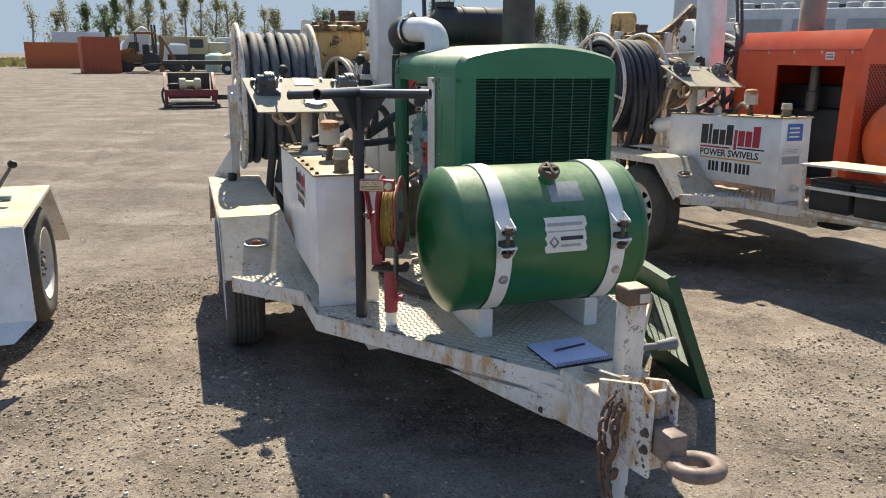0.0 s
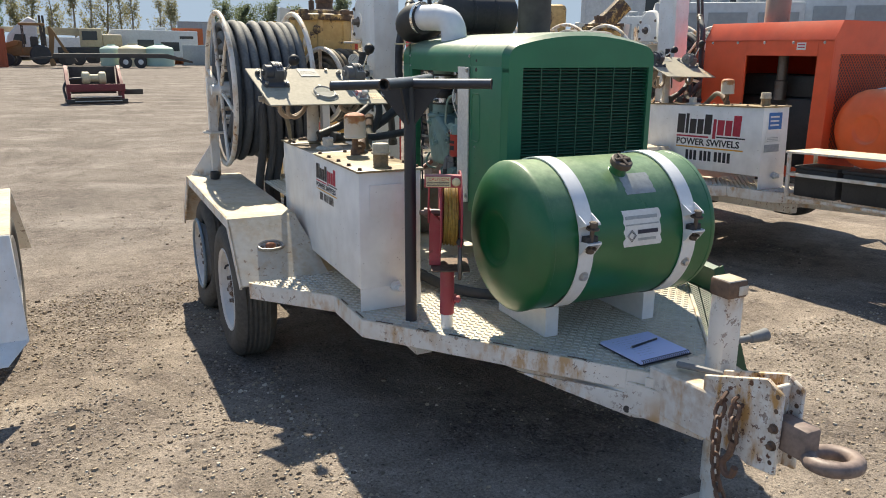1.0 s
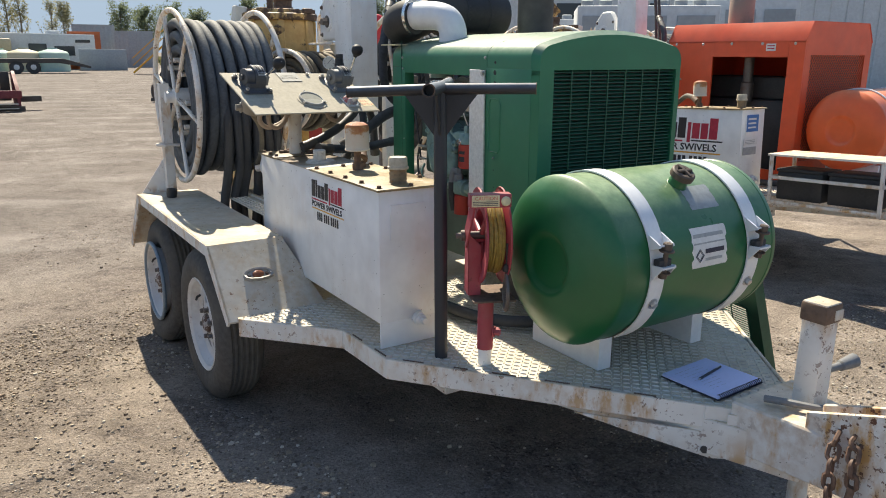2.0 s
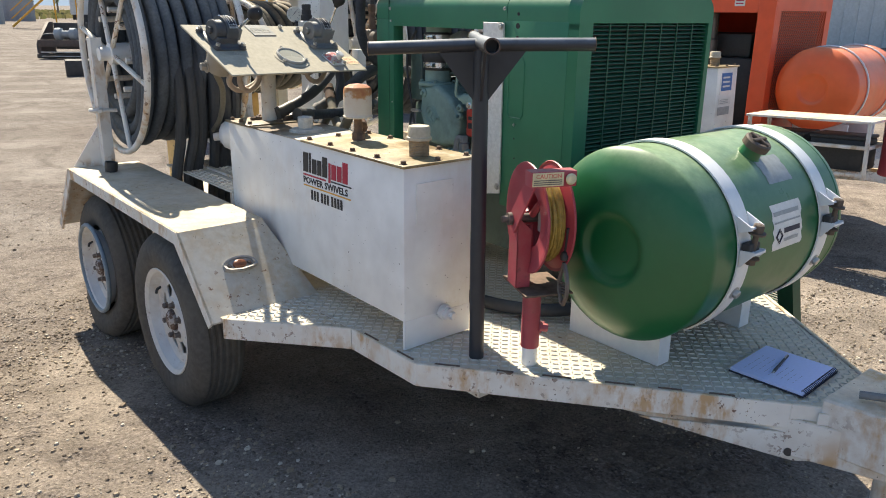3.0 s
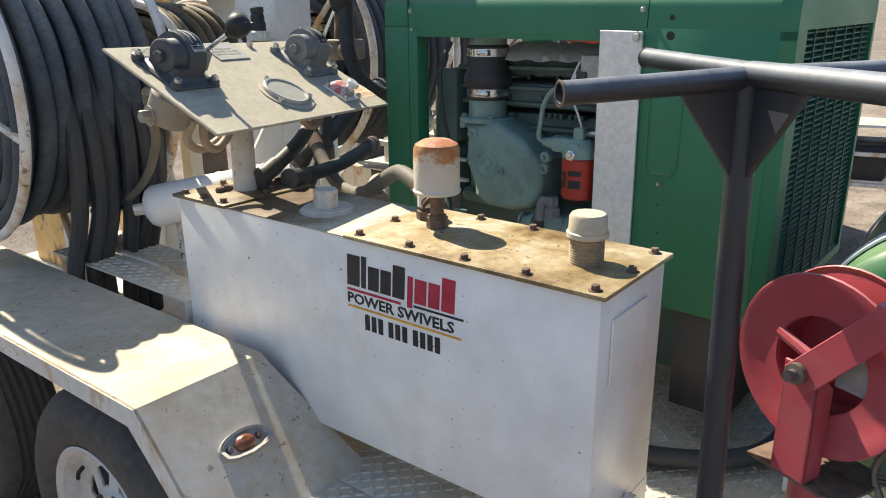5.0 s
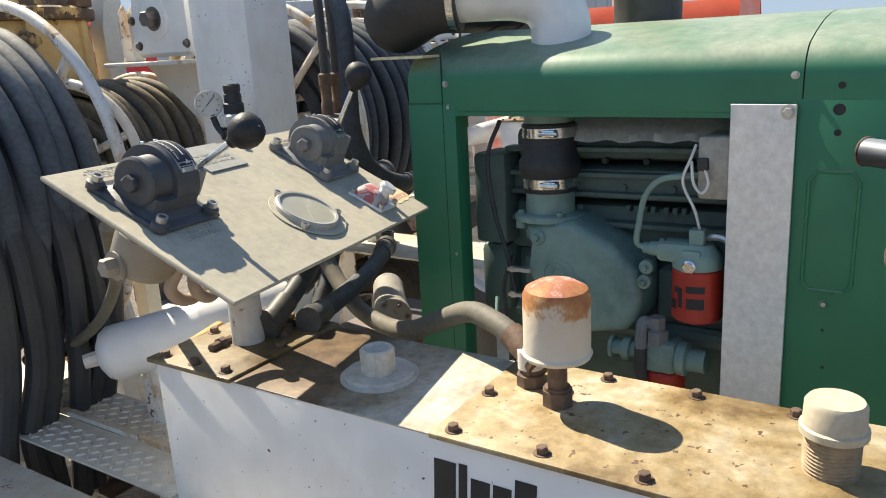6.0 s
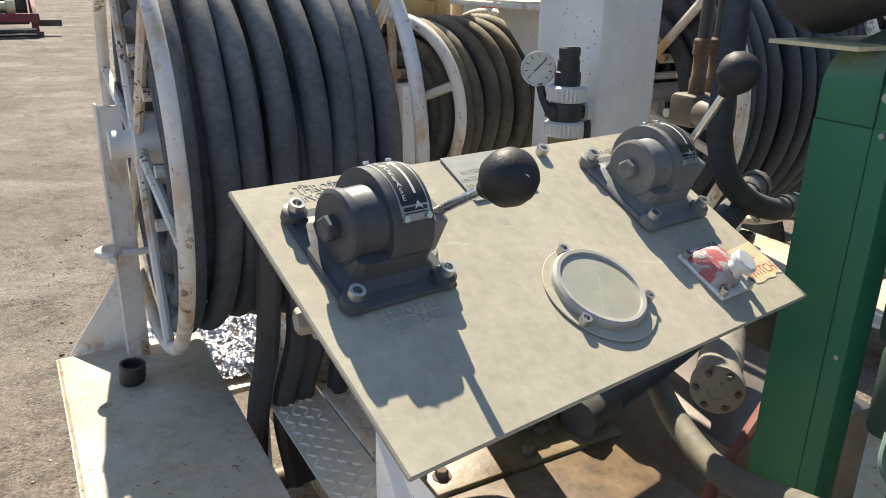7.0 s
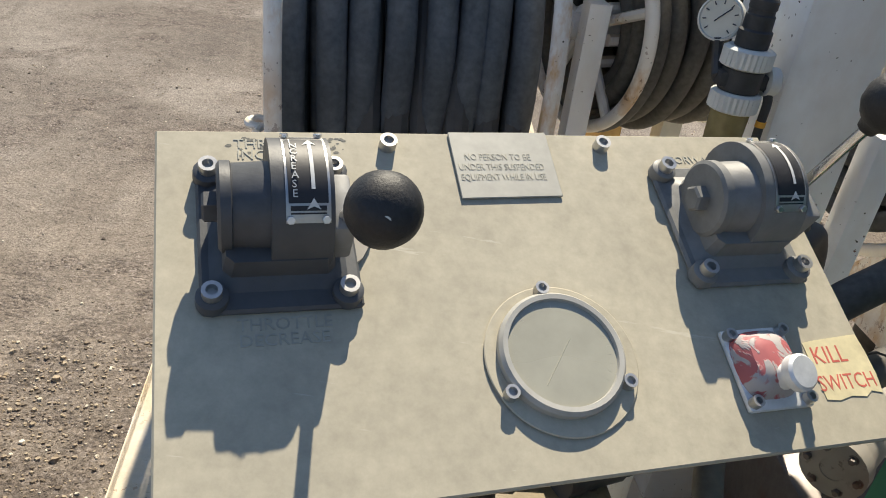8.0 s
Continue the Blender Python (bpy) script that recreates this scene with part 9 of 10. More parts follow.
part("guard", b, paint("scorched_guard_paint", (0.30, 0.23, 0.19), chip=0.62, grime=(0.12, 0.08, 0.06), grime_amount=0.7, rough=0.6, coat=0), stack2)

# orange fuel tank
otank = thing("fuel_tank", (5.16, 3.92, 0.62), "orange cylindrical fuel tank on the neighbouring trailer", "fuel tank")
b = B()
oR, ox0, oy, oz = 0.286, 4.72, 3.85, 1.065
op = [(r, h) for r, h in shell]
turned(b, op + [(r, 0.80 - h) for r, h in reversed(op)], (ox0, oy, oz), (1, 0.05, 0), 64, cap=False)
part("shell", b, M_orange_tank, otank)
for x in (4.88, 5.34):
    b = B()
    tube(b, ring_points((x, oy + (x - ox0) * 0.05, oz), oR + 0.006, (1, 0.05, 0), 48), 0.007, 6, closed=True, smooth=0)
    part("strap", b, M_white_clean, otank)
    b = B()
    box(b, (x - 0.01, oy - 0.2, 0.60), (x + 0.01, oy + 0.2, 0.82), 0.003)
    part("saddle", b, M_white_clean, otank)

# white battery rack with dark boxes
rack = thing("battery_rack", (4.15, 3.55, 0.60), "white angle-iron rack with worn paint holding dark boxes", "rack")
RM = Matrix.Translation((4.0, 3.91, 0.60)) @ Matrix.Rotation(radians(2), 4, "Z") @ Matrix.Rotation(radians(-2.2), 4, "X")


def bar2(a, c, name="bar"):
    b = B()
    a, c = Vector(a), Vector(c)
    lo = Vector([min(a[i], c[i]) - 0.011 for i in range(3)])
    hi = Vector([max(a[i], c[i]) + 0.011 for i in range(3)])
    box(b, lo, hi, 0.003, RM)
    part(name, b, M_white_rusty, rack)


for x in (0.0, 0.28):
    for y in (0.0, -0.74):
        bar2((x, y, 0), (x, y, 0.32), "post")
    bar2((x, 0, 0.18), (x, -0.74, 0.18))
    bar2((x, 0, 0.012), (x, -0.74, 0.012))
for y in (0.0, -0.74):
    bar2((0, y, 0.18), (0.28, y, 0.18))
b = B()
box(b, (-0.02, -0.76, 0.325), (0.30, 0.02, 0.340), 0.003, RM)
part("top_plate", b, M_white_rusty, rack, "flat top with paint worn through")
for k in range(2):
    bx = thing("battery_box", RM @ Vector((0.14, -0.2 - 0.36 * k, 0.03)), "dark plastic battery box standing in the rack", "battery box", "battery boxes")
    b = B()
    box(b, (0.03, -0.35 - 0.36 * k, 0.03), (0.25, -0.03 - 0.36 * k, 0.22), 0.01, RM)
    part("box", b, M_rubber, bx)
    b = B()
    box(b, (0.025, -0.355 - 0.36 * k, 0.22), (0.255, -0.025 - 0.36 * k, 0.24), 0.005, RM)
    part("lid", b, M_rubber, bx)
can2 = thing("red_can", (4.18, 3.02, 0.62), "red steel can standing beside the rack", "can")
b = B()
turned(b, [(0.0, 0), (0.10, 0), (0.105, 0.01), (0.102, 0.03), (0.102, 0.28), (0.106, 0.29), (0.106, 0.30), (0.095, 0.30)], (4.22, 3.06, 0.64), (0, 0, 1), 28)
part("body", b, M_red, can2)
b = B()
tube(b, [(4.115, 3.06, 0.86), (4.07, 3.06, 0.85), (4.07, 3.06, 0.72), (4.115, 3.06, 0.71)], 0.007, 6)
part("handle", b, M_red, can2)

# labels on the front of the second oil tank
T2b = T2 @ oil_tank.matrix_basis @ Matrix.Translation(-BASE[oil_tank])
for name, lab, mat_, x0, x1, z0, z1 in (("blue_label", "blue metal data label on the white tank", M_decal_blue, 0.60, 0.74, 0.955, 1.075), ("red_label", "white label with a red frame", M_decal_white, 0.575, 0.74, 0.86, 0.905), ("grey_label", "faded grey rectangular paper label", M_decal_grey, 0.57, 0.73, 0.79, 0.845)):
    lb = thing(name, T2b @ Vector(((x0 + x1) / 2, TY0 - 0.006, z0)), lab, "label", "tank labels")
    b = B()
    box(b, (x0, TY0 - 0.0085, z0), (x1, TY0 - 0.0060, z1), 0, T2b)
    part("sheet", b, mat_, lb)
    b = B()
    for k in range(3):
        zz = z0 + (z1 - z0) * (0.2 + 0.25 * k)
        box(b, (x0 + 0.015, TY0 - 0.0095, zz), (x1 - 0.03, TY0 - 0.0085, zz + (z1 - z0) * 0.1), 0, T2b)
    part("print_bars", b, M_decal_white if mat_ is M_decal_blue else M_decal_grey, lb)

# ---- trailer 3: corner of another trailer ----
t3 = thing("trailer", (-1.6, 5.0, 0.0), "white trailer with a boxed fender, bare edges and levers", "trailer")
b = B()
slab(b, [(-0.785, 4.13, 0.775), (-0.86, 5.52, 0.765), (-2.6, 5.55, 0.765), (-2.6, 4.13, 0.775)], (0, 0, -0.03), 0.004)
part("fender_top", b, M_white_dusty, t3)
b = B()
slab(b, [(-0.785, 4.128, 0.772), (-2.6, 4.128, 0.772), (-2.6, 3.99, 0.30), (-0.755, 3.99, 0.30)], (0, 0.012, 0), 0.003)
slab(b, [(-0.755, 3.99, 0.30), (-2.6, 3.99, 0.30), (-2.6, 3.86, 0.235), (-0.84, 3.86, 0.235)], (0, 0.006, 0.008), 0.002)
part("front_panel", b, M_white, t3, "white front panel with a bent lower lip")
b = B()
slab(b, [(-0.86, 5.51, 0.76), (-1.15, 5.52, 0.76), (-1.12, 5.74, 0.33), (-0.80, 5.73, 0.33)], (0, 0.008, 0), 0.002)
part("rear_panel", b, M_white_rusty, t3)
b = B()
box(b, (-1.45, 4.3, 0.34), (-1.35, 7.0, 0.46), 0.006)
part("frame_rail", b, M_white_rusty, t3)
b = B()
rod(b, (-0.93, 4.22, 0.30), (-0.86, 4.22, 0.30), 0.04, seg=8)
part("axle_stub", b, M_rust, t3)
b = B()
box(b, (-1.30, 4.78, 0.74), (-1.05, 4.98, 0.80), 0.005)
vb_ = part("valve_block", b, M_dark_steel, t3, "oily valve block")
b = B()
box(b, (-1.04, 4.92, 0.775), (-0.985, 4.97, 0.80), 0.003)
part("green_block", b, M_engine, t3)
lv = part("hose_post", (lambda bb: (rod(bb, (-1.08, 4.85, 0.77), (-1.12, 4.88, 1.22), 0.022), bb)[1])(B()), M_rubber, t3)
lv2 = part("hose_post", (lambda bb: (rod(bb, (-1.14, 4.83, 0.77), (-1.18, 4.86, 1.22), 0.022), bb)[1])(B()), M_rubber, t3)
b = B()
box(b, (-1.22, 4.82, 1.17), (-1.08, 4.92, 1.30), 0.01)
part("valve_head", b, M_white_rusty, t3)
b = B()
rod(b, (-1.08, 4.82, 0.77), (-0.945, 4.86, 0.985), 0.010)
lever3 = part("lever", b, M_dark_steel, t3)
b = B()
turned(b, [(0, -0.025), (0.02, -0.018), (0.028, 0), (0.02, 0.02), (0, 0.026)], (-0.938, 4.862, 0.995), (0.4, 0.1, 0.8), 16)
part("ball_knob", b, M_knob, lever3)
w3 = wheel(-0.945, 5.03, 0.345, 1)

# ---- background ----
def at(bearing, dist):
    a = radians(bearing)
    return Vector((dist * math.sin(a), dist * math.cos(a), ground_z(0, dist * math.cos(a))))


M_rustred = paint("rust_red_container", (0.42, 0.10, 0.045), grime=(0.3, 0.14, 0.08), grime_amount=0.5, rough=0.7, coat=0, spots=False)
M_orange_far = paint("orange_container", (0.52, 0.14, 0.05), grime=(0.4, 0.2, 0.1), grime_amount=0.5, rough=0.7, coat=0, spots=False)
M_offwhite = paint("off_white_siding", (0.60, 0.62, 0.62), grime=(0.45, 0.43, 0.38), grime_amount=0.4, rough=0.7, coat=0, spots=False)
M_greywall = paint("grey_steel_wall", (0.33, 0.36, 0.38), grime=(0.3, 0.27, 0.22), grime_amount=0.4, rough=0.7, coat=0, spots=False)
M_digger = paint("faded_digger_yellow", (0.25, 0.145, 0.06), grime=(0.2, 0.13, 0.08), grime_amount=0.6, rough=0.7, coat=0, spots=False)
M_beige = paint("beige_crane_paint", (0.50, 0.42, 0.28), grime=(0.35, 0.28, 0.18), grime_amount=0.5, rough=0.7, coat=0, spots=False)
M_glass = plain("dark_window_glass", (0.03, 0.04, 0.045), 0.15, 20, 0.1, 0.0)
M_mint = plain("mint_poly_tank", (0.42, 0.56, 0.48), 0.6, 20, 0.1, 0.05)
M_straw = plain("cream_poly_tank", (0.60, 0.54, 0.36), 0.6, 20, 0.1, 0.05)
M_dark_far = plain("dark_far_steel", (0.05, 0.048, 0.045), 0.7, 10, 0.3, 0.1, dust=(0.12, 0.10, 0.08))
M_rust_far = plain("rust_brown_far_steel", (0.085, 0.060, 0.050), 0.7, 10, 0.3, 0.1, dust=(0.15, 0.115, 0.09))
M_bark = plain("grey_bark", (0.26, 0.22, 0.17), 0.9, 20, 0.3, 0.3)
M_maroon = paint("maroon_skid_paint", (0.16, 0.02, 0.03), grime=(0.2, 0.14, 0.1), grime_amount=0.6, rough=0.6, coat=0, spots=False)


def leaf_material(name, base, dark):
    n = Nodes(name)
    g = n.t.nodes.new("ShaderNodeNewGeometry")
    col = n.ramp(g.outputs["Random Per Island"], (0.0, dark), (1.0, base))
    thin = n.t.nodes.new("ShaderNodeBsdfTranslucent")
    both = n.t.nodes.new("ShaderNodeMixShader")
    both.inputs[0].default_value = 0.5
    n.link(col, thin.inputs["Color"])
    n.link(n.bsdf.outputs[0], both.inputs[1])
    n.link(thin.outputs[0], both.inputs[2])
    n.link(both.outputs[0], n.t.nodes["Material Output"].inputs["Surface"])
    return n.set(col, 0.8, 0.0)


M_leaf_green = leaf_material("young_green_leaves", (0.20, 0.26, 0.10), (0.09, 0.13, 0.05))
M_leaf_pale = leaf_material("pale_spring_leaves", (0.36, 0.34, 0.20), (0.20, 0.20, 0.10))
M_leaf_grey = leaf_material("grey_green_leaves", (0.24, 0.28, 0.17), (0.13, 0.16, 0.09))


def facing(bearing, dist, spin=0.0):
    """Local frame at a far place: x to the right of the view, y away."""
    m = Matrix.Rotation(radians(-bearing + spin), 4, "Z")
    m.translation = at(bearing, dist)
    return m


def far_box(name, bearing, dist, spin, L, W, H, mat_, label, category, ribs=0, lift=0.0, group=""):
    m = facing(bearing, dist, spin)
    ob = thing(name, m.translation, label, category, group)
    b = B()
    box(b, (-L / 2, -W / 2, lift), (L / 2, W / 2, lift + H), 0.03, m)
    part("body", b, mat_, ob)
    if ribs:
        b = B()
        for k in range(ribs):
            x = -L / 2 + L * (k + 0.5) / ribs
            box(b, (x - L / ribs * 0.25, -W / 2 - 0.03, lift + 0.12), (x + L / ribs * 0.25, -W / 2 + 0.01, lift + H - 0.12), 0, m)
        tagged(part("corrugation", b, mat_, ob), kind="stuff")
        b = B()
        for x in (-L / 2, L / 2):
            box(b, (x - 0.06, -W / 2 - 0.04, lift), (x + 0.06, -W / 2 + 0.06, lift + H), 0, m)
        for z_ in (lift, lift + H - 0.1):
            box(b, (-L / 2, -W / 2 - 0.04, z_), (L / 2, -W / 2 + 0.06, z_ + 0.1), 0, m)
        part("edge_frame", b, mat_, ob)
    if lift:
        for x in (-L * 0.36, -L * 0.27, L * 0.27, L * 0.36):
            for y in (-W / 2 + 0.02, W / 2 - 0.27):
                b = B()
                turned(b, [(0.18, 0), (0.42, 0), (0.46, 0.05), (0.46, 0.20), (0.42, 0.25), (0.18, 0.25)], m @ Vector((x, y, 0.45)), m.to_3x3() @ Vector((0, 1, 0)), 20)
                part("wheel", b, M_rubber, ob)
        b = B()
        box(b, (-L / 2 + 0.1, -0.5, 0.40), (L / 2 - 0.1, 0.5, lift + 0.02), 0, m)
        part("chassis", b, M_dark_far, ob)
    return ob, m


far_box("shipping_container", -7.35, 92, 0, 6.6, 2.4, 2.62, M_orange_far, "orange corrugated shipping container at the yard's edge", "container", 22)
far_box("shipping_container", -5.05, 68, 8, 2.7, 2.4, 2.8, M_rustred, "rust-red shipping container seen end on", "container", 9)
far_box("box_trailer", -6.2, 112, 0, 6.2, 2.4, 3.3, M_offwhite, "plain white box trailer parked behind the containers", "trailer", 0, 0.9)
far_box("white_tank_trailer", 0.3, 84, 0, 5.0, 2.4, 1.9, M_offwhite, "white enclosed trailer in the distance", "trailer", 0, 0.5)


def camper():
    m = facing(5.1, 78, 4)
    ob = thing("camper_trailer", m.translation, "long white camper trailer with dark windows", "camper")
    b = B()
    slab(b, [m @ Vector(p) for p in ((-4.0, -1.2, 0.6), (4.0, -1.2, 0.6), (4.0, -1.2, 3.0), (-3.4, -1.2, 3.1), (-4.0, -1.2, 2.2))], m.to_3x3() @ Vector((0, 2.4, 0)), 0.05)
    part("body", b, M_offwhite, ob)
    for x, w, z0, h in ((-3.4, 1.3, 1.5, 0.7), (-0.6, 1.4, 1.5, 0.7), (1.5, 1.6, 1.2, 0.8), (3.0, 1.2, 2.3, 0.25)):
        b = B()
        box(b, (x - w / 2, -1.24, z0), (x + w / 2, -1.18, z0 + h), 0, m)
        part("window", b, M_glass, ob)
    b = B()
    box(b, (0.2, -0.4, 3.05), (1.3, 0.4, 3.35), 0.05, m)
    part("roof_unit", b, M_offwhite, ob)
    for x in (0.5, 1.4):
        b = B()
        rod(b, m @ Vector((x, -1.22, 0.35)), m @ Vector((x, -0.9, 0.35)), 0.36)
        part("wheel", b, M_rubber, ob)


camper()


def poly_tank(bearing, dist, r, h, mat_, label):
    p = at(bearing, dist)
    ob = thing("storage_tank", p, label, "tank", "poly tanks")
    b = B()
    turned(b, [(r, 0), (r * 1.01, 0.1), (r, 0.2), (r, h * 0.5), (r * 1.015, h * 0.52), (r, h * 0.55), (r, h), (r * 0.9, h + 0.12), (r * 0.3, h + 0.32), (r * 0.3, h + 0.42), (0, h + 0.42)], p, (0, 0, 1), 28)
    part("shell", b, mat_, ob)


poly_tank(2.5, 72, 0.95, 1.35, M_mint, "pale mint polyethylene storage tank")
poly_tank(3.8, 70, 1.15, 1.4, M_straw, "cream polyethylene storage tank")
poly_tank(5.5, 70, 1.15, 1.4, M_mint, "pale mint polyethylene storage tank")


def flatbed():
    m = facing(3.4, 64, 2)
    ob = thing("flatbed_trailer", m.translation, "dark flatbed equipment trailer with tandem wheels and ramp tail", "trailer")
    b = B()
    slab(b, [m @ Vector(p) for p in ((-5.0, -1.2, 0.75), (2.6, -1.2, 0.75), (4.6, -1.2, 0.35), (4.6, -1.2, 0.5), (2.8, -1.2, 1.05), (-5.0, -1.2, 1.05))], m.to_3x3() @ Vector((0, 2.4, 0)), 0.02)
    part("deck", b, M_dark_far, ob)
    for x in (-0.2, 0.85):
        b = B()
        turned(b, [(0.2, 0.0), (0.42, 0.0), (0.46, 0.06), (0.46, 0.24), (0.2, 0.26)], m @ Vector((x, -1.2, 0.45)), m.to_3x3() @ Vector((0, 1, 0)), 24)
        wh = part("wheel", b, M_rubber, ob)
        b = B()
        turned(b, [(0.0, -0.02), (0.16, -0.02), (0.22, 0.02), (0.22, 0.05)], m @ Vector((x, -1.2, 0.45)), m.to_3x3() @ Vector((0, 1, 0)), 20)
        part("rim", b, M_offwhite, wh)
    b = B()
    slab(b, [m @ Vector(p) for p in ((-6.6, -0.1, 0.6), (-5.0, -0.5, 0.7), (-5.0, 0.5, 0.7), (-6.6, 0.1, 0.6))], (0, 0, 0.15))
    part("gooseneck", b, M_dark_far, ob)


flatbed()


def backhoe():
    m = facing(-2.6, 69, -4) @ Matrix.Scale(1.2, 4)
    ob = thing("backhoe_loader", m.translation, "faded yellow backhoe loader parked in the yard", "backhoe")
    V = lambda *p: m @ Vector(p)
    b = B()
    box(b, (-0.2, -0.5, 0.7), (1.2, 0.5, 1.25), 0.08, m)
    box(b, (-1.5, -0.4, 0.75), (-0.2, 0.4, 1.35), 0.08, m)
    part("body", b, M_digger, ob)
    for x, r, w in ((-1.0, 0.46, 0.3), (0.85, 0.75, 0.45)):
        for y in (-0.95, 0.55):
            b = B()
            turned(b, [(r * 0.5, 0), (r * 0.85, 0), (r, w * 0.2), (r, w * 0.8), (r * 0.85, w), (r * 0.5, w)], V(x, y, r), m.to_3x3() @ Vector((0, 1, 0)), 24)
            wh = part("wheel", b, M_rubber, ob)
            b = B()
            turned(b, [(0.0, 0.02), (r * 0.3, 0.02), (r * 0.52, 0.06), (r * 0.52, 0.1)], V(x, y, r), m.to_3x3() @ Vector((0, 1, 0)), 20)
            part("rim", b, M_digger, wh)
    side_ = m.to_3x3() @ Vector((0, 0.14, 0))
    for y in (-0.62, 0.48):
        b = B()
        slab(b, [V(-0.55, y, 1.65), V(-0.35, y, 1.65), V(-0.45, y, 1.35), V(-1.75, y, 0.95), V(-2.45, y, 0.30), V(-2.62, y, 0.42), V(-1.85, y, 1.25)], side_, 0.02)
        part("loader_arm", b, M_digger, ob)
    b = B()
    slab(b, [V(-2.45, -1.0, 0.80), V(-2.35, -1.0, 0.10), V(-3.05, -1.0, 0.10), V(-2.95, -1.0, 0.16), V(-2.50, -1.0, 0.30)], m.to_3x3() @ Vector((0, 2.0, 0)), 0.01)
    part("bucket", b, M_digger, ob)
    b = B()
    slab(b, [V(-1.55, -0.38, 0.70), V(-0.15, -0.38, 0.70), V(-0.15, -0.38, 1.62), V(-1.40, -0.38, 1.42), V(-1.60, -0.38, 1.20)], m.to_3x3() @ Vector((0, 0.76, 0)), 0.04)
    part("engine_cowl", b, M_digger, ob)
    for x, y in ((-0.10, -0.65), (-0.10, 0.65), (1.10, -0.65), (1.10, 0.65)):
        b = B()
        tube(b, [V(x, y, 1.2), V(x * 0.9, y, 2.62)], 0.05, 6, smooth=0)
        part("cab_post", b, M_dark_far, ob)
    b = B()
    box(b, (-0.25, -0.78, 2.60), (1.22, 0.78, 2.74), 0.04, m)
    part("cab_roof", b, M_digger, ob)
    b = B()
    box(b, (0.30, -0.25, 1.20), (0.75, 0.25, 1.90), 0.08, m)
    part("seat", b, M_dark_far, ob)
    across = m.to_3x3() @ Vector((0, 0.28, 0))
    b = B()
    slab(b, [V(1.25, -0.14, 0.70), V(1.55, -0.14, 0.65), V(1.75, -0.14, 1.95), V(1.55, -0.14, 2.55), V(1.38, -0.14, 2.50), V(1.45, -0.14, 1.90)], across, 0.02)
    part("boom", b, M_digger, ob)
    b = B()
    slab(b, [V(1.45, -0.12, 2.50), V(1.62, -0.12, 2.45), V(2.55, -0.12, 0.75), V(2.35, -0.12, 0.68)], across, 0.02)
    part("dig_arm", b, M_digger, ob)
    b = B()
    slab(b, [V(2.25, -0.35, 0.85), V(2.65, -0.35, 0.80), V(2.95, -0.35, 0.30), V(2.45, -0.35, 0.08), V(2.20, -0.35, 0.35)], m.to_3x3() @ Vector((0, 0.7, 0)), 0.02)
    part("dig_bucket", b, M_dark_far, ob)
    for y in (-0.9, 0.75):
        b = B()
        slab(b, [V(1.25, y, 0.9), V(1.40, y, 0.9), V(1.65, y, 0.06), V(1.35, y, 0.06)], side_, 0.01)
        part("stabiliser", b, M_digger, ob)


backhoe()


def semi():
    m = facing(-2.75, 74, 0)
    ob = thing("semi_truck", m.translation, "white semi truck cab with a tall roof fairing", "truck")
    b = B()
    slab(b, [m @ Vector(p) for p in ((-1.2, -1.2, 0.7), (1.2, -1.2, 0.7), (1.2, -1.2, 3.6), (0.6, -1.2, 3.9), (-0.3, -1.2, 3.2), (-1.0, -1.2, 2.4), (-1.2, -1.2, 1.6))], m.to_3x3() @ Vector((0, 2.4, 0)), 0.1)
    part("cab", b, M_offwhite, ob)
    b = B()
    slab(b, [m @ Vector(p) for p in ((-0.75, -1.24, 1.7), (0.3, -1.24, 1.7), (0.3, -1.24, 2.5), (-0.45, -1.24, 2.5))], m.to_3x3() @ Vector((0, 0.05, 0)))
    part("window", b, M_glass, ob)
    for x in (1.45, 1.7):
        b = B()
        rod(b, m @ Vector((x, -0.9, 0.7)), m @ Vector((x, -0.9, 4.0)), 0.09)
        part("exhaust_pipe", b, M_dark_far, ob)
    b = B()
    box(b, (-1.1, -0.9, 0.45), (4.6, 0.9, 0.85), 0.02, m)
    part("chassis", b, M_dark_far, ob)
    for x in (-0.7, 3.0, 4.1):
        for y in (-1.2, 0.85):
            b = B()
            turned(b, [(0.2, 0), (0.47, 0), (0.52, 0.06), (0.52, 0.29), (0.47, 0.35), (0.2, 0.35)], m @ Vector((x, y, 0.52)), m.to_3x3() @ Vector((0, 1, 0)), 20)
            part("wheel", b, M_rubber, ob)


semi()


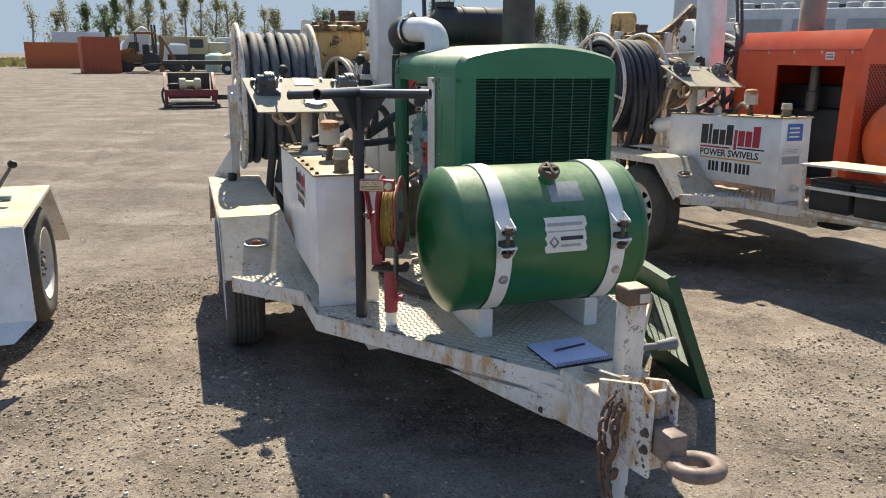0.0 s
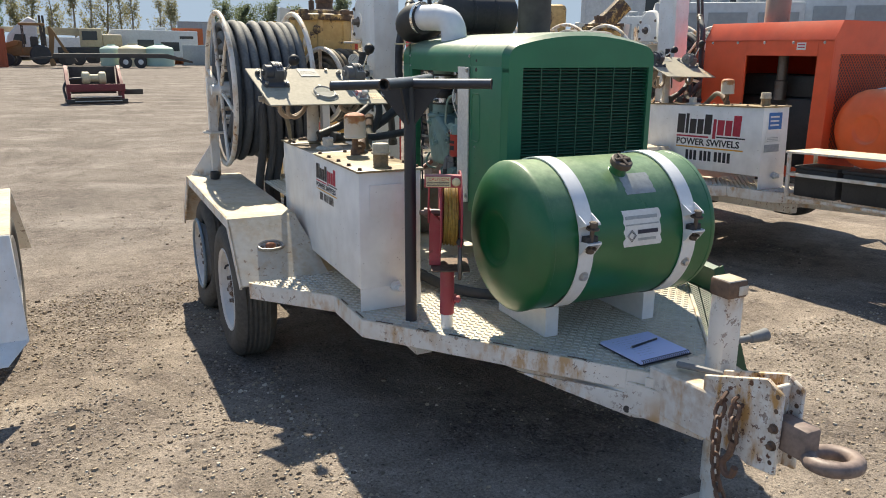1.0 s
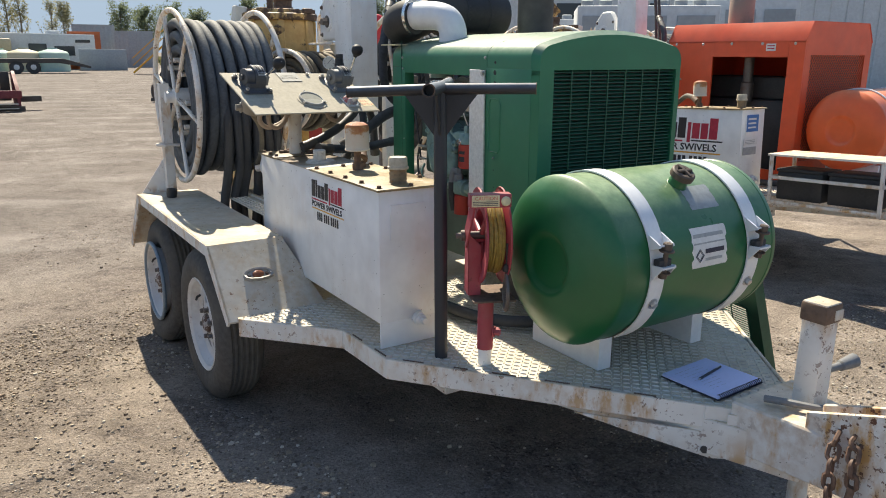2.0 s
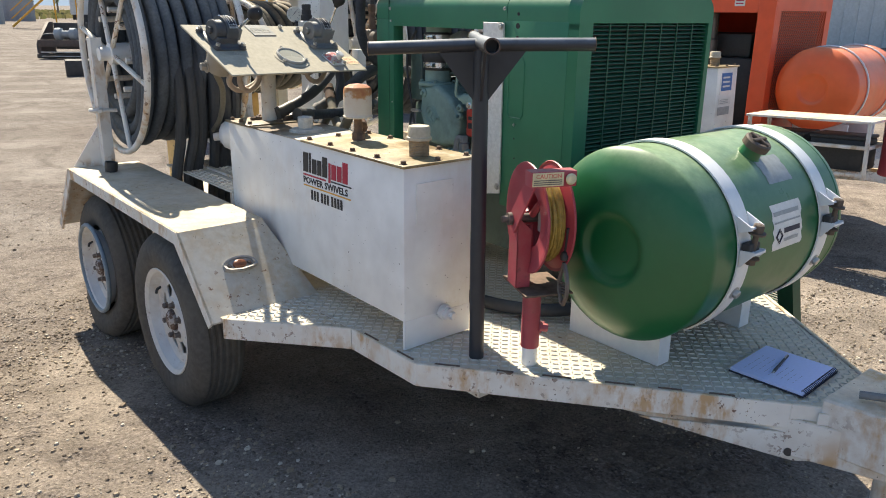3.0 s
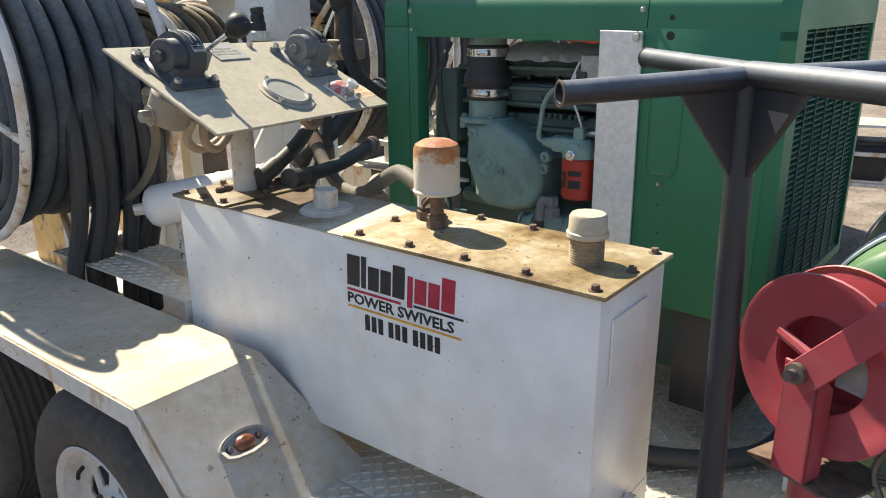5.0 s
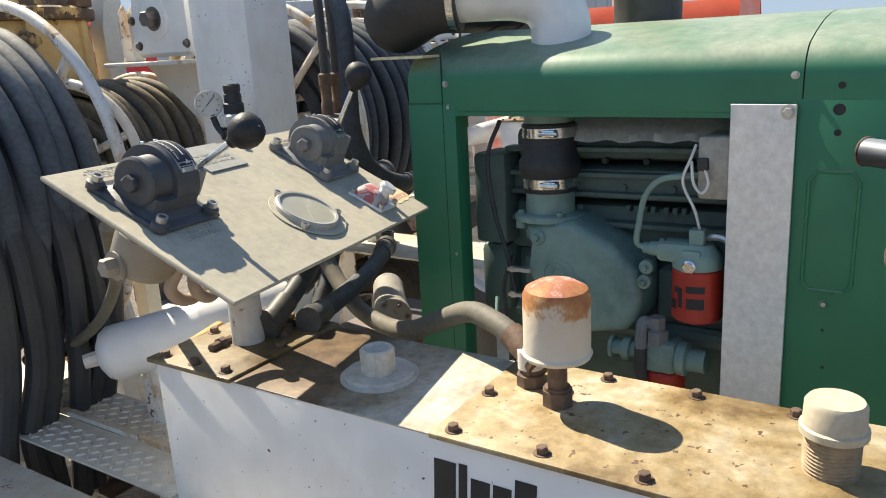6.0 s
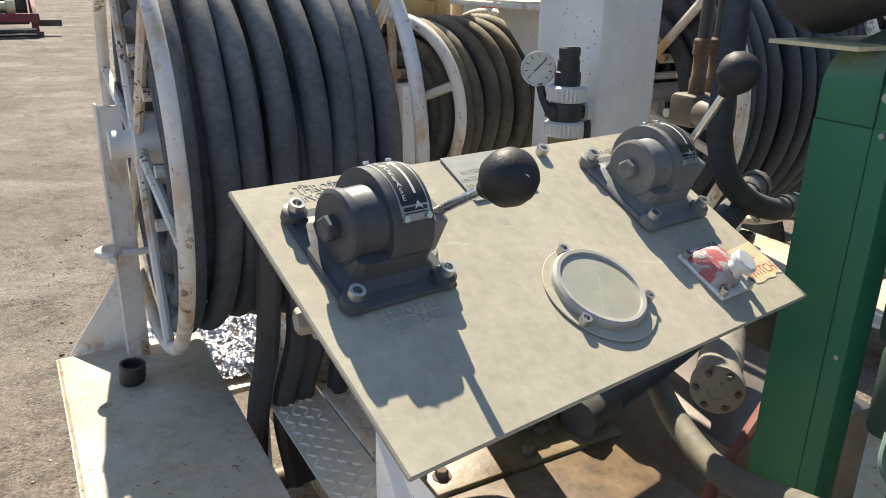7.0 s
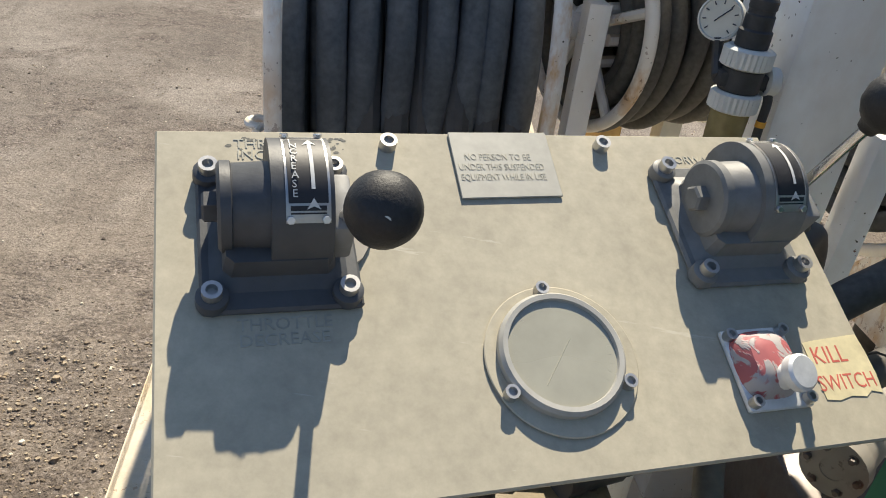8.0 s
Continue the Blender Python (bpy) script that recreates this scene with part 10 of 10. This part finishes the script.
def crane():
    m = facing(0.8, 76, 0)
    ob = thing("crane_truck", m.translation, "beige rough-terrain crane with a long boom", "crane")
    b = B()
    box(b, (-0.2, -0.9, 1.5), (1.6, 0.9, 3.1), 0.08, m)
    box(b, (1.6, -0.9, 1.6), (3.2, 0.9, 2.6), 0.15, m)
    part("cab", b, M_beige, ob)
    b = B()
    box(b, (0.0, -0.95, 2.1), (1.2, -0.88, 2.85), 0, m)
    part("window", b, M_glass, ob)
    b = B()
    slab(b, [m @ Vector(p) for p in ((-6.4, -0.35, 2.75), (-0.2, -0.35, 2.45), (-0.2, -0.35, 3.1), (-6.4, -0.35, 3.15))], m.to_3x3() @ Vector((0, 0.6, 0)), 0.03)
    part("boom", b, M_beige, ob)
    b = B()
    box(b, (-2.0, -1.1, 0.7), (3.0, 1.1, 1.5), 0.05, m)
    part("carrier", b, M_dark_far, ob)
    for x in (-1.3, 2.2):
        for y in (-1.25, 0.8):
            b = B()
            turned(b, [(0.25, 0), (0.6, 0), (0.68, 0.08), (0.68, 0.37), (0.6, 0.45), (0.25, 0.45)], m @ Vector((x, y, 0.68)), m.to_3x3() @ Vector((0, 1, 0)), 20)
            part("wheel", b, M_rubber, ob)


crane()


def skid(p, spin, mats, label):
    m = Matrix.Translation(p) @ Matrix.Rotation(radians(spin), 4, "Z")
    ob = thing("winch_skid", p, label, "skid", "machine skids")
    V = lambda *q: m @ Vector(q)
    for y in (-0.6, 0.6):
        b = B()
        box(b, (-0.95, y - 0.06, 0.03), (0.95, y + 0.06, 0.17), 0.01, m)
        part("runner", b, M_dark_far, ob)
    b = B()
    box(b, (-0.9, -0.62, 0.42), (0.9, -0.54, 0.66), 0.01, m)
    part("front_beam", b, mats[0], ob)
    b = B()
    box(b, (-0.75, 0.45, 0.3), (0.7, 0.55, 1.22), 0.01, m)
    part("back_plate", b, M_dark_far, ob)
    for x in (-0.9, 0.75):
        b = B()
        slab(b, [V(x, -0.6, 0.1), V(x, 0.55, 0.1), V(x, 0.55, 1.25), V(x, 0.25, 1.25), V(x, -0.6, 0.66)], m.to_3x3() @ Vector((0.1, 0, 0)))
        part("side_plate", b, mats[0], ob)
    b = B()
    turned(b, [(0.16, 0), (0.21, 0.03), (0.21, 0.22), (0.12, 0.26), (0.12, 0.5), (0.21, 0.55), (0.21, 0.72), (0.16, 0.75)], V(-0.4, -0.25, 0.85), m.to_3x3() @ Vector((1, 0, 0)), 20)
    part("drum", b, mats[1], ob)
    b = B()
    tube(b, [V(-0.4, -0.3, 0.85), V(-0.8, -0.3, 0.8), V(-0.98, -0.4, 0.55), V(-0.95, -0.5, 0.2)], 0.04, 8)
    part("hose", b, M_hose, ob)
    for k in range(3):
        b = B()
        box(b, (-0.7, -0.85 - 0.02 * k, 0.10 + 0.07 * k), (0.75, -0.62 - 0.05 * k, 0.13 + 0.07 * k), 0.005, m)
        part("ramp_plate", b, M_white_dusty if k != 1 else M_dark_far, ob)
    b = B()
    box(b, (0.9, -0.2, 0.28), (1.5, 0.1, 0.46), 0.01, m)
    part("tow_tube", b, M_dark_far, ob)


skid((0.35, 29.2, ground_z(0, 29)), 2, (M_maroon, M_straw), "maroon winch skid with a cream drum and dark frame")
skid((6.95, 31.5, ground_z(0, 29)), -38, (M_rust_far, M_greywall), "dark rusty winch skid with a grey drum")
far_box("steel_crate", 12.6, 24.5, 0, 1.1, 0.7, 0.42, M_dark_far, "low dark steel crate on the dirt", "crate")
far_box("grey_steel_tank", 8.5, 74, 0, 3.7, 2.4, 1.75, M_greywall, "grey rectangular steel tank", "tank", 0)
far_box("rusty_box", 7.5, 80, 0, 2.6, 2.4, 3.3, M_orange_far, "rusty orange steel box", "box", 6)
far_box("transformer_unit", 8.2, 92, 0, 4.0, 2.4, 4.3, M_greywall, "pale grey machinery unit with pipes on top", "machinery", 10)
far_box("transformer_unit", 10.6, 88, 0, 3.6, 2.4, 3.6, M_greywall, "pale grey machinery unit behind the yard", "machinery", 8)
far_box("white_tank_wagon", 16.6, 70, 0, 7.0, 2.4, 2.0, M_offwhite, "white tank wagon behind the stairs", "tank", 0, 0.8)


def yellow_stairs():
    m = facing(11.7, 60, 0)
    ob = thing("access_stairs", m.translation, "yellow steel access stairs with handrails", "stairs")
    V = lambda *p: m @ Vector(p)
    for y in (-0.5, 0.5):
        b = B()
        tube(b, [V(-1.6, y, 0.1), V(1.0, y, 2.4)], 0.07, 6, smooth=0)
        part("stringer", b, M_decal_yellow, ob)
        for z_ in (0.5, 1.0):
            b = B()
            tube(b, [V(-1.6, y, 0.1 + z_), V(1.0, y, 2.4 + z_), V(2.4, y, 2.4 + z_)], 0.035, 6, smooth=0)
            part("handrail", b, M_decal_yellow, ob)
    for k in range(11):
        b = B()
        u = (k + 0.5) / 11
        box(b, (-1.6 + 2.6 * u - 0.13, -0.5, 0.1 + 2.3 * u - 0.02), (-1.6 + 2.6 * u + 0.13, 0.5, 0.1 + 2.3 * u + 0.02), 0, m)
        part("tread", b, M_white_dusty, ob)
    for x in (1.0, 2.3):
        b = B()
        tube(b, [V(x, -0.5, 0.0), V(x, -0.5, 3.4)], 0.05, 6, smooth=0)
        part("post", b, M_decal_yellow, ob)


yellow_stairs()


# ---- building and machinery on the right ----
def warehouse():
    m = facing(47, 46, 10)
    ob = thing("warehouse", m.translation, "long off-white metal warehouse with a dark roof edge", "building")
    b = B()
    box(b, (-9.5, -0.2, 0), (22, 8, 6.6), 0.02, m)
    part("wall", b, M_offwhite, ob)
    b = B()
    slab(b, [m @ Vector(p) for p in ((-9.8, -0.5, 6.5), (22.3, -0.5, 6.5), (22.3, 4, 7.4), (-9.8, 4, 7.4))], (0, 0, 0.12))
    part("roof", b, M_greywall, ob)
    for k in range(36):
        b = B()
        x = -9.3 + 0.87 * k
        box(b, (x - 0.05, -0.26, 0), (x + 0.05, -0.18, 6.5), 0, m)
        part("rib", b, M_offwhite, ob)
    for x in (-6, -2.2):
        b = B()
        box(b, (x, -0.28, 3.4), (x + 1.6, -0.16, 4.6), 0, m)
        part("window", b, M_glass, ob)


warehouse()


def chiller(bearing, dist, L, H, label):
    m = facing(bearing, dist, 4)
    ob = thing("vent_unit", m.translation, label, "machinery", "vent units")
    b = B()
    box(b, (-L / 2, -1.1, 0), (L / 2, 1.1, H), 0.04, m)
    part("cabinet", b, M_offwhite, ob)
    for k in range(int(L / 0.45)):
        b = B()
        x = -L / 2 + 0.25 + 0.45 * k
        turned(b, [(0.16, 0), (0.16, 0.12), (0.12, 0.14), (0, 0.14)], m @ Vector((x, -0.8, H)), (0, 0, 1), 12)
        part("vent_cap", b, M_greywall, ob)
    for k in range(3):
        b = B()
        x = -L / 2 + L * (k + 0.5) / 3
        box(b, (x - L * 0.13, -1.14, H * 0.45), (x + L * 0.13, -1.08, H * 0.92), 0, m)
        lv_ = part("louvre", b, M_greywall, ob)


chiller(44.0, 21, 3.4, 3.0, "pale grey machinery cabinet with a row of vent caps")
chiller(50.5, 24, 3.0, 3.3, "pale grey machinery cabinet with louvres")
chiller(39.0, 26, 2.2, 2.9, "pale grey machinery cabinet with pipes")


def boom():
    m = facing(33.0, 15.5, 0)
    ob = thing("excavator_boom", m.translation, "worn yellow and black excavator boom raised behind the trailers", "excavator")
    V = lambda *p: m @ Vector(p)
    b = B()
    for pts, w, mt in (([(-0.5, 0, 1.6), (-0.2, 0, 1.95), (0.5, 0, 2.25), (1.05, 0, 2.75)], 0.17, 0), ([(-0.3, 0.2, 1.2), (0.3, 0.2, 1.95), (0.95, 0.2, 2.5)], 0.09, 1)):
        bb = B()
        tube(bb, [V(*p) for p in pts], w, 8)
        part("arm", bb, M_yellow_burnt if not mt else M_black_matt, ob)
    b = B()
    box(b, (-0.55, 0.3, 1.75), (-0.05, 1.1, 2.75), 0.1, m)
    part("house", b, M_yellow, ob)
    b = B()
    box(b, (-1.3, -0.7, 0.1), (1.0, 0.7, 1.7), 0.1, m)
    part("undercarriage", b, M_dark_far, ob)


boom()
red_machine = thing("red_pump_unit", at(17.2, 13), "red pump unit with ladder rails behind the trailer", "machinery")
b = B()
rp = at(17.2, 13)
box(b, rp + Vector((-0.6, -0.5, 0.0)), rp + Vector((0.6, 0.5, 1.55)), 0.05)
part("body", b, M_red_clean, red_machine)
b = B()
rod(b, rp + Vector((-0.1, -0.2, 1.5)), rp + Vector((-0.1, -0.2, 1.95)), 0.14)
part("cap", b, M_red_clean, red_machine)


# ---- trees ----
def tree(p, h, crown_w, seed, mat_leaf, dens=1.0, bare=0.0, label="slender poplar with thin spring foliage", cat="tree"):
    rt = random.Random(seed)
    ob = thing("tree", p, label, cat, "windbreak trees")
    b = B()
    limbs = []
    top = Vector(p) + Vector((rt.uniform(-0.3, 0.3), 0, h))
    tr = curve_points([Vector(p) - Vector((0, 0, 0.3)), Vector(p) + Vector((rt.uniform(-0.15, 0.15), 0, h * 0.35)), Vector(p) + Vector((rt.uniform(-0.3, 0.3), 0, h * 0.7)), top], 4)
    for i, (u, v) in enumerate(zip(tr, tr[1:])):
        f0, f1 = 1 - i / len(tr), 1 - (i + 1) / len(tr)
        rod(b, u, v, 0.16 * f0 * h / 9 + 0.02, 0.16 * f1 * h / 9 + 0.02, seg=7, cap=False)
    n = int(16 * dens) + 6
    for k in range(n):
        t_ = rt.uniform(0.18, 0.95)
        base = tr[int(t_ * (len(tr) - 1))]
        a = rt.uniform(0, 2 * math.pi)
        ln = crown_w * (1.2 - t_) * rt.uniform(0.5, 1.0)
        tip = base + Vector((math.cos(a) * ln * 0.55, math.sin(a) * ln * 0.55, ln * rt.uniform(0.7, 1.3)))
        mid = (base + tip) / 2 + Vector((rt.uniform(-0.1, 0.1), rt.uniform(-0.1, 0.1), -0.05 * ln))
        rod(b, base, mid, 0.035, 0.025, seg=5, cap=False)
        rod(b, mid, tip, 0.025, 0.008, seg=5, cap=False)
        limbs.append((base, mid, tip))
    part("trunk", b, M_bark, ob)
    verts, faces = [], []
    cnt = int(2000 * dens * (1 - bare))
    for k in range(cnt):
        base, mid, tip = rt.choice(limbs)
        t_ = rt.uniform(0.25, 1.1)
        c = (mid + (tip - mid) * (t_ - 0.5) * 2) if t_ > 0.5 else base + (mid - base) * t_ * 2
        c = c + Vector((rt.gauss(0, 0.22), rt.gauss(0, 0.22), rt.gauss(0, 0.28)))
        s = rt.uniform(0.07, 0.17)
        a = Vector((rt.gauss(0, 1), rt.gauss(0, 1), rt.gauss(0, 1))).normalized()
        d = a.cross(Vector((rt.gauss(0, 1), rt.gauss(0, 1), rt.gauss(0, 1)))).normalized()
        i0 = len(verts)
        verts += [c + a * s, c + d * s * 0.7, c - a * s, c - d * s * 0.7]
        faces.append((i0, i0 + 1, i0 + 2, i0 + 3))
    me = bpy.data.meshes.new("crown")
    me.from_pydata([v - Vector(p) for v in verts], [], faces)
    me.materials.append(mat_leaf)
    cr = new("crown", me)
    cr.parent = ob
    return ob


rt = random.Random(21)
row = [(-8.9, 7.5, 0.85), (-7.6, 7.0, 0.6), (-6.9, 8.6, 0.75), (-5.7, 8.2, 0.1), (-4.6, 8.0, 0.1), (-3.9, 9.0, 0.05), (-2.8, 9.8, 0.0), (-1.9, 10.0, 0.0), (-0.8, 9.0, 0.2), (0.6, 10.4, 0.3), (1.6, 10.2, 0.35), (2.6, 10.6, 0.3), (3.4, 9.6, 0.5), (4.1, 9.4, 0.6), (5.9, 8.2, 0.6), (6.7, 7.9, 0.35)]
for k, (bg, h, bare) in enumerate(row):
    green = -6.0 < bg < -3.0
    tree(at(bg, 128 + rt.uniform(-3, 3)), h + 0.6, 3.6, 100 + k, M_leaf_green if green else M_leaf_pale, 1.1, bare, "slender poplar with fresh green leaves" if green else "slender half-bare poplar with thin spring leaves")
for k, (bg, d_, h, w) in enumerate(((10.2, 125, 8.0, 5.0), (11.6, 128, 7.4, 5.5), (13.4, 128, 7.8, 5.5), (15.0, 130, 7.0, 5.0), (25.6, 112, 7.6, 5.0), (27.2, 110, 8.4, 5.5), (29.0, 112, 8.0, 5.0), (18.2, 95, 7.0, 4.0), (20.0, 98, 6.5, 4.0))):
    tree(at(bg, d_), h, w, 300 + k, M_leaf_grey, 1.9, 0.0, "broad green tree behind the yard")

# low scrub and dry grass along the yard's edge
verts, faces = [], []
rg = random.Random(31)
for k in range(5200):
    bg, d_ = rg.uniform(-16, 24), rg.uniform(98, 230)
    c = at(bg, d_)
    s = rg.uniform(0.15, 0.5)
    a = rg.uniform(0, math.pi)
    dx_ = Vector((math.cos(a), math.sin(a), 0)) * s
    i0 = len(verts)
    verts += [c - dx_, c + dx_, c + dx_ * 0.6 + Vector((0, 0, s * 0.9)), c - dx_ * 0.5 + Vector((0, 0, s * 1.1))]
    faces.append((i0, i0 + 1, i0 + 2, i0 + 3))
me = bpy.data.meshes.new("scrub")
me.from_pydata(verts, [], faces)
me.materials.append(leaf_material("dry_grass", (0.22, 0.19, 0.09), (0.12, 0.13, 0.05)))
tagged(new("scrub", me), "dry grass and low scrub along the far edge", "scrub", kind="stuff")

# ---- loose stones on the yard ----
def stones():
    rs_ = random.Random(77)
    verts, faces = [], []
    for k in range(64000):
        if k % 5 < 3:
            x, y = rs_.uniform(-2.4, 0.4), rs_.uniform(0.6, 6.0)
        elif k % 5 == 3:
            x, y = rs_.uniform(1.5, 4.2), rs_.uniform(0.6, 3.2)
        else:
            x, y = rs_.uniform(-3.5, 5.0), rs_.uniform(0.6, 10.0)
        clump = noise.noise(Vector((x * 0.8, y * 0.8, 3.0))) + 0.5 * noise.noise(Vector((x * 2.7, y * 2.7, 9.0)))
        if clump + 0.45 * max(0.0, 1.0 - math.hypot(x + 0.55, (y - 5.35) * 0.7)) < rs_.uniform(-0.55, 0.55):
            continue
        s = 0.0028 + abs(rs_.gauss(0, 0.0042))
        if rs_.random() < 0.015:
            s *= 1.9
        s = min(s, 0.026)
        p = Vector((x, y, 0))
        z_ = ground_z(x, y) + 0.016 * noise.noise(p * 0.9) + 0.009 * noise.noise(p * 3.1) + 0.006 * noise.noise(p * 9.0)
        i0 = len(verts)
        ang = rs_.uniform(0, 6.28)
        sq = rs_.uniform(0.6, 1.0)
        for j in range(5):
            a = ang + 2 * math.pi * j / 5
            r = s * rs_.uniform(0.8, 1.2)
            verts.append((x + r * math.cos(a), y + r * sq * math.sin(a), z_ - s * 0.2))
        for j in range(5):
            a = ang + 2 * math.pi * (j + 0.4) / 5
            r = s * rs_.uniform(0.45, 0.8)
            verts.append((x + r * math.cos(a), y + r * sq * math.sin(a), z_ + s * rs_.uniform(0.4, 0.75)))
        faces.append(tuple(range(i0 + 5, i0 + 10)))
        for j in range(5):
            q = (j + 1) % 5
            faces.append((i0 + j, i0 + q, i0 + 5 + q, i0 + 5 + j))
    n = Nodes("gravel_stone")
    g = n.t.nodes.new("ShaderNodeNewGeometry")
    col = n.ramp(g.outputs["Random Per Island"], (0.0, (0.11, 0.088, 0.07)), (0.4, (0.26, 0.205, 0.148)), (0.8, (0.42, 0.345, 0.25)), (1.0, (0.62, 0.56, 0.47)))
    n.set(col, 0.95, 0.0)
    me = bpy.data.meshes.new("gravel")
    me.from_pydata(verts, [], faces)
    me.materials.append(n.mat)
    tagged(new("gravel", me), "loose grey and tan gravel stones scattered on dirt", "gravel", kind="stuff")


stones()
